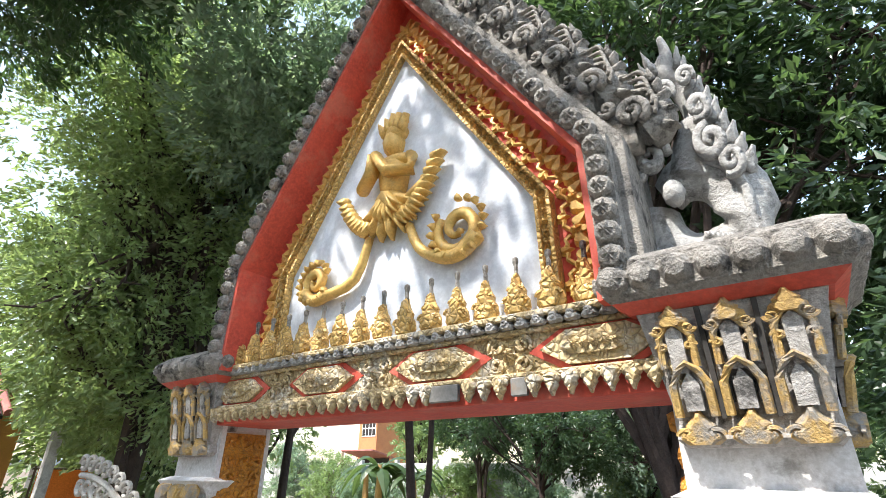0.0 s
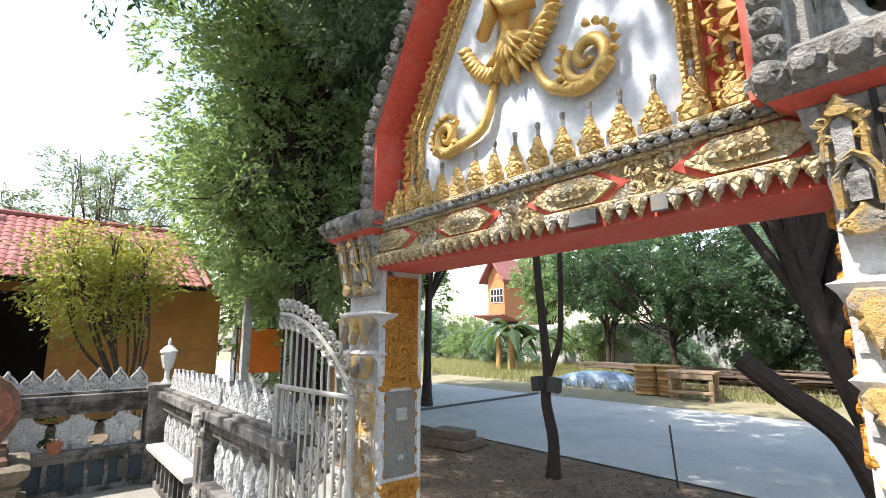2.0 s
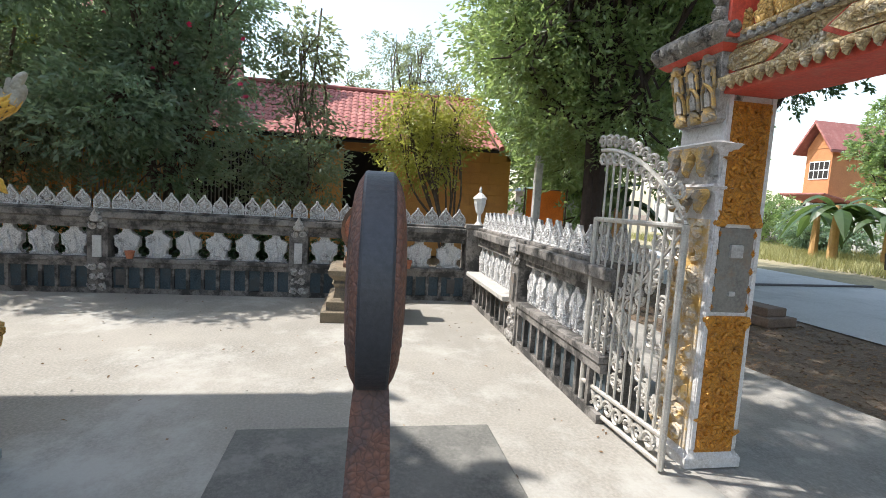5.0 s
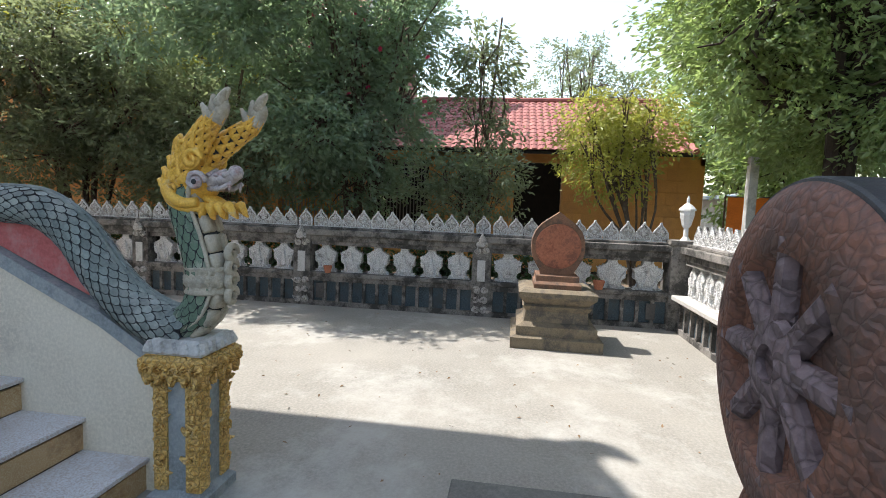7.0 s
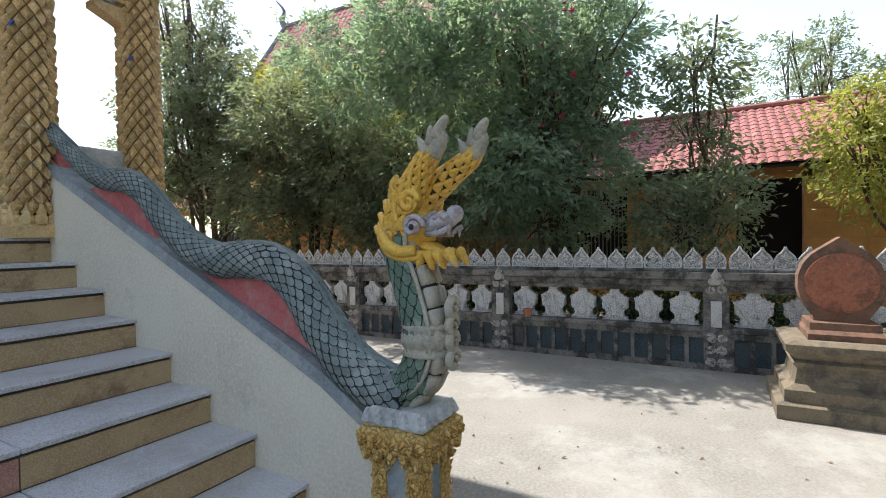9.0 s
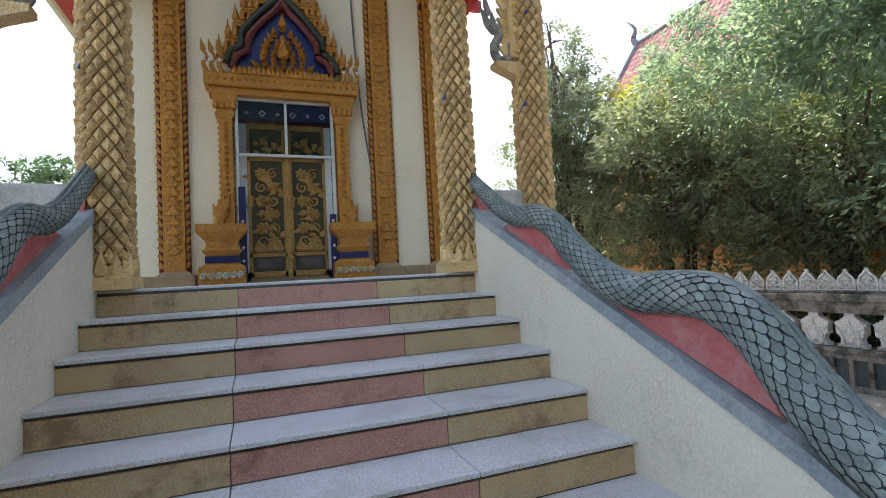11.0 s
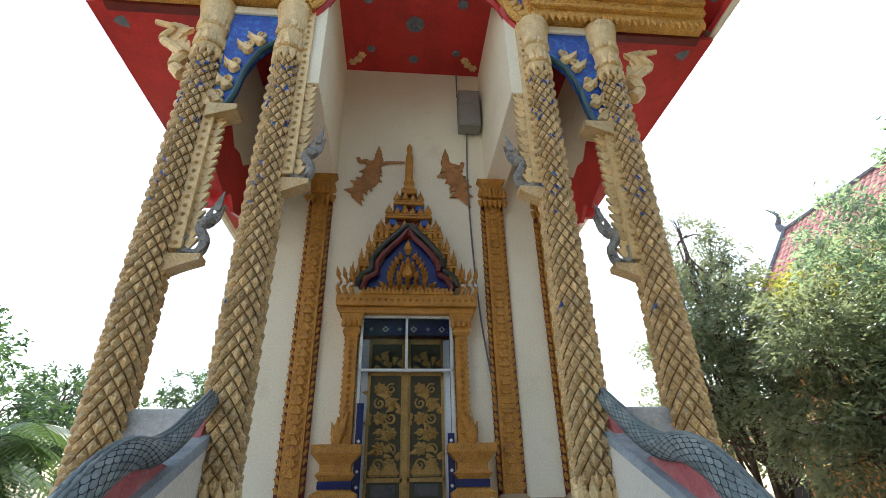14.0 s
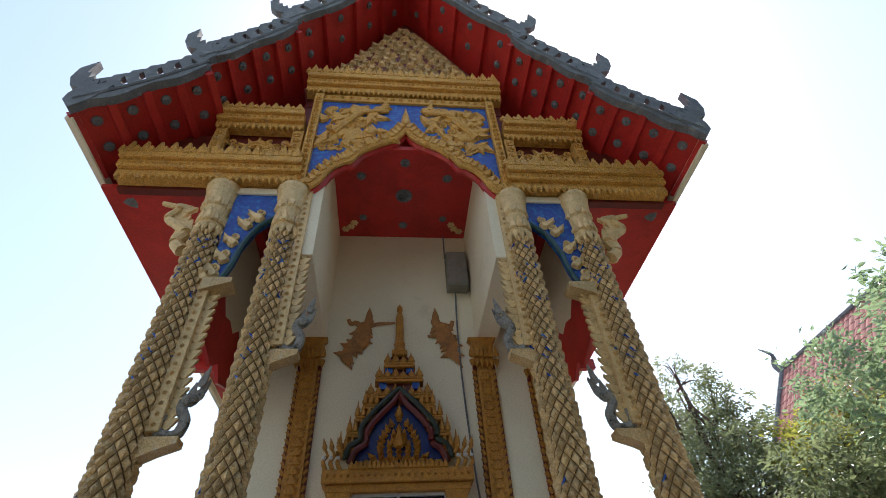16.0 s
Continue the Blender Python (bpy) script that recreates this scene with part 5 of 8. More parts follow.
def naga(side, px):
    """One mesh: scaled body, belly, head and crest. Local x is across, y along the stair, z up."""
    g = M()
    way = [(-3.66, 0.86), (-3.80, 0.885), (-3.98, 0.97), (-4.14, 1.12), (-4.30, 1.32), (-4.50, 1.44), (-4.75, 1.46), (-4.95, 1.46), (-5.2, 1.55), (-5.42, 1.70), (-5.62, 1.87), (-5.85, 1.97), (-6.1, 2.0), (-6.35, 2.10), (-6.6, 2.26), (-6.85, 2.42), (-7.02, 2.52), (-7.1, 2.66), (-7.08, 2.82)]
    line = spline([(0, y, z) for y, z in way], 8)
    N = len(line) - 1

    def rad(t):
        return 0.10 * (1 - t) ** 0.35 * (1 - 0.25 * t) + 0.01 if t < 1 else 0.012

    neck = spline([(0, -3.80, 0.87), (0, -3.68, 0.90), (0, -3.60, 0.98), (0, -3.565, 1.10), (0, -3.58, 1.22), (0, -3.62, 1.36), (0, -3.67, 1.50), (0, -3.67, 1.58), (0, -3.63, 1.62)], 8)

    def nrad(t):
        return 0.084 + 0.012 * math.sin(t * 3.0)

    def scales(line, rad, slot, pitch, around, belly):
        n = len(line) - 1
        g.slot = 1
        g.tube(line, lambda t: rad(t) * 0.96, 14)
        length = sum((line[k + 1] - line[k]).length for k in range(n))
        rows = int(length / pitch)
        g.slot = slot
        acc, k = 0.0, 0
        for r in range(rows):
            s = (r + 0.5) * pitch
            while k < n - 1 and acc + (line[k + 1] - line[k]).length < s:
                acc += (line[k + 1] - line[k]).length
                k += 1
            p = line[k].lerp(line[k + 1], min(1, (s - acc) / max(1e-6, (line[k + 1] - line[k]).length)))
            d = (line[k + 1] - line[k]).normalized()
            a = Vector((1, 0, 0))
            b = d.cross(a).normalized()
            q = rad(s / length)
            for i in range(around):
                w = 2 * math.pi * (i + 0.5 * (r % 2)) / around
                nrm = a * math.cos(w) + b * math.sin(w)
                if belly and nrm.y > 0.62:
                    continue
                tan = d.cross(nrm)
                hw, hl = math.pi * q / around * 1.0, pitch * 1.35
                c0 = p + nrm * q
                out = [c0 + tan * hw * u + d * hl * v + nrm * h * q for u, v, h in ((-0.98, 0.2, 0.02), (-0.96, -0.22, 0.05), (-0.66, -0.62, 0.07), (0, -0.8, 0.08), (0.66, -0.62, 0.07), (0.96, -0.22, 0.05), (0.98, 0.2, 0.02), (0, 0.75, -0.03))]
                mid = c0 + nrm * 0.085 * q
                inner = [tuple(mid.lerp(x, 0.86) + nrm * 0.012 * q) for x in out]
                o = [tuple(x) for x in out] + inner + [tuple(mid + nrm * 0.02 * q)]
                # dark rim drawn in place of the shadow line between overlapping scales
                g.slot = 1
                g.add(o[:16], [(i, (i + 1) % 8, (i + 1) % 8 + 8, i + 8) for i in range(8)])
                g.slot = slot
                g.add(o[8:], [(i, (i + 1) % 8, 8) for i in range(8)])

    scales(line, rad, 0, 0.041, 14, False)
    scales(neck, nrad, 3, 0.043, 13, True)
    # spine ridge with a double cord along the top
    g.slot = 0
    for e in (-0.014, 0.014):
        pts = []
        for k in range(4, N - 6):
            d = (line[k + 1] - line[k]).normalized()
            nrm = Vector((1, 0, 0)).cross(d)
            nrm = nrm if nrm.z > 0 else -nrm
            pts.append(line[k] + nrm * (rad(k / N) * 1.06) + Vector((e, 0, 0)))
        g.tube(pts, 0.012, 5)
    # belly plates on the front of the neck
    g.slot = 2
    n = len(neck) - 1
    for k in range(6, n - 4, 5):
        d = (neck[k + 1] - neck[k]).normalized()
        b = Vector((1, 0, 0)).cross(d)
        b = b if b.y > 0 else -b
        q = nrad(k / n)
        turn = Matrix((Vector((1, 0, 0)), b, d)).transposed().to_4x4()
        for e in (-1, 1):
            g.box(-0.034, 0.034, -0.03, 0.022, -0.044, 0.044, 0.008, Matrix.Translation(neck[k] + b * q * 0.80) @ turn @ T(e * 0.036, 0, 0, 0, 0, -e * 12))
    for e in (-1, 1):
        g.tube([neck[k] + Vector((e * 0.082, nrad(k / n) * 0.62, 0)) for k in range(6, n - 3, 3)], 0.012, 5)
    # collar band
    g.slot = 2
    cm = Matrix.Translation((0, -3.565, 1.13))
    g.lathe([(0.102, -0.07), (0.115, -0.06), (0.106, -0.045), (0.106, 0.045), (0.115, 0.06), (0.102, 0.07)], 18, cm)
    for k in range(16):
        a = 22.5 * k
        g.rosette(0.04, 0.014, cm @ T(0, 0, 0, 0, 0, a) @ T(0, -0.104, 0), 6)
    for k in range(4):
        g.scroll(0.05, 0.02, 1.3, cm @ T(0, 0.118, -0.08 + 0.07 * k, 0, 0, 180))
    # head: skull, snout, jaws, eyes
    H = Matrix.Translation((0, -3.585, 1.605)) @ Matrix.Diagonal((0.95, 0.92, 0.95, 1))
    ball = [(0.02, -1), (0.5, -0.86), (0.87, -0.5), (1, 0), (0.87, 0.5), (0.5, 0.86), (0.02, 1)]
    g.slot = 5
    g.lathe(ball, 14, H @ T(0, -0.05, 0.0, 0, 0, 0, (0.10, 0.13, 0.11)))
    g.lathe(ball, 12, H @ T(0, 0.07, -0.10, -24, 0, 0, (0.06, 0.10, 0.03)))
    g.slot = 4
    g.lathe(ball, 12, H @ T(0, 0.09, 0.015, 14, 0, 0, (0.075, 0.10, 0.042)))
    g.lathe(ball, 10, H @ T(0, 0.175, 0.055, 0, 0, 0, (0.045, 0.04, 0.04)))
    for k in range(3):
        g.tube([(-0.07, 0.06 + 0.045 * k, 0.035), (0, 0.065 + 0.045 * k, 0.065), (0.07, 0.06 + 0.045 * k, 0.035)], 0.012, 6, H)
    for s in (-1, 1):
        g.tube([(s * 0.045, 0.05, -0.03), (s * 0.06, 0.12, -0.03), (s * 0.05, 0.18, 0.0)], 0.014, 6, H)
        for k in range(4):
            g.lathe([(0.011, 0), (0.002, -0.035)], 6, H @ T(s * 0.05, 0.07 + 0.033 * k, -0.012))
        q = H @ T(s * 0.088, 0.02, 0.0, 0, 0, 90 * s)
        g.lathe(ball, 10, q @ T(0, -0.015, 0, 0, 0, 0, (0.034, 0.02, 0.034)))
        g.scroll(0.055, 0.016, 1.1, q @ T(0, -0.02, 0))
        g.slot = 1
        g.lathe(ball, 8, q @ T(0, -0.033, 0, 0, 0, 0, (0.014, 0.01, 0.014)))
        g.slot = 5
        side_q = H @ T(s * 0.085, 0, 0, 0, 0, 90 * s)
        sy = s
        g.tube(spline([(s * 0.06, -0.17, 0.02), (s * 0.10, -0.14, -0.06), (s * 0.105, -0.06, -0.105), (s * 0.09, 0.02, -0.10)], 4), lambda t: 0.034 - 0.008 * t, 8, H)
        g.tube(spline([(s * 0.05, -0.18, -0.02), (s * 0.09, -0.15, -0.09), (s * 0.095, -0.06, -0.135), (s * 0.07, 0.03, -0.13)], 4), 0.018, 7, H)
        for k in range(4):
            g.flame(0.06, 0.09, 0.025, H @ T(s * 0.055, 0.02 + 0.045 * k, -0.10, 0, 0, 90) @ T(0, 0, 0, 0, 178 - 12 * k, 0))
        for k in range(5):
            u = k / 4
            g.flame(0.07, 0.09, 0.025, side_q @ T(sy * (-0.15 + 0.06 * u), 0.01 + 0.004 * k, -0.05 + 0.20 * u, 0, sy * (-44 + 40 * u), 0))
            g.scroll(0.04, 0.018, 1.4, side_q @ T(sy * (-0.12 + 0.06 * u), -0.01, -0.03 + 0.21 * u, 0, 60 * k, 0))
        g.tube([(s * 0.10, -0.015 + 0.05 * math.cos(w * 0.5236), 0.125 + 0.062 * math.sin(w * 0.5236)) for w in range(13)], 0.014, 6, H)
        g.lathe(ball, 10, H @ T(s * 0.088, -0.015, 0.125, 0, 0, 0, (0.02, 0.034, 0.046)))
        g.scroll(0.05, 0.02, 1.3, side_q @ T(sy * 0.0, -0.02, 0.11))
        # tall crest rising forward, one each side, the outer one further ahead
        dy = -0.02 if s > 0 else 0.11
        cr = spline([(s * 0.03, -0.07, 0.02), (s * 0.045, -0.04 + dy * 0.2, 0.12), (s * 0.06, 0.02 + dy * 0.6, 0.21), (s * 0.066, 0.09 + dy, 0.285), (s * 0.068, 0.14 + dy, 0.335)], 5)
        g.slot = 1
        g.tube(cr, lambda t: 0.078 * (1 - 0.6 * t), 10, H)
        g.slot = 5
        rows = 11
        for k in range(rows):
            w = k / rows * (len(cr) - 1.3)
            i = int(w)
            pp, dd = cr[i].lerp(cr[i + 1], w - i), (cr[i + 1] - cr[i]).normalized()
            rr = 0.078 * (1 - 0.6 * k / rows)
            fr = H @ Matrix.Translation(pp) @ dd.to_track_quat("Z", "Y").to_matrix().to_4x4()
            for j in range(8):
                g.flame(rr * 0.92, 0.062, 0.009, fr @ T(0, 0, 0, 0, 0, 45 * (j + 0.5 * (k % 2))) @ T(0, -rr * 0.98, -0.02, -5, 0, 0))
        g.slot = 2
        tip = spline([(s * 0.068, 0.12 + dy, 0.31), (s * 0.07, 0.165 + dy, 0.37), (s * 0.068, 0.16 + dy, 0.41), (s * 0.066, 0.20 + dy, 0.465)], 4)
        g.tube(tip, lambda t: 0.04 * (1 - t) ** 0.6 + 0.008, 8, H)
        for k in range(3):
            g.flame(0.06, 0.09, 0.02, H @ T(s * 0.07, 0.11 + dy + 0.02 * k, 0.31 + 0.03 * k, 0, 0, 90) @ T(0, -0.02, 0, 0, -30 + 30 * k, 0))
        g.slot = 4
    name = "naga_statue"
    ob = new(name, mesh_of(name, g, [SCALE, SCALE_GAP, BELLY, SCALE_GREEN, NAGA_WHITE, GOLD_NAGA], True))
    ob.matrix_basis = Matrix.Translation((XC + px, 0, 0))
    tagged(ob, "grey green scaled naga with gold crested head along the stair", "naga statue", "stair nagas")


for side in (-1, 1):
    naga(side, stair_wall(side))

# ---- temple ----
YF, YWALL = -6.95, -8.62
rng = random.Random(6)


def petals_on_column(g, r0, r1, z0, z1, w, h):
    rows = int((z1 - z0) / (h * 0.5))
    for k in range(rows):
        t = k / rows
        z = z0 + (z1 - z0) * t
        r = r0 + (r1 - r0) * t
        n = int(round(2 * math.pi * r0 / w))
        for i in range(n):
            a = 2 * math.pi * (i + 0.5 * (k % 2)) / n
            ca, sa = math.cos(a), math.sin(a)
            hw, hh = math.pi * r / n * 0.95, h * 0.49

            def P(u, v, o):
                return ((r + o) * ca - u * sa, (r + o) * sa + u * ca, z + v)

            out = [P(-hw, 0, 0.004), P(0, -hh, 0.022), P(hw, 0, 0.004), P(0, hh, 0.0)]
            inn = [P(-hw * 0.62, 0, 0.032), P(0, -hh * 0.62, 0.044), P(hw * 0.62, 0, 0.032), P(0, hh * 0.5, 0.024)]
            g.add(out + inn + [P(0, 0, 0.048)], [(0, 1, 5, 4), (1, 2, 6, 5), (2, 3, 7, 6), (3, 0, 4, 7), (4, 5, 8), (5, 6, 8), (6, 7, 8), (7, 4, 8)])


def make_column():
    c = thing("temple_column", "round gold mosaic column covered in lotus petals", "column", 0, 0, 0, 0, "porch columns")
    part("core", M().lathe([(0.142, 1.8), (0.122, 5.95)], 20), SHAFT, c)
    g = M()
    petals_on_column(g, 0.138, 0.118, 1.85, 5.9, 0.087, 0.125)
    part("lotus_petals", g, GOLD_COL, c, "overlapping gold diamond petals", kind="stuff")
    g = M()
    a = random.Random(3)
    for k in range(60):
        z = 3.0 + 2.9 * a.random() ** 0.6
        w = a.uniform(0, 6.28)
        r = 0.138 - 0.02 * (z - 1.85) / 4.05 + 0.026
        g.box(-0.034, 0.034, -0.006, 0.006, -0.007, 0.007, 0, T(r * math.cos(w), r * math.sin(w), z, 0, 0, math.degrees(w) + 90) @ T(0, 0, 0, 0, a.choice((-48, 48)), 0))
    part("mosaic_chip", g, BLUEGL, c, "blue mirror mosaic chips", kind="stuff")
    g = M()
    g.stack([(0.18, 0.18, 1.62), (0.18, 0.18, 1.70), (0.15, 0.15, 1.73)])
    for k in range(12):
        g.flame(0.095, 0.17, 0.03, T(0, 0, 0, 0, 0, 30 * k) @ T(0, -0.155, 1.71))
    part("base", g, GOLD_PETAL, c)
    g = M()
    g.lathe([(0.13, 5.88), (0.15, 5.92), (0.135, 5.96), (0.14, 6.1), (0.185, 6.50), (0.20, 6.55), (0.20, 6.6)], 20)
    for k in range(12):
        g.flame(0.085, 0.2, 0.025, T(0, 0, 0, 0, 0, 30 * k) @ T(0, -0.143, 5.95, -4, 0, 0))
        g.flame(0.095, 0.3, 0.025, T(0, 0, 0, 0, 0, 30 * (k + 0.5)) @ T(0, -0.15, 6.2, -8, 0, 0))
        g.flame(0.08, 0.16, 0.02, T(0, 0, 0, 0, 0, 30 * k) @ T(0, -0.14, 5.9, 0, 180, 0))
    part("capital", g, GOLD_PETAL, c, "tall gold lotus capital")
    return c


col = make_column()
col.matrix_basis = Matrix.Translation((XC + 1.35, YF, 0))
copy_thing(col, Matrix.Translation((XC - 1.32, YF, 0)))
copy_thing(col, Matrix.Translation((XC + 2.165, YF, 0)))
copy_thing(col, Matrix.Translation((XC - 2.13, YF, 0)))


def hanging_naga(side, x, z0, z1, reach):
    """A beaded strip down a column's inner side, ending in a small naga on a bracket."""
    b = thing("naga_bracket", "pale gold beaded strip ending in a small silvery naga", "bracket", XC + side * x, YF, 0, 0, "column nagas")
    s = -side
    g = M()
    g.box(-0.05, 0.05, -0.06, 0.06, z0 + 0.1, z1, 0.006)
    k = z0 + 0.15
    while k < z1 - 0.05:
        g.flame(0.1, 0.13, 0.03, T(s * 0.05, 0, k, 0, 0, 0) @ T(0, 0, 0, 0, s * 55, 0))
        g.rosette(0.022, 0.02, T(0, -0.06, k))
        g.rosette(0.022, 0.02, T(0, 0.06, k, 0, 0, 180))
        k += 0.09
    part("strip", g, GOLD_PETAL, b, "beaded gold strip")
    g = M()
    g.prism([(-0.06 * s, z0 - 0.12), (s * 0.06, z0 - 0.06), (s * reach, z0 + 0.0), (s * reach, z0 + 0.05), (-0.06 * s, z0 + 0.05)][::s], -0.07, 0.07)
    part("bracket", g, GOLD_COL, b)
    g = M()
    q = T(s * reach * 0.55, 0, z0 + 0.05, 0, 0, 0, (s, 1, 1))
    body = spline([(-0.09, 0, 0.2), (-0.1, 0, 0.08), (-0.02, 0, 0.03), (0.06, 0, 0.05), (0.08, 0, 0.16), (0.03, 0, 0.25), (0.03, 0, 0.32)], 4)
    g.tube(body, 0.045, 8, q)
    g.lathe([(0.01, -0.07), (0.05, -0.04), (0.06, 0.0), (0.04, 0.05), (0.01, 0.07)], 8, q @ T(0.07, 0, 0.33, 0, 80, 0))
    for k in range(4):
        g.flame(0.09, 0.2 - 0.02 * k, 0.03, q @ T(0.1 - 0.045 * k, -0.02, 0.34 - 0.02 * k, 0, 25 - 18 * k, 0))
    g.flame(0.07, 0.2, 0.03, q @ T(0.12, 0, 0.45, 0, 12, 0))
    part("small_naga", g, LICHEN, b, "silvery grey naga figure")


for s in (-1, 1):
    hanging_naga(s, 1.17, 4.30, 6.58, 0.20)
    hanging_naga(s, 1.975, 3.52, 5.15, 0.22)
    # flame bracket outside the outer column
    g = M()
    body = spline([(0, 0, 0.0), (0.1, 0, 0.12), (0.04, 0, 0.26), (0.16, 0, 0.38), (0.3, 0, 0.5), (0.22, 0, 0.66), (0.42, 0, 0.74)], 5)
    g.tube(body, lambda t: 0.075 * (1 - 0.6 * t), 8)
    for k in range(0, len(body) - 1, 3):
        g.flame(0.14, 0.2, 0.04, Matrix.Translation(body[k]) @ T(0, -0.03, 0, 0, 50 - 5 * k, 0))
        g.scroll(0.06, 0.022, 1.4, Matrix.Translation(body[k]) @ T(-0.03, -0.04, 0.02))
    for k, p in enumerate(g.v):
        g.v[k] = (s * p[0], p[1], p[2])
    solid("eave_bracket", g, GOLD_PETAL, "pale gold flame shaped eave bracket beside a capital", "bracket", XC + s * 2.36, YF, 5.6, 0, "eave brackets")
    solid("porch_parapet", M().box(-0.27, 0.27, -0.12, 0.12, 1.62, 2.36, 0.01), PALESTONE, "pale grey cement parapet block between columns", "parapet", XC + s * 1.80, YF - 0.1, 0)

# hall walls
g = M()
g.box(XC - 2.0, XC + 2.0, -24, YWALL, 1.62, 7.6)
solid("wall_front", g, CREAM, "cream plastered temple hall wall", "wall", kind="structure")
g = M()
g.box(XC - 2.03, XC + 2.03, -24.05, YWALL + 0.05, 1.62, 1.74, 0.008)
solid("baseboard", g, BROWNBASE, "brown stained plinth course of the hall", "plinth", kind="structure")
for s in (-1, 1):
    g = M()
    g.box(XC + s * 1.14 - 0.14, XC + s * 1.14 + 0.14, YWALL, YF + 0.03, 5.55, 7.6, 0.006)
    solid("porch_beam_wall", g, CREAM, "cream plastered side beam wall of the porch", "beam", kind="structure")
for s in (-1, 1):
    g = M()
    g.box(XC + s * 2.11 - 0.1, XC + s * 2.11 + 0.1, YWALL, YF - 0.16, 5.3, 6.72, 0.006)
    solid("side_beam_wall", g, CREAM, "cream plastered beam wall behind an outer column", "beam", kind="structure")
    g = M()
    n = 8
    low = [(YF - 0.2 - 1.4 * k / n, 4.62 + 0.16 * math.sin(math.pi * 3 * k / n) ** 2) for k in range(n + 1)]
    up_edge = [(YF - 0.2 - 1.4 * k / n, 5.34 + (0.10 if k % 4 == 2 else -0.06 * (k % 2))) for k in range(n + 1)]
    poly = low + up_edge[::-1]
    m2 = len(poly)
    g.add([(XC + s * 2.0, y, z) for y, z in poly] + [(XC + s * 2.04, y, z) for y, z in poly],
          [tuple(range(m2)), tuple(range(2 * m2 - 1, m2 - 1, -1))] + [(i, (i + 1) % m2, (i + 1) % m2 + m2, i + m2) for i in range(m2)])
    pend = solid("beam_pendant", g, SOFFIT, "pointed red painted pendant board under the side beam", "board", group="beam pendants")
    part("rosette", M().rosette(0.07, 0.03, T(XC + s * 2.0, YF - 0.62, 4.98, 0, 0, 90 * s), 8), ROOFGREY, pend)
g = M()
g.box(XC - 1.0, XC + 1.0, YWALL, YF + 0.02, 7.57, 7.65)
ceil = solid("ceiling", g, SOFFIT, "red painted porch ceiling with gilt rosettes", "ceiling", kind="structure")


def ros(x, y, z, r, parent_label="gilt ceiling rosette"):
    g = M()
    g.rosette(r, r * 0.35, T(0, 0, 0, 90, 0, 0), 10)
    g.lathe([(r * 1.15, 0.0), (r * 1.1, -0.012), (r * 0.95, -0.012)], 16)
    solid("ceiling_rosette", g, ROOFGREY, "dark gilt rosette on the red boards", "rosette", x, y, z, 0, "ceiling rosettes")


for x, y, r in ((0, -7.75, 0.11), (-0.62, -7.4, 0.06), (0.62, -7.4, 0.06), (-0.62, -8.2, 0.05), (0.62, -8.2, 0.05), (0, -8.35, 0.06), (0, -7.15, 0.06)):
    ros(XC + x, y, 7.57, r)
for s in (-1, 1):
    g = M()
    for a, b in ((0, 0.2), (0.12, 0.12), (0.2, 0)):
        g.rosette(0.07, 0.02, T(-s * a * 0.7, -b * 0.7, 0, 90, 0, 0), 6)
    solid("corner_ornament", g, GOLD_COL, "gilt corner ornament on the ceiling", "ornament", XC + s * 0.9, -8.42 + 0.1, 7.565)

# pilasters


def pilaster(x, w, z1):
    p = thing("pilaster", "orange gold carved pilaster with black leaf edging", "pilaster", x, YWALL, 0, 0, "hall pilasters")
    part("shaft", M().box(-w / 2, w / 2, 0.0, 0.07, 1.74, z1 - 0.35, 0.006), GOLD_ORANGE, p)
    g = M()
    z = 1.95
    while z < z1 - 0.5:
        g.flame(w * 0.7, 0.11, 0.015, T(0, 0.07, z, 0, 0, 180))
        g.rosette(0.028, 0.014, T(-w * 0.24, 0.07, z + 0.05, 0, 0, 180), 5)
        g.rosette(0.028, 0.014, T(w * 0.24, 0.07, z + 0.05, 0, 0, 180), 5)
        z += 0.1
    part("leaf_relief", g, GOLD_ORANGE, p)
    g, g2 = M(), M()
    z = 1.85
    while z < z1 - 0.42:
        for s in (-1, 1):
            g.box(-0.012, 0.022, 0.0, 0.05, -0.035, 0.03, 0, T(s * (w / 2 + 0.025), 0, z, 0, s * 28, 0))
        z += 0.085
    for s in (-1, 1):
        g2.box(s * (w / 2 + 0.025) - 0.022, s * (w / 2 + 0.025) + 0.022, 0, 0.022, 1.74, z1 - 0.35)
    part("edge_leaf", g, GOLD_ORANGE, p, kind="stuff")
    part("edge_ground", g2, MAROON, p, "dark edging behind small leaves")
    part("niche", M().box(-0.045, 0.045, 0.055, 0.078, 2.17, 2.25), TERRACOTTA, p)
    g = M()
    g.stack([(w / 2 + 0.02, 0.09, z1 - 0.36), (w / 2 + 0.05, 0.11, z1 - 0.33), (w / 2 + 0.02, 0.09, z1 - 0.3), (w / 2 + 0.05, 0.12, z1 - 0.05), (w / 2 + 0.09, 0.14, z1)], T(0, 0, 0))
    for k in range(6):
        g.flame(0.075, 0.17, 0.02, T(-0.16 + 0.064 * k, 0.12, z1 - 0.29, 0, 0, 180))
        g.flame(0.075, 0.12, 0.02, T(-0.16 + 0.064 * k, 0.11, z1 - 0.32, 0, 180, 180))
    part("capital", g, GOLD_ORANGE, p, "red gold lotus capital")
    part("base", M().stack([(w / 2 + 0.09, 0.13, 1.62), (w / 2 + 0.08, 0.12, 1.72), (w / 2 + 0.02, 0.09, 1.78)]), BROWNBASE, p)


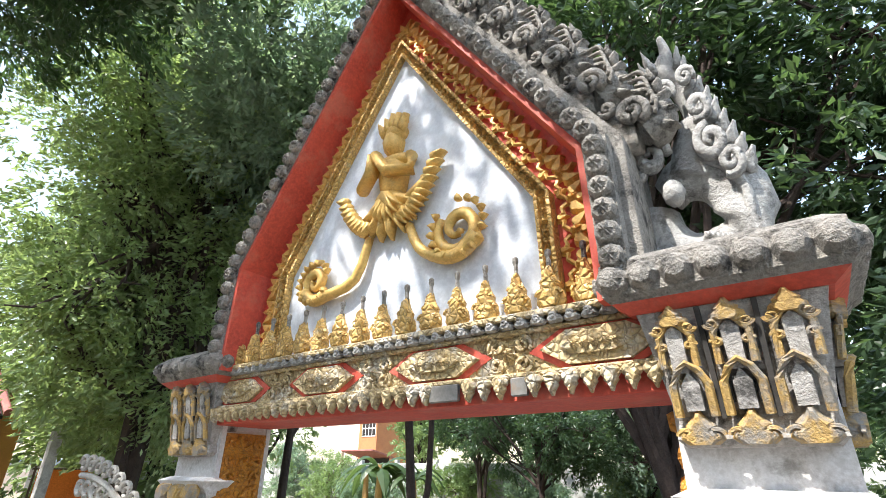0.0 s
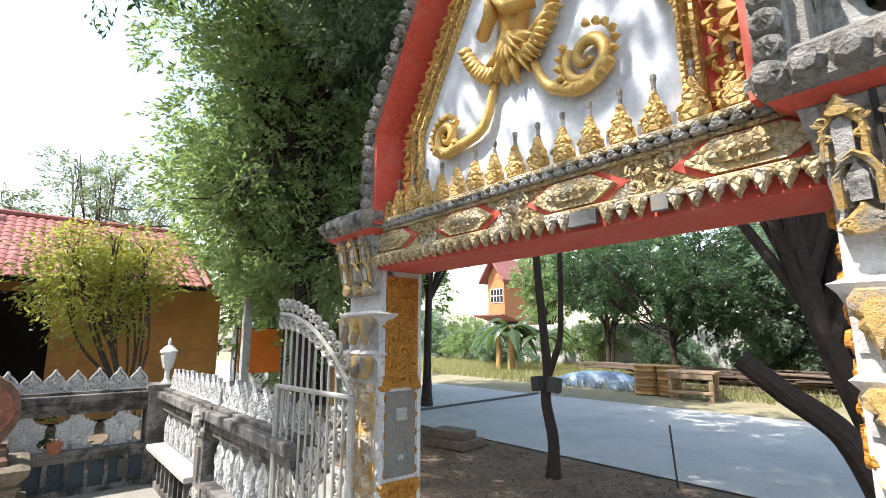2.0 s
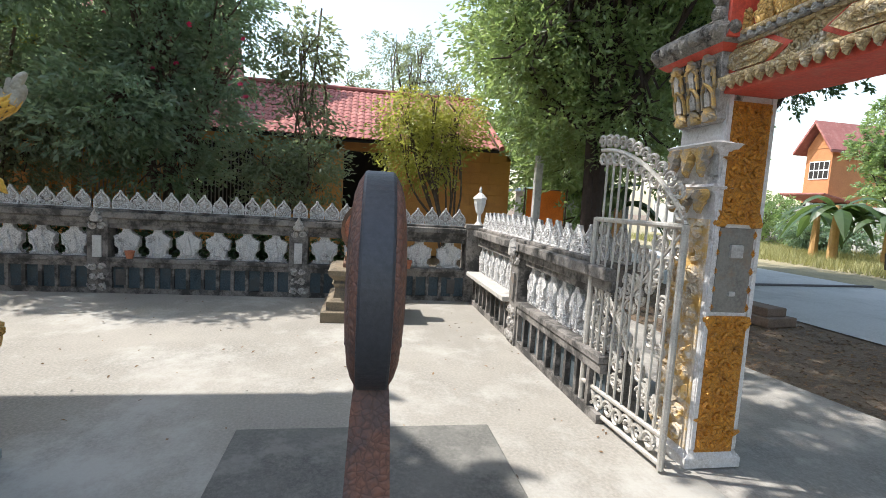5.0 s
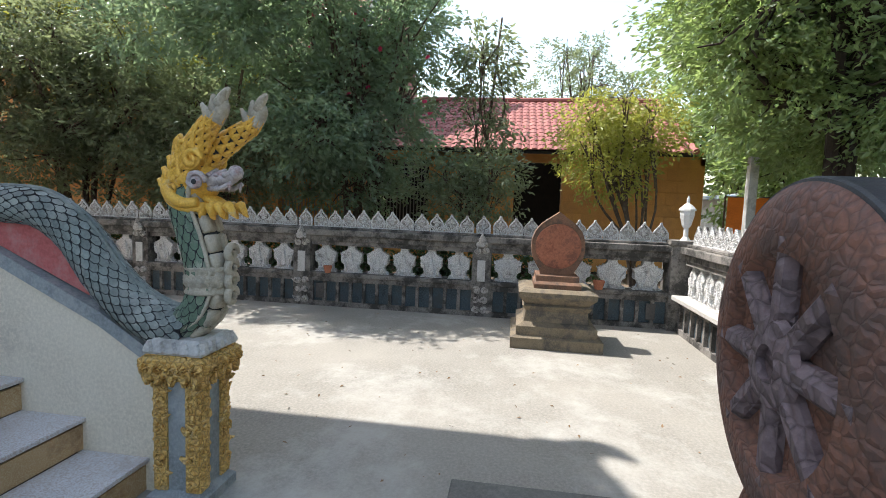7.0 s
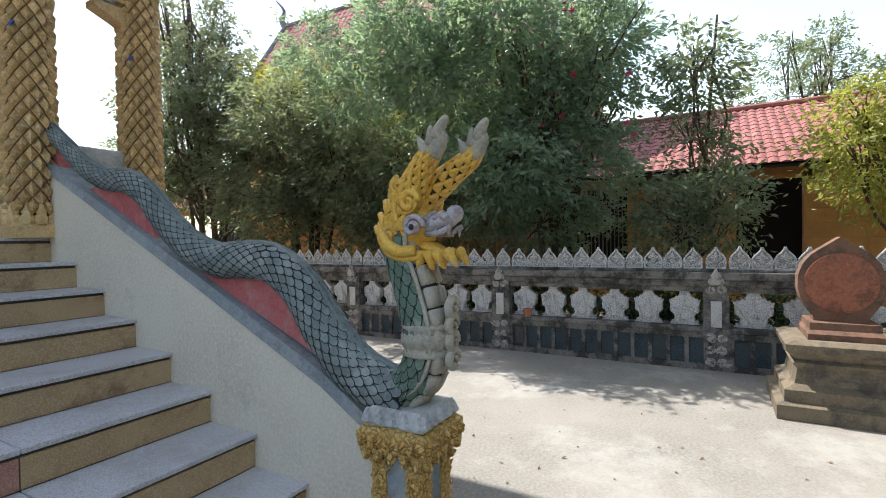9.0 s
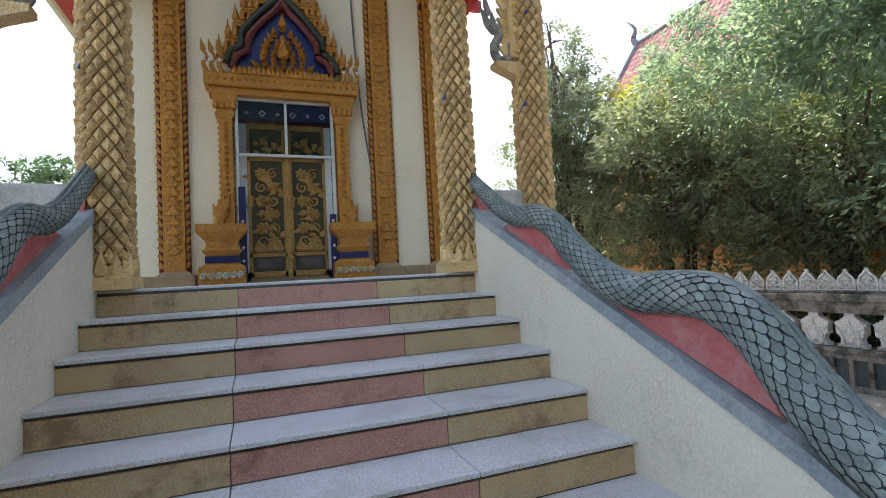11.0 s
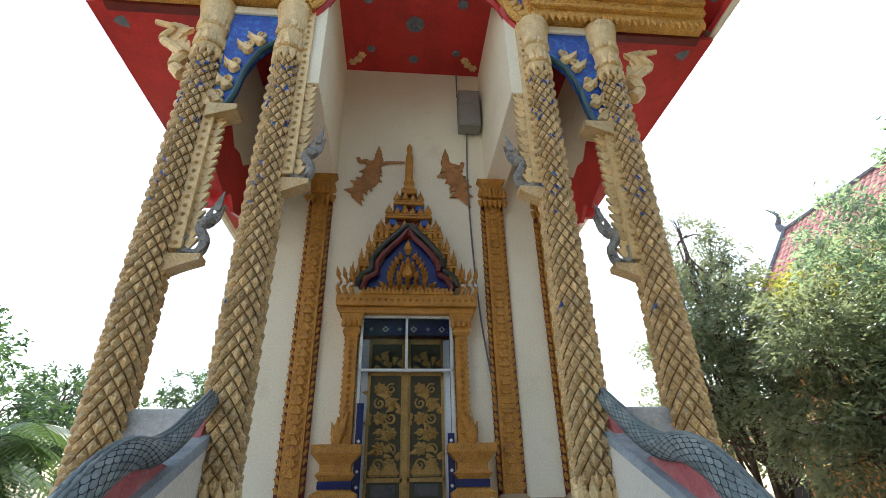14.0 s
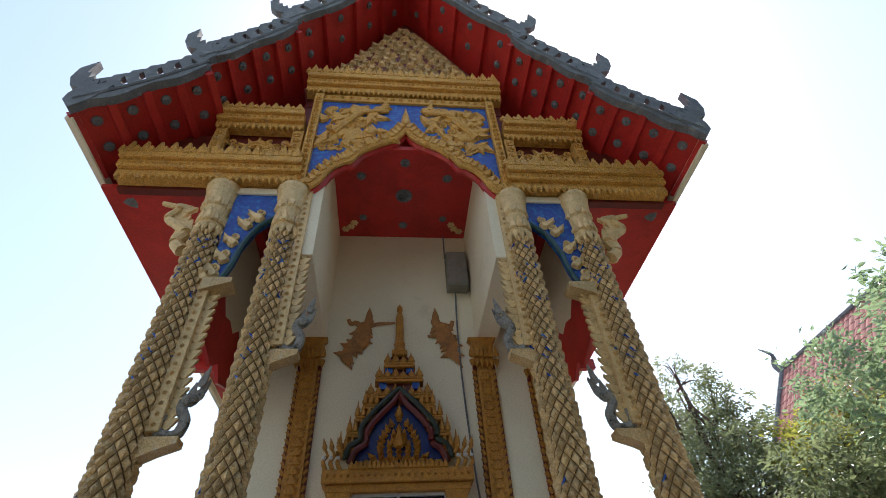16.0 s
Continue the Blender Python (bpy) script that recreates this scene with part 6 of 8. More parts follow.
for s in (-1, 1):
    pilaster(XC + 0.05 + s * 1.11, 0.2, 5.55)
    pilaster(XC + 0.05 + s * 1.80, 0.18, 5.4)

# ---- door ----
XD = XC + 0.037
door = thing("door_1", "closed double temple door with gilded flowers on dark lacquer", "door", XD, YWALL, 0, 0, "", "structure")
part("lining", M().box(-0.5, 0.5, 0.0, 0.03, 1.62, 3.62), MAROON, door)
for s in (-1, 1):
    lf = part("door_leaf", M().box(s * 0.215 - 0.195, s * 0.215 + 0.195, 0.03, 0.06, 1.68, 3.36, 0.004), DOORGREEN, door, "brown lacquered door leaf with gold scrolls")
    g = M()
    for a, b, c3, d3 in ((-0.195, -0.165, 1.68, 3.36), (0.165, 0.195, 1.68, 3.36), (-0.195, 0.195, 1.68, 1.74), (-0.195, 0.195, 3.30, 3.36), (-0.195, 0.195, 1.9, 1.94), (-0.195, 0.195, 2.95, 2.99)):
        g.box(s * 0.215 + a, s * 0.215 + b, 0.055, 0.072, c3, d3, 0.003)
    part("stile", g, GOLD_DOOR, lf)
    g = M()
    a = random.Random(8)
    for k in range(6):
        z = 2.06 + 0.15 * k
        x = s * 0.215 + (0.06 if k % 2 else -0.06)
        g.rosette(0.075, 0.025, T(x, 0.06, z, 0, 0, 180), 7)
        g.scroll(0.06, 0.013, 1.3, T(x - 0.12 * (1 if k % 2 else -1), 0.062, z, 0, 60 * k, 180))
        for j in range(5):
            g.flame(0.055, 0.09, 0.012, T(x + a.uniform(-0.11, 0.11), 0.062, z + a.uniform(-0.07, 0.07), 0, a.uniform(0, 360), 180))
    g.box(s * 0.215 - 0.14, s * 0.215 + 0.14, 0.058, 0.068, 1.95, 2.02, 0.003)
    for k in range(8):
        g.flame(0.07, 0.13, 0.015, T(s * 0.215 - 0.13 + 0.037 * k, 0.062, 1.96, 0, a.uniform(-20, 20), 180))
        g.flame(0.07, 0.1, 0.012, T(s * 0.215 - 0.13 + 0.037 * k, 0.062, 3.06 + 0.1 * (k % 2), 0, a.uniform(0, 360), 180))
    part("gilded_flowers", g, GOLD_DOOR, lf, "gilded flower and leaf carving")
    part("dark_panel", M().box(s * 0.215 - 0.12, s * 0.215 + 0.12, 0.058, 0.066, 1.77, 1.88, 0.003), NOSING, lf)
for s in (-1, 1):
    part("reveal", M().box(s * 0.448 - 0.036, s * 0.448 + 0.036, 0.03, 0.05, 1.64, 3.36, 0.003), WALLWHITE, door)
part("door_post", M().box(-0.024, 0.024, 0.04, 0.095, 1.66, 3.36, 0.006), GOLD_DOOR, door, "gold post where the leaves meet")
g = M()
for a, b, c3, d3 in ((-0.515, -0.485, 1.62, 3.62), (0.485, 0.515, 1.62, 3.62), (-0.515, 0.515, 3.59, 3.62), (-0.515, 0.515, 2.985, 3.015), (-0.014, 0.014, 3.0, 3.62)):
    g.box(a, b, 0.09, 0.13, c3, d3, 0.003)
part("screen_frame", g, ALU, door, "white aluminium frame")
for s in (-1, 1):
    pn = part("pane", M().box(s * 0.25 - 0.235, s * 0.25 + 0.235, 0.107, 0.112, 3.015, 3.59), GLASS, door)
    pn.visible_shadow = False
g = M()
g.box(-0.485, 0.485, 0.075, 0.085, 3.40, 3.59)
part("valance", g, NAVY, door, "navy cloth valance with white diamonds")
g = M()
for k in range(6):
    x = -0.40 + 0.16 * k
    q = T(x, 0.086, 3.47, 0, 45, 0)
    w = 0.028 if k % 2 == 0 else 0.016
    for a, b, c3, d3 in ((-w, w, -w, -w * 0.5), (-w, w, w * 0.5, w), (-w, -w * 0.5, -w, w), (w * 0.5, w, -w, w)):
        g.box(a, b, 0, 0.004, c3, d3, 0, q)
part("diamond", g, WHITEPAINT, door)
for s, top in ((1, 2.65), (-1, 2.35)):
    g = M()
    g.box(s * 0.47 - 0.035, s * 0.47 + 0.035, 0.132, 0.142, 1.62, top)
    st = part("blue_strip", g, NAVY, door, "navy strip with white diamonds beside the screen")
    g = M()
    for k in range(5):
        g.box(-0.014, 0.014, 0.142, 0.145, -0.014, 0.014, 0, T(s * 0.47, 0, 1.72 + 0.14 * k, 0, 45, 0))
    part("diamond", g, WHITEPAINT, st)
# gilt surround
sur = thing("door_surround", "orange gold carved door surround with tiered spire", "door surround", XD, YWALL, 0)
for s in (-1, 1):
    x = s * 0.61
    g = M()
    g.stack([(0.065, 0.07, 2.25), (0.065, 0.07, 3.4)], T(x, 0.07, 0))
    z = 2.35
    while z < 3.36:
        g.rosette(0.03, 0.02, T(x, 0.14, z, 0, 0, 180), 6)
        for e in (-1, 1):
            g.flame(0.06, 0.07, 0.02, T(x + e * 0.065, 0.11, z, 0, e * 40, 180))
        z += 0.065
    g.stack([(0.07, 0.08, 3.38), (0.10, 0.10, 3.42), (0.08, 0.09, 3.46), (0.13, 0.13, 3.62)], T(x, 0.07, 0))
    for k in range(4):
        g.flame(0.06, 0.12, 0.02, T(x - 0.09 + 0.06 * k, 0.17, 3.47, 0, 0, 180))
    for k in range(4):
        g.flame(0.12, 0.24, 0.03, T(x + s * 0.06, 0.14, 2.24 + 0.04 * k, 0, -s * 20 + s * 14 * k, 180))
    part("post", g, GOLD_ORANGE, sur, "carved gold door post")
    p = part("pedestal", M().stack([(0.22, 0.16, 1.62), (0.22, 0.16, 1.80), (0.15, 0.12, 1.84), (0.15, 0.12, 1.92), (0.19, 0.15, 1.97), (0.15, 0.12, 2.0), (0.15, 0.12, 2.06), (0.24, 0.17, 2.16), (0.24, 0.17, 2.24)], T(x + s * 0.06, 0.13, 0)), GOLD_ORANGE, sur, "stepped gold pedestal")
    g = M()
    for k in range(6):
        g.scroll(0.035, 0.014, 1.3, T(x + s * 0.06 - 0.17 + 0.068 * k, 0.30, 1.71, 0, 0, 180))
        g.flame(0.06, 0.06, 0.02, T(x + s * 0.06 - 0.17 + 0.068 * k, 0.29, 1.75, 0, 180, 180))
    part("pedestal_scrolls", g, GOLD_PALE, p)
    part("pedestal_neck", M().box(x + s * 0.06 - 0.16, x + s * 0.06 + 0.16, 0.0, 0.262, 1.845, 1.915), NAVY, p)
g = M()
g.box(-0.76, 0.76, 0.0, 0.2, 3.62, 3.70, 0.008)
g.box(-0.80, 0.80, 0.0, 0.24, 3.70, 3.84, 0.01)
for k in range(22):
    g.flame(0.07, 0.09, 0.02, T(-0.5 + 1.0 * k / 21, 0.24, 3.83, 0, 0, 180))
    g.rosette(0.022, 0.015, T(-0.74 + 1.48 * k / 21, 0.24, 3.77, 0, 0, 180), 6)
part("entablature", g, GOLD_ORANGE, sur, "gold beam over the door")
tri = [(-0.53, 3.85), (0.53, 3.85), (0.48, 4.02), (0.34, 4.22), (0.2, 4.5), (0.0, 4.72), (-0.2, 4.5), (-0.34, 4.22), (-0.48, 4.02)]
part("blue_field", M().prism(tri, 0.06, 0.12), DEEPBLUE, sur, "deep blue mosaic field")
arch = [(0.53, 3.92), (0.47, 4.06), (0.37, 4.13), (0.36, 4.27), (0.22, 4.46), (0.07, 4.62), (0.0, 4.74)]
for nm, o, mt, rr, yy in (("arch_moulding", 0.0, MAROON, 0.038, 0.17), ("arch_edge", 0.06, GREENBLACK, 0.034, 0.19)):
    for s in (-1, 1):
        pts = spline([(s * (x + o * (1 if z < 4.7 else 0)), yy, z + o * 0.7) for x, z in arch], 4)
        part(nm, M().tube(pts, rr, 8), mt, sur, "dark maroon pointed arch moulding" if not o else "dark green outer arch edge")
# floral tree: a pointed leaf of flowers over a spreading foot
g = M()
for r in range(9):
    z = 3.92 + 0.062 * r
    w = 0.20 * math.sin(math.pi * (0.32 + 0.62 * r / 8)) if r > 1 else 0.40 - 0.12 * r
    n = max(1, int(w / 0.038))
    for k in range(n):
        x = 0.0 if n == 1 else -w + 2 * w * k / (n - 1)
        g.rosette(0.042, 0.03, T(x, 0.13 + 0.02 * (1 - abs(x) / 0.5), z, 0, 0, 180), 6)
        g.flame(0.06, 0.09, 0.02, T(x, 0.125, z, 0, -x * 160, 180))
g.flame(0.10, 0.16, 0.03, T(0, 0.14, 4.44, 0, 0, 180))
g.flame(0.13, 0.22, 0.035, T(0, 0.16, 4.08, 0, 0, 180))
for k in range(9):
    for s in (-1, 1):
        g.scroll(0.03, 0.012, 1.3, T(s * (0.10 + 0.04 * k), 0.14, 3.90 + 0.05 * (1 - k / 8) ** 2 + 0.012 * (k % 3), 0, 30 * k, 180))
part("floral_relief", g, GOLD_ORANGE, sur, "gilded floral relief")


def flame_shelf(name, x0, x1, z, n, h):
    """A short moulded shelf carrying a row of pointed leaves."""
    g = M()
    g.box(x0, x1, 0.02, 0.19, z, z + 0.035, 0.006)
    g.box(x0 + 0.012, x1 - 0.012, 0.02, 0.20, z + 0.035, z + 0.06, 0.006)
    for k in range(n):
        x = x0 + (k + 0.5) * (x1 - x0) / n
        tall = h * (1.15 if k in (0, n - 1) or k == n // 2 else 0.85)
        g.flame((x1 - x0) / n * 1.05, tall, 0.03, T(x, 0.17, z + 0.055, 0, 0, 180))
        g.lathe([(0.012, tall * 0.8), (0.004, tall * 1.2)], 5, T(x, 0.16, z + 0.055))
    part(name, g, GOLD_ORANGE, sur)


for s in (-1, 1):
    for x, z in ((0.58, 4.02), (0.49, 4.20), (0.41, 4.38), (0.33, 4.53)):
        flame_shelf("flame_shelf", s * x - 0.10, s * x + 0.10, z, 3, 0.15)
    # little white and gold nagas at the ends of the beam
    g = M()
    for k in range(3):
        x = s * (0.62 + 0.075 * k)
        g.tube(spline([(x, 0.22, 3.84), (x + s * 0.03, 0.23, 3.92), (x - s * 0.01, 0.23, 3.99), (x + s * 0.03, 0.24, 4.05)], 3), lambda t: 0.026 * (1 - 0.4 * t), 6)
        g.flame(0.055, 0.14, 0.02, T(x + s * 0.02, 0.24, 4.04, 0, -s * 12, 180))
        g.slot = 1
        g.rosette(0.024, 0.02, T(x + s * 0.02, 0.26, 3.95, 0, 0, 180), 5)
        g.slot = 0
    part("end_nagas", g, [GOLD_ORANGE, WHITEPAINT], sur, "three small gold nagas with white necks")
for z, w, n in ((4.66, 0.39, 8), (4.88, 0.295, 6), (5.08, 0.195, 4)):
    flame_shelf("spire_tier", -w, w, z, n, 0.12)
part("spire_core", M().stack([(0.28, 0.06, 4.6), (0.20, 0.05, 5.0), (0.09, 0.04, 5.3)], T(0, 0.07, 0)), MAROON, sur)
for z, w in ((4.80, 0.2), (5.01, 0.13)):
    for s in (-1, 1):
        part("blue_window", M().box(s * w - 0.045, s * w + 0.045, 0.10, 0.155, z - 0.005, z + 0.085, 0.004), BLUEGL, sur, "bright blue mosaic infill")
g = M()
g.box(-0.10, 0.10, 0.03, 0.17, 5.26, 5.34, 0.01)
g.lathe([(0.10, 5.32), (0.085, 5.37), (0.06, 5.41), (0.075, 5.46), (0.055, 5.52), (0.05, 5.9), (0.028, 5.98), (0.04, 6.02), (0.034, 6.07), (0.006, 6.12)], 10, T(0, 0.09, 0))
part("tiered_spire", g, GOLD_ORANGE, sur, "slender gold spire")


def flying_figure(name, spine, arm, wing, at):
    """A flat painted figure in low relief, built of swelling bands and leaf shapes."""
    g = M()
    flat = T(0, 0.012, 0, 0, 0, 0, (1, 0.22, 1))
    body = spline(spine, 5)
    g.tube(body, lambda t: 0.05 + 0.075 * math.sin(math.pi * min(1.0, t * 1.05)), 9, flat)
    g.tube(spline(arm, 4), lambda t: 0.042 * (1 - 0.55 * t), 7, flat)
    g.tube(spline(wing, 4), lambda t: 0.045 * (1 - 0.4 * t), 7, flat)
    for k in range(2, len(body) - 2, 3):
        d = body[k + 1] - body[k]
        w = math.degrees(math.atan2(d.x, d.z))
        for e in (-1, 1):
            g.flame(0.12, 0.17, 0.014, T(body[k].x, 0.012, body[k].z, 0, 180 - w + e * 70, 180))
    top = body[-1]
    g.lathe([(0.01, -0.08), (0.06, -0.05), (0.07, 0), (0.05, 0.06), (0.01, 0.09)], 10, flat @ T(top.x, 0, top.z))
    g.flame(0.10, 0.20, 0.014, T(top.x, 0.012, top.z + 0.04, 0, 0, 180))
    foot = body[0]
    g.flame(0.12, 0.24, 0.014, T(foot.x, 0.012, foot.z + 0.05, 0, 150, 180))
    solid(name, g, FIGURE, "flaked orange flying figure painted in low relief on the wall", "relief", at, YWALL + 0.006, 0, group="wall figures")


flying_figure("wall_relief", [(0.72, 0, 5.30), (0.62, 0, 5.46), (0.52, 0, 5.56), (0.50, 0, 5.74), (0.42, 0, 5.88)],
              [(0.42, 0, 5.80), (0.30, 0, 5.84), (0.06, 0, 5.86)], [(0.50, 0, 5.72), (0.58, 0, 5.86), (0.66, 0, 5.84), (0.70, 0, 5.92)], XD)
flying_figure("wall_relief", [(-0.70, 0, 5.32), (-0.68, 0, 5.50), (-0.62, 0, 5.62), (-0.56, 0, 5.76), (-0.50, 0, 5.88)],
              [(-0.58, 0, 5.72), (-0.46, 0, 5.66), (-0.38, 0, 5.64)], [(-0.60, 0, 5.70), (-0.70, 0, 5.78), (-0.74, 0, 5.90)], XD)
g = M()
g.box(-0.15, 0.15, 0.0, 0.22, 6.4, 7.06, 0.012)
spk = thing("loudspeaker", "dark column loudspeaker fixed high on the wall", "loudspeaker", -2.75, YWALL, 0)
part("cabinet", g, SPEAKER, spk)
part("grille", M().box(-0.13, 0.13, 0.22, 0.228, 6.43, 7.03, 0.004), STEELGREY, spk)
pts = spline([(-2.72, YWALL + 0.05, 6.4), (-2.70, YWALL + 0.03, 5.6), (-2.72, YWALL + 0.03, 4.6), (-2.78, YWALL + 0.03, 3.6), (-2.9, YWALL + 0.03, 2.6), (-2.95, YWALL + 0.03, 1.75)], 5)
solid("cable", M().tube(pts, 0.011, 6), CABLE, "grey cable hanging down the hall wall", "cable")
solid("cable", M().tube([(-2.6, YWALL + 0.05, 7.06), (-2.6, YWALL + 0.05, 7.55)], 0.011, 6), CABLE, "grey cable hanging down the hall wall", "cable")

# ---- front gable ----
gable = thing("temple_gable", "gold and blue carved temple gable front", "gable", XC, YF, 0)


def cornice(z0, z1, a, b, crest, name, label):
    """A gold cornice between offsets a and b, both sides, with drip leaves and a crest."""
    for s in ((1, -1) if a > 0 else (1,)):
        x0, x1 = (min(s * a, s * b), max(s * a, s * b))
        g = M()
        h = z1 - z0
        g.box(x0, x1, 0.0, 0.16, z0 + 0.06, z0 + h * 0.45, 0.008)
        g.box(x0, x1, 0.0, 0.22, z0 + h * 0.45, z0 + h * 0.75, 0.01)
        g.box(x0, x1, 0.0, 0.27, z0 + h * 0.75, z1, 0.01)
        n = int((x1 - x0) / 0.075)
        for k in range(n):
            x = x0 + (k + 0.5) * (x1 - x0) / n
            g.rosette(0.028, 0.02, T(x, 0.22, z0 + h * 0.6, 0, 0, 180), 6)
            g.flame(0.07, 0.11, 0.02, T(x, 0.16, z0 + 0.1, 0, 180, 180))
        cc = part(name, g, GOLD_TEMPLE, gable, label)
        g = M()
        n = int((x1 - x0) / 0.16)
        for k in range(n):
            x = x0 + (k + 0.5) * (x1 - x0) / n
            g.flame(0.15, crest, 0.03, T(x, 0.24, z1 - 0.01, 0, 0, 180), 0.0)
            g.flame(0.1, crest * 0.55, 0.03, T(x + 0.08, 0.25, z1 - 0.01, 0, 0, 180))
        part("crest_leaves", g, GOLD_TEMPLE, cc)


cornice(6.58, 6.98, 1.28, 3.39, 0.24, "lower_cornice", "gold lower cornice with leaf cresting")
cornice(7.72, 8.08, 1.40, 2.55, 0.18, "middle_cornice", "gold middle cornice with leaf cresting")
cornice(8.78, 9.22, -1.5, 1.5, 0.28, "upper_cornice", "gold upper cornice with leaf cresting")
for x, hw, z0, z1 in ((0, 1.5, 8.62, 9.3), (-2.35, 1.05, 6.6, 7.748), (2.35, 1.05, 6.6, 7.748), (-1.95, 0.65, 7.75, 8.6), (1.95, 0.65, 7.75, 8.6)):
    part("gable_backing", M().box(x - hw, x + hw, -0.1, -0.002, z0, z1), MAROON, gable, "dark red gable board")
g = M()
for s in (-1, 1):
    for x in (1.45, 2.45):
        g.box(s * x - 0.07, s * x + 0.07, 0.0, 0.14, 7.0, 7.75, 0.006)
        relief(g, 0.13, 0.7, rng, 0.12, 0.02, T(s * x, 0.14, 7.02, 0, 0, 180))
    g.scroll(0.26, 0.05, 1.2, T(s * 1.95, 0.05, 7.35, 0, 90, 180))
    for k in range(12):
        g.flame(0.1, 0.24, 0.03, T(s * 1.95, 0.05, 7.36, 0, 30 * k, 180) @ T(0, 0, 0.08))
    for e in (-1, 1):
        for k in range(4):
            g.scroll(0.07, 0.02, 1.3, T(s * 1.95 + e * (0.2 + 0.05 * k), 0.05, 7.2 + 0.12 * k, 0, 70 * k, 180, (e, 1, 1)))
part("wheel_panel", g, GOLD_TEMPLE, gable, "pierced gold wheel and scroll panels")
# centre bay: blue panel cut to a pointed arch
half = [(1.18, 6.60), (1.08, 6.72), (0.98, 6.95), (0.82, 7.12), (0.72, 7.16), (0.62, 7.35), (0.42, 7.52), (0.2, 7.66), (0.08, 7.80), (0.0, 7.98)]
for s in (-1, 1):
    poly = [(s * x, z) for x, z in half] + [(0.0, 8.72), (s * 1.22, 8.72), (s * 1.22, 6.60)]
    pn = part("blue_arch_panel", M().prism(poly[::s], 0.05, 0.10), BLUEGL, gable, "blue mirror mosaic panel cut to an arch")
    g = M()
    g.tube(spline([(s * x, 0.1, z) for x, z in half], 3), 0.045, 8)
    for k, (x, z) in enumerate(half[:-1]):
        x2, z2 = half[k + 1]
        for t in (0.25, 0.75):
            g.flame(0.13, 0.17, 0.04, T(s * (x + (x2 - x) * t), 0.12, z + (z2 - z) * t, 0, -s * 40, 180))
            g.scroll(0.045, 0.018, 1.3, T(s * (x + (x2 - x) * t) + s * 0.09, 0.11, z + (z2 - z) * t + 0.09, 0, 60 * k, 180))
    g.box(min(s * 1.22, s * 1.34), max(s * 1.22, s * 1.34), 0.03, 0.17, 6.6, 8.75, 0.008)
    g.box(min(0, s * 1.3), max(0, s * 1.3), 0.04, 0.14, 8.62, 8.76, 0.006)
    z = 6.7
    while z < 8.6:
        g.rosette(0.045, 0.03, T(s * 1.28, 0.17, z, 0, 0, 180), 7)
        z += 0.11
    for k in range(10):
        g.rosette(0.04, 0.025, T(s * (0.07 + 0.125 * k), 0.14, 8.69, 0, 0, 180), 7)
    for k in range(58):
        x, z = rng.uniform(0.25, 1.14), rng.uniform(7.5, 8.52)
        g.flame(0.15, 0.22, 0.04, T(s * x, 0.1, z, 0, rng.uniform(0, 360), 180))
        g.scroll(0.06, 0.022, 1.4, T(s * rng.uniform(0.5, 1.1), 0.1, rng.uniform(7.4, 8.5), 0, rng.uniform(0, 360), 180))
    g.tube(spline([(s * 1.0, 0.12, 7.75), (s * 0.8, 0.14, 8.05), (s * 0.6, 0.14, 8.3), (s * 0.25, 0.12, 8.38)], 4), lambda t: 0.07 - 0.04 * t, 8)
    for k in range(5):
        g.flame(0.16, 0.3, 0.04, T(s * 0.85, 0.1, 7.7, 0, s * (-60 + 30 * k), 180))
    part("gilded_carving", g, GOLD_TEMPLE, pn, "gilded scroll and figure carving")
    part("arch_red_edge", M().tube(spline([(s * x * 0.985, 0.02, z - 0.03) for x, z in half], 3), 0.05, 6), SOFFIT, pn)
g = M()
g.flame(0.14, 0.5, 0.04, T(0, 0.13, 7.98, 0, 0, 180))
part("arch_finial", g, GOLD_TEMPLE, gable)
g = M()
g.prism([(-1.45, 9.25), (1.45, 9.25), (0, 11.9)], -0.1, 0.02)
part("gable_field", g, MAROON, gable)
g = M()
for r in range(13):
    z = 9.32 + 0.18 * r
    w = 1.42 * (11.85 - z) / 2.65
    n = max(1, int(w / 0.11))
    for k in range(n):
        x = (k - (n - 1) / 2) * 2 * w / max(1, n)
        g.rosette(0.10, 0.06, T(x, 0.02, z + 0.05, 0, 0, 180), 6)
        g.flame(0.14, 0.17, 0.05, T(x + 0.06, 0.02, z, 0, 30 if k % 2 else -30, 180))
part("gable_scale", g, GOLD_COL, gable, "pinkish gold leaf scales", kind="stuff")
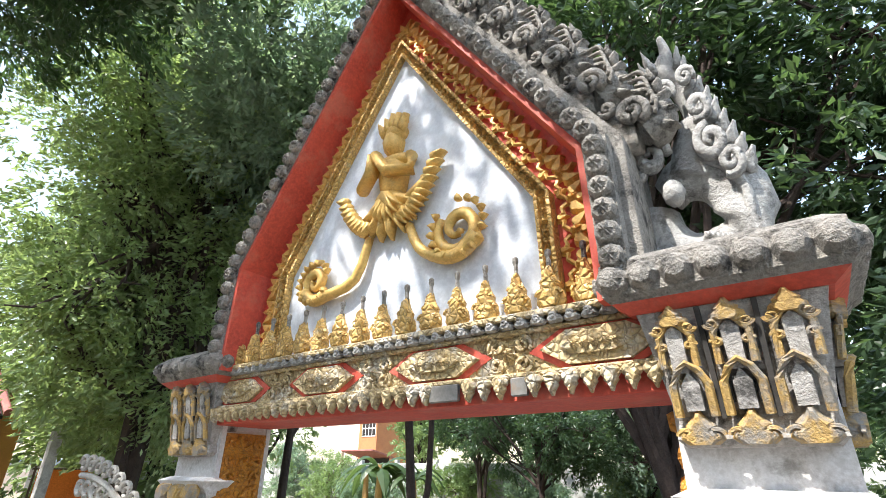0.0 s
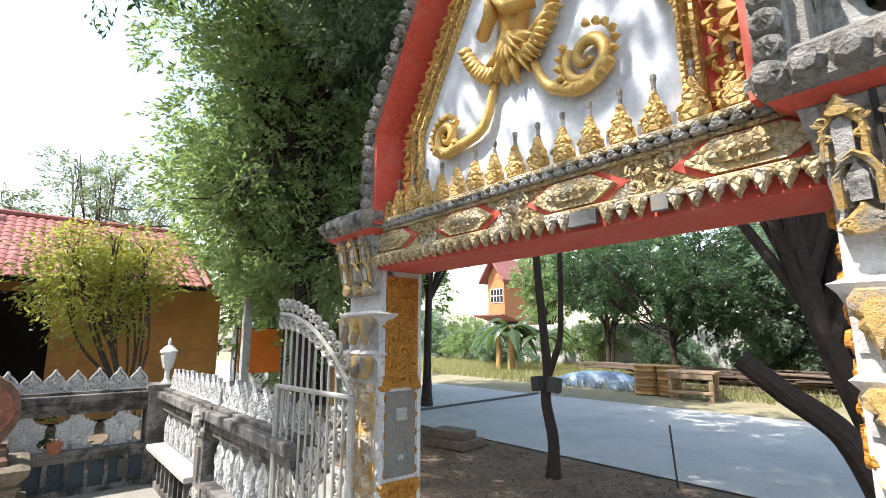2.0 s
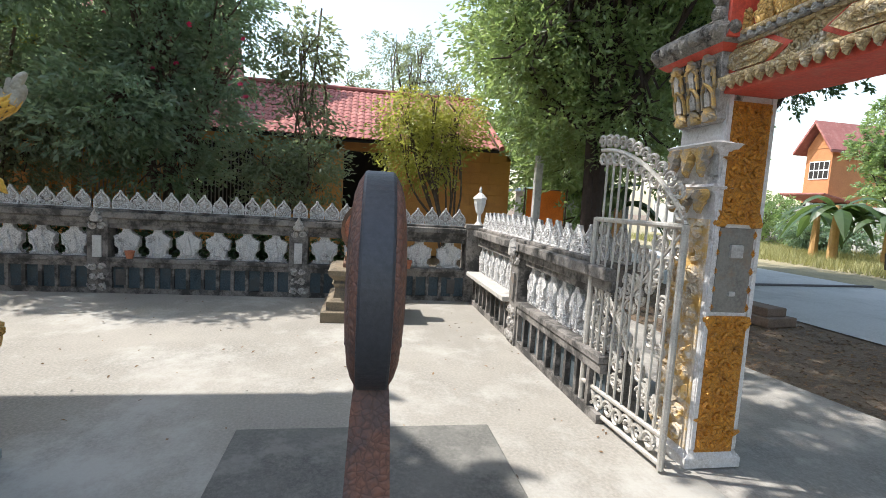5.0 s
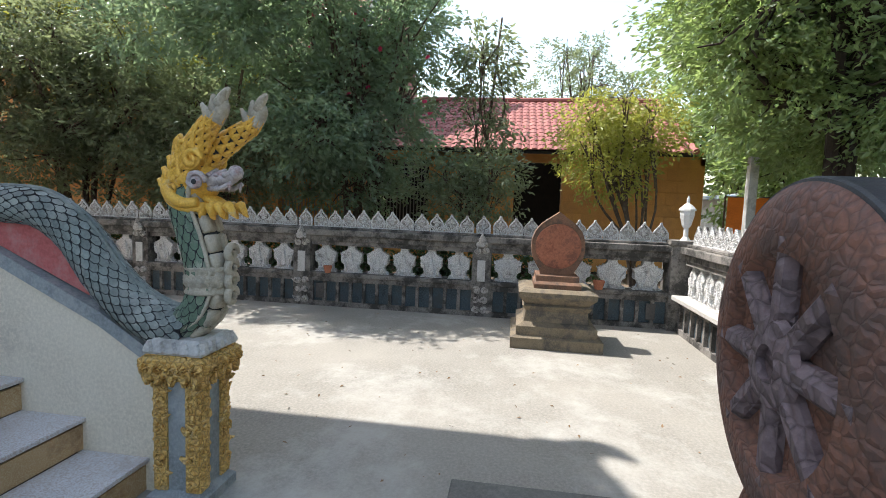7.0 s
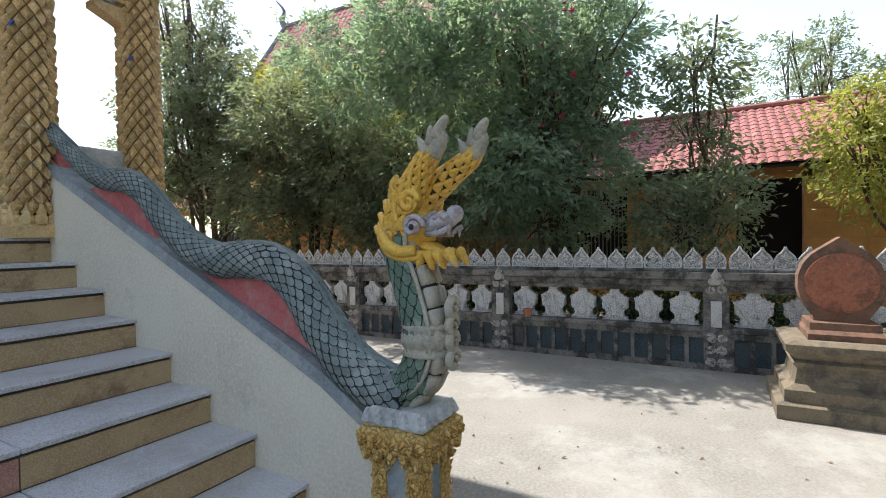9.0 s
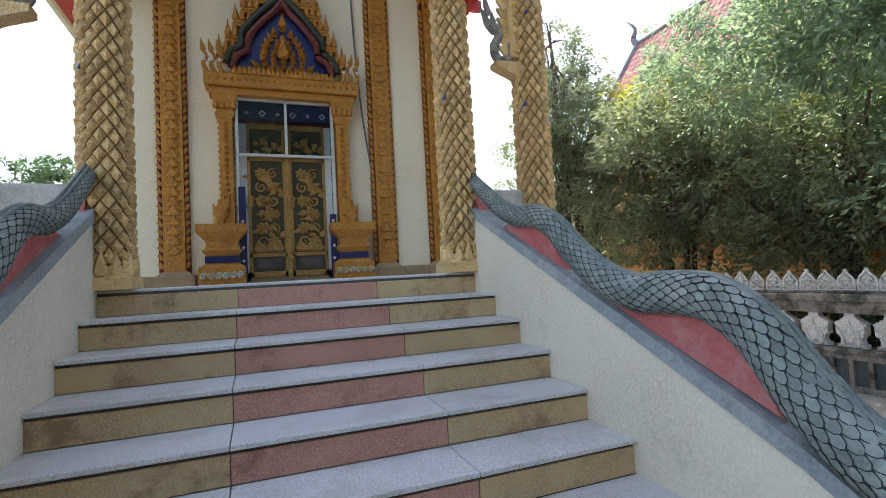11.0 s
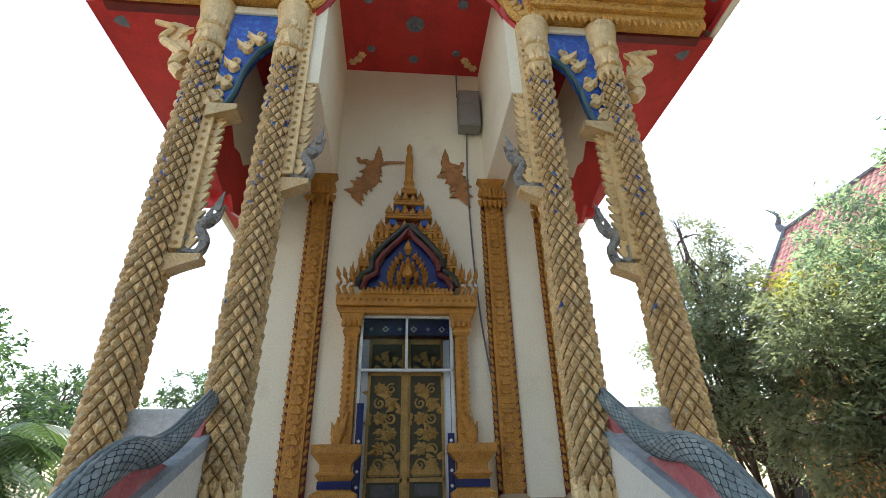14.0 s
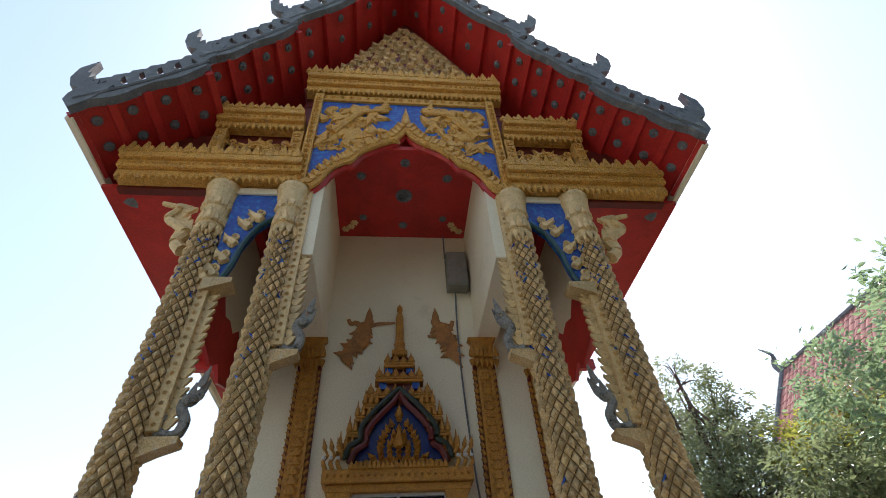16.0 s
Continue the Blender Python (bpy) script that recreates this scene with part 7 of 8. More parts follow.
# outer arches between the columns
for s in (-1, 1):
    hl = [(1.95, 5.14), (1.86, 5.2), (1.80, 5.4), (1.76, 5.65), (1.66, 5.92), (1.55, 6.05), (1.48, 6.12)]
    poly = [(s * x, z) for x, z in hl] + [(s * 1.48, 6.55), (s * 2.0, 6.55), (s * 2.0, 5.14)]
    pn = part("side_arch_panel", M().prism(poly[::s], -0.05, 0.03), BLUEGL, gable, "blue mosaic spandrel with gold flames")
    g = M()
    part("arch_edge", M().tube(spline([(s * x, 0.03, z) for x, z in hl], 3), 0.03, 7), TEAL, pn, "dark teal edging of the arch")
    for k, (x, z) in enumerate(hl[:-1]):
        g.flame(0.12, 0.22, 0.04, T(s * x + s * 0.06, 0.04, z, 0, -s * (20 + 8 * k), 180))
        g.flame(0.09, 0.16, 0.03, T(s * x + s * 0.15, 0.04, z + 0.05, 0, -s * (8 * k), 180))
        g.scroll(0.05, 0.02, 1.3, T(s * x + s * 0.09, 0.05, z + 0.12, 0, 50 * k, 180))
    g.prism([(s * 2.0, 5.0), (s * 1.72, 5.10), (s * 1.72, 5.16), (s * 2.0, 5.16)][::s], -0.1, 0.1)
    part("flame_edge", g, GOLD_PETAL, pn)
    part("lintel_bar", M().box(min(s * 1.5, s * 2.0), max(s * 1.5, s * 2.0), -0.08, 0.06, 6.5, 6.6, 0.006), CREAM, gable)

# ---- roof ----
tiers = [((3.72, 6.95), (2.55, 8.02)), ((2.68, 8.12), (1.65, 9.45)), ((1.78, 9.55), (0.0, 12.2))]
roof = thing("temple_roof", "three tiered steep temple roof with red boarded soffit", "roof", XC, 0, 0)
for s in (-1, 1):
    for k, (a, b) in enumerate(tiers):
        yf = -6.16
        g = M()
        th = 0.07
        vs = [(s * a[0], yf, a[1]), (s * b[0], yf, b[1]), (s * b[0], -24, b[1]), (s * a[0], -24, a[1])]
        up = [(x, y, z + th) for x, y, z in vs]
        g.add(vs + up, [(0, 1, 2, 3), (7, 6, 5, 4), (0, 1, 5, 4), (1, 2, 6, 5), (2, 3, 7, 6), (3, 0, 4, 7)])
        pl = part("soffit_boards", g, SOFFIT, roof, "red painted soffit boards")
        g = M()
        vs = [(s * (a[0] + 0.02), yf - 0.02, a[1] + th + 0.01), (s * b[0], yf - 0.02, b[1] + th + 0.01), (s * b[0], -24, b[1] + th + 0.01), (s * (a[0] + 0.02), -24, a[1] + th + 0.01)]
        up = [(x, y, z + 0.06) for x, y, z in vs]
        g.add(vs + up, [(0, 1, 2, 3), (7, 6, 5, 4), (0, 1, 5, 4), (1, 2, 6, 5), (2, 3, 7, 6), (3, 0, 4, 7)])
        part("roof_covering", g, TILE, pl, "red tiled roof covering")
        n = 4
        for i in range(n + 1):
            t = i / n
            x, z = s * (a[0] + (b[0] - a[0]) * t), a[1] + (b[1] - a[1]) * t
            ang = math.degrees(math.atan2(b[1] - a[1], a[0] - b[0])) * s
            part("rafter", M().box(-0.045, 0.045, yf - 0.9, yf - 0.01, -0.07, 0.01, 0.004, T(x, 0, z, 0, ang, 0)), SOFFIT, pl)
            if i < n:
                t2 = (i + 0.5) / n
                x2, z2 = s * (a[0] + (b[0] - a[0]) * t2), a[1] + (b[1] - a[1]) * t2
                g = M()
                for yy in (-0.2, -0.55):
                    g.lathe([(0.065, 0.0), (0.06, -0.02), (0.03, -0.03), (0.02, -0.05)], 10, T(x2, yf + yy, z2, 0, ang, 0))
                part("stud", g, ROOFGREY, pl, "round grey studs")
        # weathered barge edge: a wavy plate, curled leaves bending to the ridge, a hooked horn at the foot
        g = M()
        steps = 22
        top, low = [], []
        for i in range(steps + 1):
            t = i / steps
            x, z = a[0] + (b[0] - a[0]) * t, a[1] + (b[1] - a[1]) * t
            sag = -0.07 * math.sin(math.pi * t)
            top.append((s * x, z + 0.15 + sag))
            low.append((s * x, z - 0.02 + sag + 0.045 * math.sin(t * 13.5)))
        g.prism((low + top[::-1])[::s], yf - 0.03, yf + 0.07)
        g.tube([(x, yf + 0.07, z - 0.02) for x, z in top], 0.028, 6)
        barge = part("barge_board", g, ROOFGREY, roof, "weathered grey wavy barge board")
        g = M()
        g.prism([(-s * x, z) for x, z in ((0.02, -0.04), (0.13, 0.0), (0.115, 0.12), (0.15, 0.19), (0.29, 0.24), (0.13, 0.285), (0.03, 0.21), (0.0, 0.08))][::-s], -0.03, 0.03)
        leafm = mesh_of("crest_hook", g, ROOFGREY)
        n = 6 if k < 2 else 11
        lean = math.degrees(math.atan2(b[1] - a[1], a[0] - b[0]))
        for i in range(1, n + 1):
            x, z = top[int((i + 0.3) * steps / (n + 1.6))]
            piece("crest_hook", leafm, barge, T(x, yf + 0.02, z - 0.03, 0, s * lean, 0, 1.3))
        x, z = s * a[0], a[1] + 0.06
        horn = [(-0.06, -0.10), (0.20, -0.05), (0.50, 0.10), (0.46, 0.20), (0.36, 0.22), (0.42, 0.30), (0.34, 0.32), (0.42, 0.42), (0.34, 0.43), (0.43, 0.53), (0.38, 0.56), (0.60, 0.76), (0.36, 0.72), (0.20, 0.56), (0.13, 0.38), (0.17, 0.26), (0.05, 0.20), (-0.04, 0.10)]
        part("horn", M().prism([(-s * u, w) for u, w in horn][::-s], yf - 0.02, yf + 0.08, T(x, 0, z, 0, s * lean, 0)), ROOFGREY, barge, "hooked naga horn with a spiked edge")
    g = M()
    g.box(min(s * 3.68, s * 3.76), max(s * 3.68, s * 3.76), -16, -6.2, 6.86, 7.0, 0.006)
    part("fascia", g, CREAM, roof, "pale fascia board along the eave")
    g = M()
    g.box(min(s * 1.9, s * 3.67), max(s * 1.9, s * 3.67), -11.0, -7.06, 6.74, 6.80)
    sf = part("side_soffit", g, SOFFIT, roof, "flat red side soffit")
    g = M()
    for y in (-7.9, -9.2):
        g.rosette(0.12, 0.05, T(s * 2.9, y, 6.74, 90, 0, 0), 9)
    g.rosette(0.1, 0.02, T(s * 3.4, -7.3, 6.738, 90, 0, 0), 3)
    part("soffit_rosette", g, ROOFGREY, sf)
    # pointed red panel over the side gallery
    g = M()
    g.prism([(s * 1.6, 5.0), (s * 1.9, 5.9), (s * 2.1, 6.75), (s * 3.74, 6.75), (s * 3.74, 6.55), (s * 2.3, 6.5)][::s], -11.1, -11.0)
    part("gallery_panel", g, SOFFIT, roof)

# ---- building beyond the west wall ----
bld = thing("assembly_hall", "long ochre plastered hall with a red tiled roof", "building", -14.0, 0, 0)
g = M()
for a, b in ((-4.35, -2.1), (-0.9, 2.5), (-12, -9.5)):
    g.box(-0.3, 0.0, a, b, 0, 3.0)
g.box(-0.3, 0.0, -24, 2.5, 2.75, 3.1)
g.box(-0.28, -0.02, -24, 2.5, 0, 0.55)
part("wall", g, ORNG, bld, "ochre plastered wall")
me = mesh_of("wall_block", M().box(-0.24, 0.24, -0.012, 0.0, -0.145, 0.145, 0.006), ORNG)
for r in range(8):
    for k in range(7):
        y = -0.62 + 0.5 * k + 0.25 * (r % 2)
        if y < 2.3:
            piece("wall_block", me, bld, T(0.012, y, 0.72 + 0.3 * r, 0, 0, 90))
# near black wall and floor: their colour stands in for the shade inside
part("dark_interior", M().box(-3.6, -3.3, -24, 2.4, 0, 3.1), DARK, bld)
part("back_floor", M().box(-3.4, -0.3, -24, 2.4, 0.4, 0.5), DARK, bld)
part("post", M().box(-0.35, 0.0, -8.9, -8.6, 0, 3.0, 0.01), ORNG, bld)
lightbar = mesh_of("window_bar", M().box(-0.012, 0.012, -0.012, 0.012, 0, 2.2), STEELGREY)
for k in range(44):
    y = -8.5 + 0.17 * k * 0.55
    piece("window_bar", lightbar, bld, T(-0.12, y, 0.55))
rf = part("roof", M().add([(0.9, -24, 2.92), (0.9, 1.9, 2.92), (-2.6, 1.9, 4.75), (-2.6, -24, 4.75), (0.9, -24, 2.86), (0.9, 1.9, 2.86), (-2.6, 1.9, 4.69), (-2.6, -24, 4.69)], [(0, 1, 2, 3), (7, 6, 5, 4), (0, 4, 5, 1), (1, 5, 6, 2), (2, 6, 7, 3)]), DARK, bld)


def tiles(parent, x0, z0, x1, z1, y0, y1, pitch, row, near):
    """Curved clay tiles; those in near, a stretch of y, are pieces, the rest one mesh."""
    L = math.hypot(x1 - x0, z1 - z0)
    n = int(L / row)
    ang = math.degrees(math.atan2(z1 - z0, -(x1 - x0)))
    g1 = M()
    vs, fs = [], []
    for i in range(5):
        a = (i / 4 - 0.5)
        y, h = a * pitch * 1.04, 0.03 * math.cos(a * math.pi * 1.15)
        vs += [(0.0, y, 0.012 + h), (-row * 1.12, y, h)]
    for i in range(4):
        fs.append((2 * i, 2 * i + 2, 2 * i + 3, 2 * i + 1))
    vs += [(0.0, -pitch * 0.5, 0.0), (0.0, pitch * 0.5, 0.0)]
    fs.append((0, 10, 11, 8, 6, 4, 2))
    g1.add(vs, fs)
    me = mesh_of("roof_tile", g1, TILE)
    rest = M()
    count = 0
    for k in range(n):
        t = k / n
        x, z = x0 + (x1 - x0) * t, z0 + (z1 - z0) * t
        m = int((y1 - y0) / pitch)
        for i in range(m):
            y = y0 + (i + 0.5) * pitch
            q = T(x, y, z, 0, ang, 0)
            if near[0] < y < near[1] and count < 290:
                piece("roof_tile", me, parent, q)
                count += 1
            else:
                rest.add(g1.v, g1.f, q)
    part("roof_tiles", rest, TILE, parent, "rows of red clay tiles", kind="stuff")


tiles(rf, 0.95, 2.95, -2.6, 4.8, -24, 1.95, 0.19, 0.27, (-2.0, 1.9))
g = M()
g.tube([(-2.6, -24, 4.84), (-2.6, 1.95, 4.84)], 0.09, 8)
g.tube([(0.95, 1.95, 2.98), (-2.6, 1.95, 4.84)], 0.07, 8)
part("ridge", g, TILE, rf)
part("gable_end", M().add([(0.0, 2.5, 3.0), (-5.0, 2.5, 3.0), (-2.6, 1.9, 4.7)], [(0, 1, 2)]), ORNG, bld)
hall = thing("great_hall", "tall hall with a steep red tiled roof and ridge finial", "building", -17.5, 0, 0)
part("wall", M().box(-3, 3.2, -18.5, -7.0, 0, 5.6), ORNG, hall)
hr = part("roof", M().add([(3.9, -19.2, 5.4), (3.9, -6.2, 5.4), (0, -6.2, 11.2), (0, -19.2, 11.2), (-3.9, -19.2, 5.4), (-3.9, -6.2, 5.4)], [(0, 1, 2, 3), (3, 2, 5, 4), (0, 3, 4), (1, 5, 2)]), TILE, hall, "steep red roof")
tiles(hr, 3.95, 5.42, 0.0, 11.25, -19.3, -6.1, 0.26, 0.36, (-19.3, -19.2))
g = M()
g.tube([(0, -19.3, 11.28), (0, -6.1, 11.28)], 0.11, 8)
g.tube([(3.95, -19.3, 5.45), (0, -19.3, 11.28)], 0.12, 8)
g.tube([(3.95, -6.1, 5.45), (0, -6.1, 11.28)], 0.12, 8)
part("ridge", g, ROOFGREY, hr)
part("ridge_finial", M().tube(spline([(0, -19.3, 11.2), (0, -19.55, 11.6), (0, -19.4, 12.0), (0, -19.9, 12.6)], 5), lambda t: 0.16 * (1 - t) + 0.02, 8), ROOFGREY, hr, "dark hooked ridge finial")
# orange cloth and sheds beyond the corner
rack = thing("cloth_rack", "orange robe cloth hung on a pole rack to dry", "cloth rack", -13.2, 3.3, 0, 70)
part("cloth", M().box(-0.5, 0.5, -0.02, 0.02, 0.9, 2.0, 0.015), ORANGE_CLOTH, rack)
for x in (-0.55, 0.55):
    part("pole", M().tube([(x, 0, -0.06), (x, 0, 2.05)], 0.02, 6), BARK, rack)
part("cross_pole", M().tube([(-0.6, 0, 2.0), (0.6, 0, 2.0)], 0.018, 6), BARK, rack)
shed = thing("shed", "low pale shed with a blue roof", "shed", -19, 6.5, 0)
part("wall", M().box(-2, 2, -1.5, 1.5, 0, 2.3), FARWALL, shed)
part("roof", M().box(-2.4, 2.4, -1.9, 1.9, 2.3, 2.42, 0.02, T(0, 0, 0, 6, 0, 0)), TARP, shed, "faded blue sheet roof")
solid("utility_post", M().box(-0.07, 0.07, -0.07, 0.07, 0, 2.6, 0.01), PALESTONE, "pale square concrete post beside the wall", "post", -10.4, 2.0, 0)

# ---- beyond the road ----
fw = thing("boundary_wall", "stained white boundary wall with posts beyond the grass", "wall", 0, 24, 0)
for k in range(14):
    x = -40 + 3.0 * k
    part("panel", M().box(x + 0.1, x + 2.9, -0.06, 0.06, -0.06, 2.5, 0.01), FARWALL, fw)
    part("post", M().box(x - 0.12, x + 0.12, -0.12, 0.12, -0.06, 2.7, 0.015), FARWALL, fw)
house = thing("village_house", "orange boarded house with a tiled roof behind the wall", "house", -31.2, 33, 0)
house.scale = (0.72, 0.72, 1.0)
part("wall", M().box(-1.4, 1.4, -3, 3, 0, 6.9), WOODH, house)
rf2 = part("roof", M().prism([(-2.1, 6.5), (0, 8.6), (2.1, 6.5), (2.1, 6.7), (0, 8.85), (-2.1, 6.7)], -4.0, 4.0), TILE, house, "red tiled gable roof")
part("gable_board", M().prism([(-1.4, 6.9), (1.4, 6.9), (0, 8.4)], -3.05, -2.95), WOODH, house)
wnd = part("window", M().box(-0.9, 1.24, -3.06, -2.98, 4.7, 6.0), WHITEPAINT, house)
for k in range(4):
    for r in range(2):
        part("pane", M().box(-0.84 + 0.53 * k, -0.42 + 0.53 * k, -3.08, -3.05, 4.78 + 0.62 * r, 5.3 + 0.62 * r), DARK, wnd)
part("lean_to_roof", M().box(-1, 3.8, -6.5, -3, 2.6, 2.72, 0.02, T(0, 0, 0, -8, 0, 0)), TILE, house)
part("lean_to_post", M().box(-0.8, -0.6, -6.2, -6.0, 0, 3.4), TIMBER, house)
# near black sheet painted as the shade under the lean-to
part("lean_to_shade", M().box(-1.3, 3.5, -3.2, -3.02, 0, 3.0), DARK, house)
# work table of raw timber
tb = thing("timber_table", "rough raw timber work table standing on the verge", "table", -7.15, 13.95, -0.04, 8)
tm = mesh_of("leg", M().box(-0.05, 0.05, -0.05, 0.05, 0, 0.78, 0.004), TIMBER)
for x in (-0.55, 0.55):
    for y in (-0.3, 0.3):
        piece("leg", tm, tb, T(x, y, 0))
for y in (-0.3, -0.1, 0.1, 0.3):
    part("top_board", M().box(-0.68, 0.68, y - 0.095, y + 0.095, 0.78, 0.84, 0.004), TIMBER, tb)
for y in (-0.36, 0.36):
    part("rail", M().box(-0.62, 0.62, y - 0.02, y + 0.02, 0.62, 0.77, 0.004), TIMBER, tb)
    part("stretcher", M().box(-0.62, 0.62, y - 0.02, y + 0.02, 0.2, 0.28, 0.004), TIMBER, tb)
for x, y in ((-8.75, 14.2), (-8.05, 14.35)):
    j = thing("ring_stack", "stack of ochre concrete well rings on the verge", "concrete rings", x, y, -0.04, 0, "well rings")
    for k in range(4):
        part("ring", M().lathe([(0.30, 0.235 * k), (0.36, 0.235 * k + 0.03), (0.34, 0.235 * k + 0.12), (0.37, 0.235 * k + 0.21), (0.31, 0.235 * k + 0.235)], 20), JAR, j)
pile = thing("timber_pile", "long pile of old grey planks stacked on the verge", "timber pile", -8.2, 17.2, -0.04)
a = random.Random(12)
pm = [mesh_of("plank", M().box(-1.9, 1.9, -0.1, 0.1, 0, 0.045, 0.004), PLANKS), mesh_of("plank", M().box(-1.3, 1.3, -0.08, 0.08, 0, 0.05, 0.004), PLANKS)]
for k in range(150):
    piece("plank", a.choice(pm), pile, T(a.uniform(-3.5, 4.5), a.uniform(-0.9, 0.9), 0.055 * (k // 10) * 0.9, a.uniform(-2, 2), a.uniform(-2, 2), a.uniform(-9, 9)))
g = M()
n = 22
vs, fs = [], []
for i in range(n):
    for k in range(10):
        u, v = i / (n - 1), k / 9
        h = 0.55 * math.sin(math.pi * v) * (0.45 + 0.55 * math.sin(math.pi * u)) + 0.13 * noise.noise((u * 7, v * 5, 0.3))
        vs.append((-2 + 4 * u, -0.6 + 1.3 * v, max(0.0, h) if 0 < k < 9 else 0.0))
for i in range(n - 1):
    for k in range(9):
        fs.append((10 * i + k, 10 * (i + 1) + k, 10 * (i + 1) + k + 1, 10 * i + k + 1))
g.add(vs, fs)
solid("tarpaulin", g, TARP, "crumpled blue and grey tarpaulin over a heap", "tarpaulin", -10.9, 15.2, -0.03, 0, smooth=True)
solid("fallen_pole", M().tube([(-10.6, 6.3, 0.0), (-11.0, 11.5, 0.0)], 0.03, 8), WATTLE, "long dark pole lying across the road", "pole")
solid("stacked_timber", M().box(-0.5, 0.4, -0.3, 0.3, 0, 0.14, 0.01).box(-0.4, 0.3, -0.2, 0.2, 0.14, 0.27, 0.01), PLANKS, "dark stacked boards beside the gate post", "boards", -7.2, 4.6, -0.05, 10)
solid("iron_rod", M().tube([(0, 0, 0), (-0.06, 0.02, 0.75)], 0.014, 6), NOSING, "thin iron rod stuck upright in the earth", "rod", -3.63, 5.15, -0.06)

# ---- trees ----


def leaf_cloud(name, clumps, n, size, material, seed, droop=0.3):
    """Leaves scattered in uneven clumps; clumps are (x, y, z, rx, ry, rz)."""
    a = np.random.RandomState(seed)
    vol = np.array([c[3] * c[4] * c[5] for c in clumps]) ** 0.75
    cnt = np.maximum(20, (n * vol / vol.sum()).astype(int))
    cs, ds = [], []
    for c, k in zip(clumps, cnt):
        nt = max(6, k // 26)
        d = a.normal(size=(nt, 3))
        d /= np.linalg.norm(d, axis=1)[:, None]
        rr = a.uniform(0.35, 1.0, nt) ** 0.55
        rr *= 1 + 0.28 * np.sin(d[:, 0] * 5 + seed) * np.cos(d[:, 2] * 4 + d[:, 1] * 3)
        tw = np.array(c[:3]) + d * rr[:, None] * np.array(c[3:])
        idx = a.randint(0, nt, k)
        t = a.uniform(0, 1, k)
        out = d[idx] * np.array([1, 1, 0.5]) + np.array([0, 0, -droop])
        p = tw[idx] + out * (t * 0.34)[:, None] + a.normal(0, 0.075, (k, 3))
        cs.append(p)
        ds.append(out + a.normal(0, 0.55, (k, 3)))
    p, d = np.concatenate(cs), np.concatenate(ds)
    d /= np.linalg.norm(d, axis=1)[:, None]
    m = len(p)
    r = a.normal(size=(m, 3))
    w = np.cross(d, r)
    w /= np.linalg.norm(w, axis=1)[:, None] + 1e-9
    nn = np.cross(d, w)
    s = size * a.uniform(0.6, 1.25, m)[:, None]
    base, tip = p, p + d * s
    q1, q2 = p + d * s * 0.5 + w * s * 0.2 + nn * s * 0.06, p + d * s * 0.5 - w * s * 0.2 + nn * s * 0.06
    v = np.stack([base, q1, tip, q2], 1).reshape(-1, 3)
    me = bpy.data.meshes.new(name)
    me.from_pydata(v.tolist(), [], np.arange(4 * m).reshape(-1, 4).tolist())
    me.materials.append(material)
    return me


def tree(label, x, y, trunk, clumps, n, size, material, seed, bark=None, r=0.09, name="tree", rz=0, multi=1, outer=()):
    """Trunk points and clumps are measured from the foot."""
    t = thing(name, label, "tree", x, y, -0.06, rz)
    a = random.Random(seed)
    bark = bark or BARK
    g = M()
    line = spline(trunk, 5)
    g.tube(line, lambda q: r * (1 - 0.6 * q) * (1 + 0.5 * max(0, 0.12 - q) / 0.12), 9)
    for k in range(1, multi):
        o = Vector((a.uniform(-0.4, 0.4), a.uniform(-0.4, 0.4), 0))
        g.tube([p + o * (0.3 + 0.7 * i / len(line)) * (1 + i * 0.12) for i, p in enumerate(line)], lambda q: r * 0.7 * (1 - 0.6 * q), 7)
    part("trunk", g, bark, t)
    g = M()
    for c in clumps:
        k = max(2, int(len(line) * a.uniform(0.35, 0.95)) - 1)
        s = line[min(k, len(line) - 1)]
        e = Vector(c[:3])
        mid = s.lerp(e, 0.5) + Vector((a.uniform(-0.2, 0.2), a.uniform(-0.2, 0.2), -0.12))
        pts = spline([s, mid, e], 4)
        g.tube(pts, lambda q: r * 0.42 * (1 - 0.75 * q) + 0.006, 6)
        for j in range(5):
            dd = Vector((a.uniform(-1, 1) * c[3], a.uniform(-1, 1) * c[4], a.uniform(-0.7, 1) * c[5])) * 0.8
            g.tube([mid.lerp(e, 0.3 + 0.14 * j), e + dd * 0.5, e + dd], lambda q: r * 0.16 * (1 - 0.7 * q) + 0.004, 5)
    part("limb", g, bark, t)
    part("crown", leaf_cloud("crown", clumps + list(outer), n, size, material, seed), material, t, kind="stuff")
    return t


def crown_of(seed, n, x, y, z, rx, ry, rz, s):
    """n clumps spread unevenly through a big ellipsoid."""
    a = random.Random(seed)
    out = []
    for k in range(n):
        while True:
            u, v, w = (a.uniform(-1, 1) for _ in range(3))
            if u * u + v * v + w * w < 1:
                break
        q = s * a.uniform(0.65, 1.3)
        out.append((x + u * rx, y + v * ry, z + w * rz, q, q, q * 0.8))
    return out


up = lambda h, dx=0.0, dy=0.0: [(0, 0, 0), (dx * 0.2, dy * 0.2, h * 0.35), (dx * 0.6, dy * 0.6, h * 0.7), (dx, dy, h)]
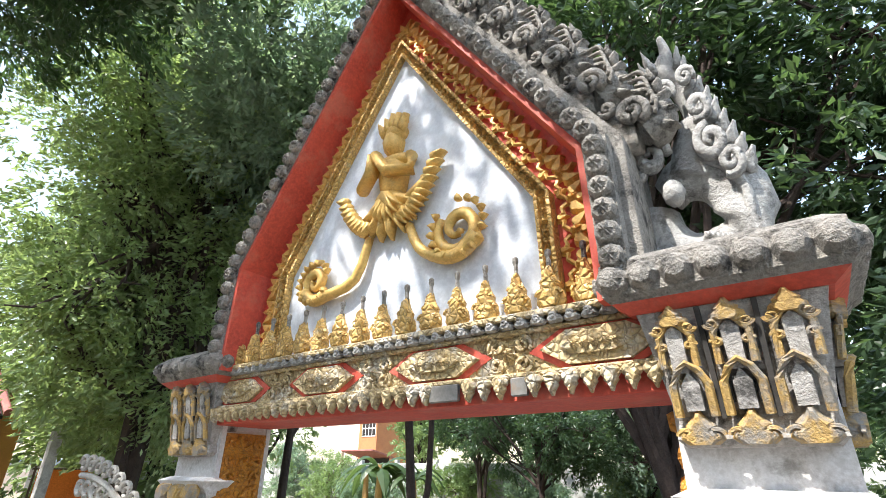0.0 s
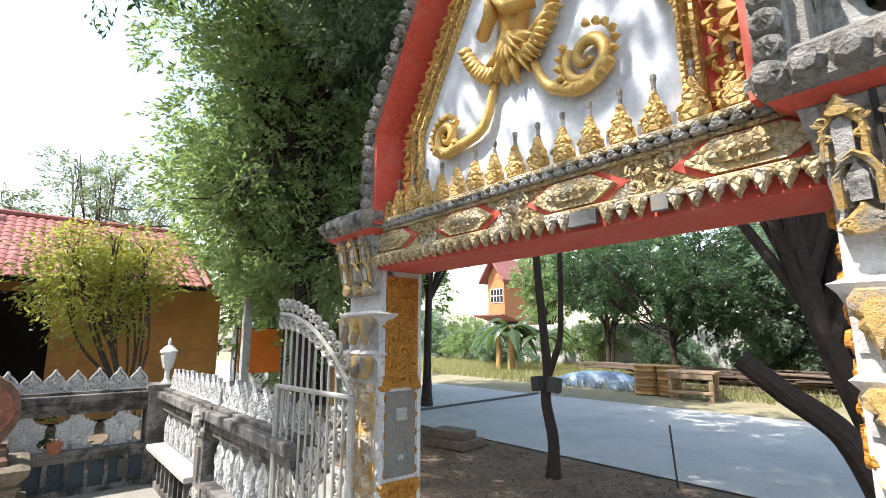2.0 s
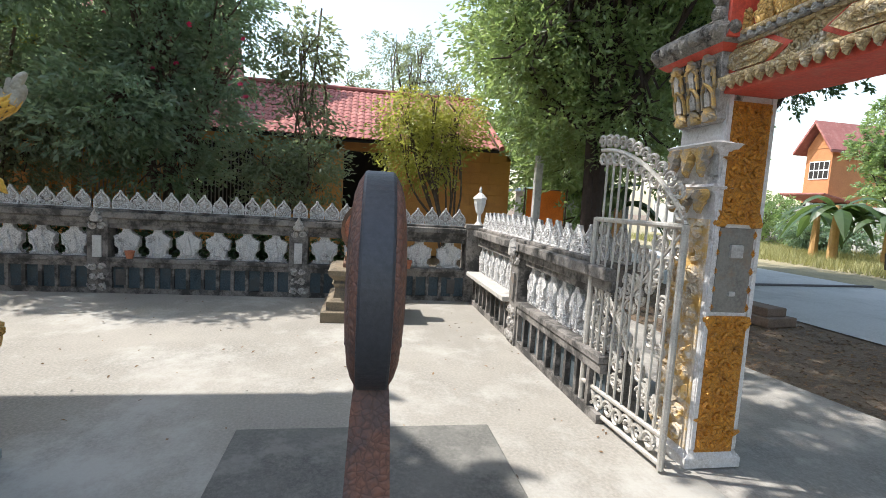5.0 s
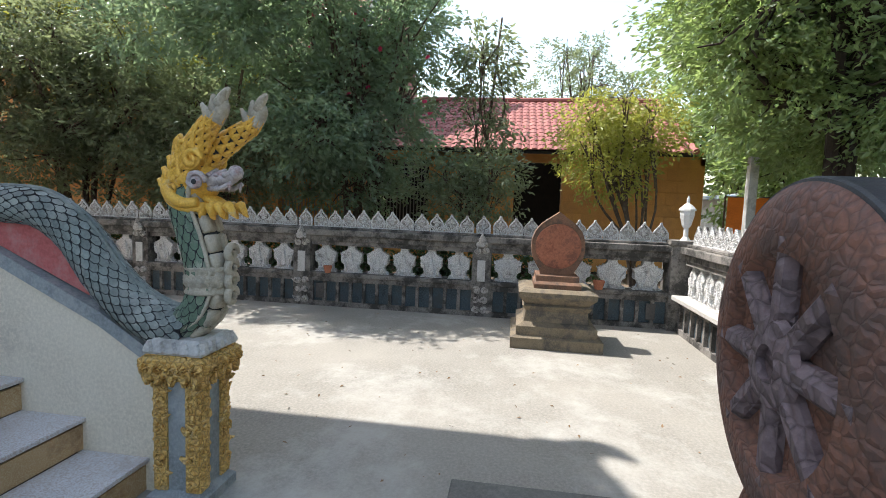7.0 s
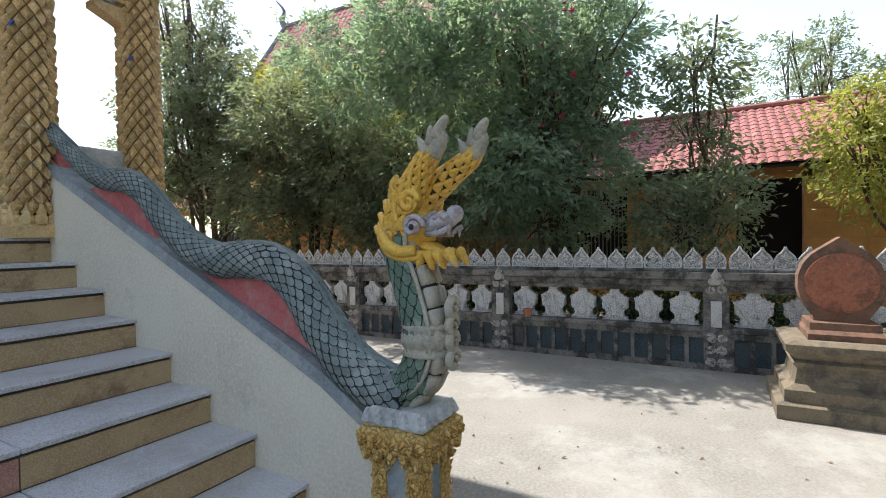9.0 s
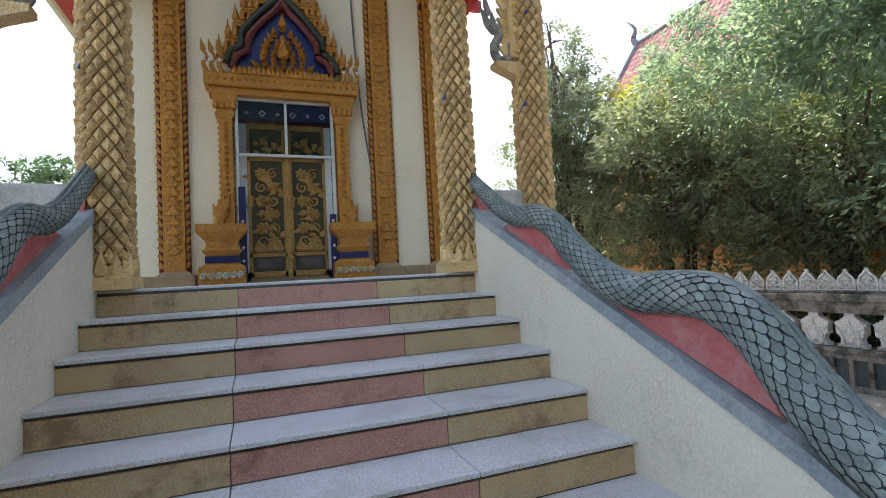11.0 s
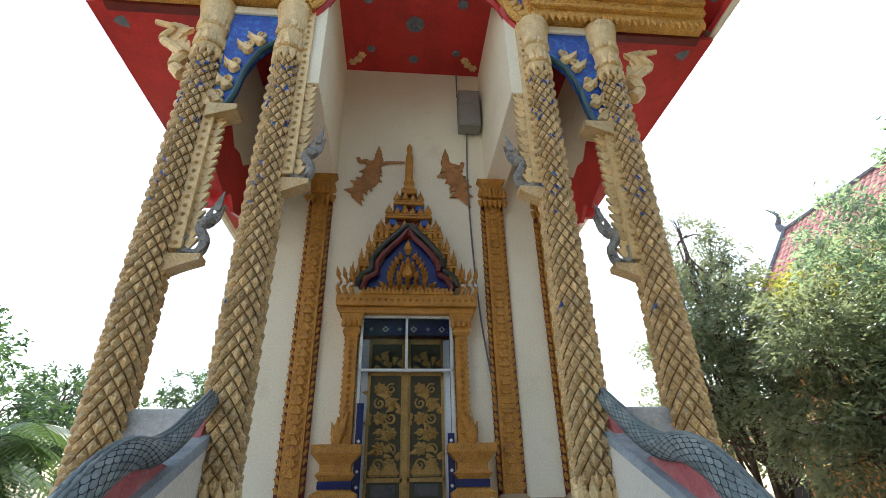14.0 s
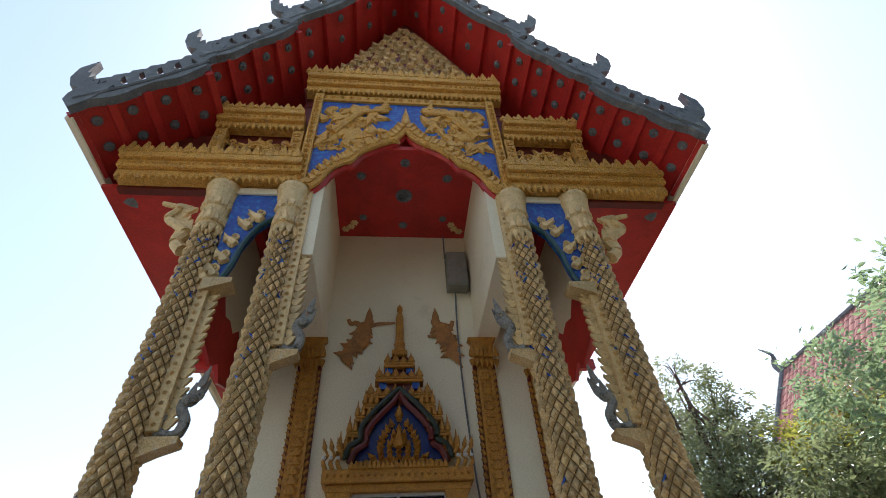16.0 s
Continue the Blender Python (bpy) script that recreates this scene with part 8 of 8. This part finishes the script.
# west, behind the balustrade
# its outer clumps are added over the wall to shade the floor
tree("dense dark green tree behind the balustrade", -10.0, -5.0, up(4.6, 0.2, 0.2), crown_of(1, 30, 0.1, -0.5, 4.2, 1.3, 1.7, 2.5, 0.82) , 62000, 0.12, LEAF_DARK, 1, r=0.10, multi=4, outer=crown_of(41, 22, 1.5, -2.3, 4.9, 0.6, 2.4, 0.8, 0.5))
tree("dark leafy tree beside the hall", -10.3, -7.9, up(3.8, 0.1, 0.1), crown_of(2, 18, 0, 0, 3.1, 1.1, 1.5, 1.5, 0.75), 28000, 0.11, LEAF_GREY, 2, r=0.08, multi=5)
tree("grey green bamboo like tree", -9.9, -10.6, up(4.2, 0.1, 0), crown_of(3, 20, 0, 0, 3.6, 1.1, 1.6, 2.0, 0.75), 30000, 0.11, LEAF_GREY, 3, r=0.07, multi=6)
tree("yellow green tree behind dark ones", -11.6, -9.2, up(5.2, 0, 0), crown_of(4, 16, 0, 0, 4.9, 1.2, 1.9, 1.1, 0.7), 22000, 0.11, LEAF_YEL, 4, r=0.08, multi=3)
tree("grey green tree beside the platform", -9.6, -13.6, up(4.6, 0.2, 0), crown_of(5, 22, 0, 0, 3.8, 1.3, 1.9, 2.1, 0.8), 30000, 0.115, LEAF_GREY, 5, r=0.08, multi=5)
tree("yellow green tree beside the platform", -10.8, -12.0, up(5.2, 0.2, 0), crown_of(6, 15, 0, 0, 5.1, 1.2, 1.6, 1.0, 0.65), 20000, 0.115, LEAF_YEL, 6, r=0.08, multi=3)
tree("sparse grey green tree with thin top shoots", -9.4, -13.8, up(8.0, 0.3, 0), crown_of(7, 18, 0, 0, 6.6, 0.9, 1.4, 1.9, 0.42), 10000, 0.12, LEAF_GREY, 7, r=0.08, multi=3)
tree("thin grey shoots rising over the dark tree", -10.2, -2.75, up(4.9, 0.2, 0.3), crown_of(8, 8, 0.1, 0.1, 3.7, 0.4, 0.5, 1.3, 0.32), 2600, 0.12, LEAF_GREY, 8, r=0.04)
tree("yellow green shrub tree behind the balustrade", -9.8, 0.05, up(2.6, 0.1, -0.5), crown_of(9, 16, 0.1, -0.45, 3.0, 0.5, 0.62, 0.95, 0.38), 9500, 0.09, LEAF_YEL, 9, r=0.05, multi=3)
tree("small grey green shrub beside the hall", -9.4, -3.0, up(1.9, 0.1, 0.3), crown_of(10, 9, 0.1, 0.2, 2.0, 0.5, 0.6, 0.6, 0.38), 5200, 0.1, LEAF_GREY, 10, r=0.045)
tree("pale sparse tree beyond the hall roof", -19.0, 0.0, up(6.2, 0, 0), crown_of(11, 18, 0, 0, 6.0, 1.6, 3.2, 1.4, 0.7), 8000, 0.13, LEAF_GREY, 11, r=0.08)
# undergrowth added to darken what shows between the balusters
for k, y in enumerate((-1.5, -3.4, -5.3, -7.2, -9.1)):
    tree("low dark undergrowth behind the balustrade", -9.1, y, up(0.5), crown_of(70 + k, 14, 0, 0, 0.5, 0.5, 1.0, 0.35, 0.32), 5000, 0.10, LEAF_DEEP, 70 + k, r=0.03, name="shrub")
# big trees beyond the north wall
tree("large green tree overhanging the gate", -9.3, 2.7, up(8.0, 0.1, 0.2), crown_of(12, 84, -0.6, -0.1, 7.0, 2.9, 2.0, 5.4, 1.0), 112000, 0.13, LEAF_MID, 12, BARKDARK, 0.16, multi=3, outer=crown_of(52, 14, 0.0, -1.7, 8.4, 1.3, 1.2, 2.2, 0.75))
tree("large dark green tree behind the gate", -11.3, 7.2, up(8.0, 0.3, 0), crown_of(13, 46, 0.2, 0, 8.6, 3.0, 2.2, 4.2, 1.2), 56000, 0.15, LEAF_DEEP, 13, BARKDARK, 0.12)
# its outer clumps are unseen, added over the yard to shade gate and apron
tree("tall dark tree shading the gate", -1.6, 3.9, [(0.5, 0, 0), (0.25, 0, 0.9), (-0.1, 0.05, 2.0), (-0.35, 0.1, 3.4), (-0.1, 0.2, 5.5)], crown_of(14, 44, 0.0, 0.9, 6.9, 3.0, 1.7, 3.0, 1.05), 110000, 0.15, LEAF_DEEP, 14, BARKDARK, 0.14, outer=crown_of(44, 40, -3.6, -4.5, 8.2, 4.4, 1.5, 0.8, 0.8) + crown_of(45, 12, -3.2, -7.35, 8.2, 1.2, 0.5, 0.4, 0.5) + crown_of(46, 8, -1.3, -6.3, 8.2, 1.0, 0.35, 0.4, 0.4))
tree("dark tree beside the east pillar", 2.2, 4.6, up(5.5, 0.2, 0), crown_of(15, 44, 0, 0, 5.2, 2.5, 1.9, 4.2, 1.05), 60000, 0.14, LEAF_DEEP, 15, BARKDARK, 0.15, multi=2)
tree("green tree beyond the road", 4.0, 11.5, up(5.5, 0, 0), crown_of(16, 26, 0, 0, 4.2, 2.8, 2.2, 3.0, 1.1), 24000, 0.17, LEAF_DEEP, 16, BARKDARK, 0.14, multi=2)
tree("green tree beyond the road", -1.5, 16.5, up(5.5, 0, 0), crown_of(17, 28, 0, 0, 4.6, 3.2, 2.2, 3.2, 1.1), 26000, 0.18, LEAF_DEEP, 17, BARKDARK, 0.14, multi=2)
tree("shade tree over the timber pile", -9.3, 17.6, up(4.2, -0.4, 0), crown_of(18, 34, 0, 0, 4.2, 3.8, 2.2, 1.7, 1.0), 34000, 0.17, LEAF_DEEP, 18, BARKDARK, 0.13)
tree("dark tree behind the timber pile", -4.6, 20.5, up(5.0, 0, 0), crown_of(19, 40, 0, 0, 3.8, 4.2, 1.9, 3.8, 1.2), 36000, 0.2, LEAF_DARK, 19, BARKDARK, 0.16, multi=2)
tree("green tree along the boundary wall", -14.5, 21.5, up(5.2, 0, 0), crown_of(20, 26, 0, 0, 5.0, 2.8, 1.6, 1.9, 1.0), 20000, 0.19, LEAF_DEEP, 20, BARKDARK, 0.15, multi=3)
tree("tall far tree behind the boundary wall", -19, 30, up(9, 0, 0), crown_of(21, 30, 0, 0, 7.5, 3.6, 2.6, 4.6, 1.6), 16000, 0.32, LEAF_MID, 21, BARKDARK, 0.2)
tree("tall far tree behind the boundary wall", -8, 32, up(10, 0, 0), crown_of(22, 36, 0, 0, 8, 6.5, 2.6, 5.5, 1.9), 20000, 0.35, LEAF_DARK, 22, BARKDARK, 0.22)
tree("tall far tree behind the boundary wall", 4, 28, up(10, 0, 0), crown_of(23, 36, 0, 0, 7, 6.5, 2.6, 6, 1.9), 20000, 0.35, LEAF_MID, 23, BARKDARK, 0.22)
tree("far tree north west of the yard", -15.0, 9.0, up(6, 0, 0), crown_of(24, 22, 0, 0, 5.4, 2.0, 2.0, 2.4, 1.0), 16000, 0.18, LEAF_MID, 24, BARKDARK, 0.14)
for k, (x, y, h) in enumerate(((-1.5, 21.0, 1.5), (-7.0, 21.8, 1.3), (-11.5, 22.4, 1.1), (2.5, 18.0, 1.7), (-21.5, 21.5, 1.2), (-26.5, 22.6, 1.9), (-31.0, 23.0, 2.2), (-16.8, 22.8, 1.6))):
    tree("leafy shrub along the boundary wall", x, y, up(h), crown_of(60 + k, 14, 0, 0, h, 1.9, 0.9, h * 0.7, 0.7), 11000, 0.17, LEAF_MID if k % 2 else LEAF_DARK, 60 + k, r=0.05, name="shrub")
tree("far tree west of the village", -22, 6.5, up(7, 0, 0), crown_of(25, 26, 0, 0, 5.2, 2.2, 3.4, 4.0, 1.2), 14000, 0.26, LEAF_MID, 25, BARKDARK, 0.14)
tree("tree filling the corner beyond the wall", -13.6, 5.2, up(8, 0, 0), crown_of(26, 50, -0.6, -0.6, 6.0, 2.6, 2.0, 5.2, 1.15), 50000, 0.19, LEAF_MID, 26, BARKDARK, 0.14)
tree("far tree behind the village house", -36, 42, up(9, 0, 0), crown_of(27, 24, 0, 0, 6, 5, 3, 4.0, 1.8), 9000, 0.4, LEAF_MID, 27, BARKDARK, 0.2)
tree("leafy tree beside the village house", -23.6, 28.6, up(5, 0, 0), crown_of(28, 30, 0, 0, 6.0, 2.0, 1.8, 3.2, 1.1), 22000, 0.24, LEAF_MID, 28, BARKDARK, 0.12)
# slim forked tree outside the gate, with boxes fixed to it
slim = thing("slim_tree", "slim dark forked trunk with two small boxes tied to it", "tree", -4.94, 4.36, -0.06)
part("trunk", M().tube(spline([(0, 0, 0), (0.02, 0, 0.5), (-0.08, 0, 1.0), (-0.05, 0.02, 1.4), (-0.14, 0.05, 2.2), (-0.25, 0.1, 3.4), (-0.2, 0.2, 5.0)], 5), lambda t: 0.085 * (1 - 0.45 * t) + 0.03 * max(0, 0.1 - t) / 0.1, 9), BARKDARK, slim)
part("limb", M().tube(spline([(-0.06, 0, 1.25), (0.06, 0, 1.5), (0.2, 0, 1.85), (0.24, 0, 2.4), (0.3, 0, 3.4), (0.5, 0.2, 4.6)], 5), lambda t: 0.05 * (1 - 0.4 * t), 8), BARKDARK, slim)
# crown added this wide to throw dappled shade on the road
part("crown", leaf_cloud("crown", crown_of(50, 46, -1.2, -0.6, 7.4, 4.2, 3.4, 1.3, 0.95), 60000, 0.14, LEAF_DARK, 50), LEAF_DARK, slim, kind="stuff")
for s in (-1, 1):
    part("box", M().box(-0.09, 0.09, -0.06, 0.06, -0.1, 0.1, 0.01, T(-0.02 + 0.14 * s, -0.06, 1.22, 0, 8 * s, 20 * s)), NOSING, slim, "small dark box tied to the trunk")
# sawn limb leaning from the big trunk
solid("sawn_limb", M().tube(spline([(-1.35, 3.7, 0.5), (-1.55, 3.6, 1.05), (-1.9, 3.55, 1.35), (-2.2, 3.5, 1.62)], 5), lambda t: 0.11 - 0.02 * t, 10), BARKDARK, "sawn dark limb leaning from a big trunk", "limb")


def banana(x, y, s, seed):
    t = thing("banana_plant", "banana plant with broad arching leaves", "banana plant", x, y, -0.05, 0, "banana plants")
    a = random.Random(seed)
    part("stem", M().lathe([(0.16 * s, 0), (0.13 * s, 1.0 * s), (0.08 * s, 1.9 * s)], 10), JAR, t, "yellow brown stem")
    for k in range(11):
        w = a.uniform(0, 360)
        L = a.uniform(1.3, 1.9) * s
        g = M()
        vs, fs = [], []
        n = 9
        lift = a.uniform(0.5, 1.3)
        for i in range(n + 1):
            u = i / n
            x2, z2 = L * u * 0.85, 1.7 * s + L * (lift * u - 1.15 * u * u)
            hw = 0.24 * s * math.sin(math.pi * min(0.97, u * 0.92 + 0.05))
            vs += [(x2, -hw, z2 - 0.08), (x2, 0, z2), (x2, hw, z2 - 0.08)]
        for i in range(n):
            o = 3 * i
            fs += [(o, o + 3, o + 4, o + 1), (o + 1, o + 4, o + 5, o + 2)]
        g.add(vs, fs, T(0, 0, 0, 0, 0, w))
        part("leaf", g, PALM, t)


banana(-17.6, 17.6, 1.25, 1)
banana(-19.2, 18.4, 1.15, 2)
banana(-16.3, 18.6, 1.0, 3)
banana(-12.4, 5.0, 1.0, 4)


def palm(x, y, h, L, n, seed):
    t = thing("palm", "fan crowned palm with drooping feathery fronds", "palm", x, y, -0.06, 0, "palms")
    a = random.Random(seed)
    part("trunk", M().lathe([(0.2, 0), (0.13, 0.4), (0.11, h)], 10), BARK, t)
    for k in range(n):
        w, lift = a.uniform(0, 360), a.uniform(0.2, 1.25)
        g = M()
        spine = [Vector((L * u * 0.9, 0, h + L * (lift * u - 0.95 * u * u))) for u in [i / 12 for i in range(13)]]
        g.tube(spine, lambda q: 0.022 * (1 - 0.8 * q), 5, T(0, 0, 0, 0, 0, w))
        for i in range(2, 13):
            for e in (-1, 1):
                for j in (0, 0.5):
                    p = spine[i - 1].lerp(spine[i], j)
                    ll = L * 0.36 * math.sin(math.pi * (0.12 + 0.8 * i / 13))
                    tip = p + Vector((0.25 * ll, e * ll * 0.8, -0.5 * ll))
                    d = Vector((0.03, 0, 0))
                    g.add([tuple(p - d), tuple(p + d), tuple(p.lerp(tip, 0.5) + d + Vector((0, 0, 0.03))), tuple(tip), tuple(p.lerp(tip, 0.5) - d + Vector((0, 0, 0.03)))], [(0, 1, 2, 3, 4)], T(0, 0, 0, 0, 0, w))
        part("frond", g, PALM, t)


palm(5.2, -12.6, 2.6, 2.0, 18, 1)
palm(6.8, -14.2, 2.2, 2.2, 16, 2)
palm(3.6, -17.5, 3.4, 2.0, 16, 3)
tree("dark shrub beside the palms", 6.4, -11.0, up(2.0), crown_of(31, 30, 0, 0, 2.9, 1.5, 1.9, 1.9, 0.75), 30000, 0.13, LEAF_DEEP, 31, r=0.06)
tree("green tree east of the temple", 8.4, -17.0, up(4.2), crown_of(32, 24, 0, 0, 3.4, 2.4, 3.2, 1.9, 0.9), 22000, 0.16, LEAF_DEEP, 32, r=0.1)
tree("green tree east of the temple", 5.2, -25, up(5.0), crown_of(33, 22, 0, 0, 4.6, 2.4, 2.0, 2.2, 0.9), 16000, 0.18, LEAF_DEEP, 33, r=0.1)
tree("dark tree east of the temple", 11.5, -13.0, up(4.0), crown_of(34, 24, 0, 0, 2.8, 2.0, 3.6, 2.2, 0.9), 18000, 0.18, LEAF_DEEP, 34, r=0.1)
tree("low dark shrub behind the palms", 7.4, -13.4, up(2.0), crown_of(35, 30, 0, 0, 1.9, 2.4, 1.6, 1.7, 0.8), 30000, 0.14, LEAF_DEEP, 35, r=0.06, name="shrub")
tree("low dark shrub beside the platform", 4.6, -10.2, up(1.2), crown_of(36, 18, 0, 0, 0.9, 1.3, 1.6, 0.8, 0.55), 16000, 0.12, LEAF_DEEP, 36, r=0.05, name="shrub")
a = np.random.RandomState(40)
g = M()
for k in range(22):
    p = (a.uniform(-9.2, -8.9), a.uniform(-6.0, -3.4), a.uniform(3.0, 5.4))
    g.rosette(0.05, 0.03, T(*p, a.uniform(0, 360), 0, a.uniform(0, 360)), 5)
solid("blossoms", g, FLOWER, "few pink blossoms in the dark tree", "blossom", kind="stuff")
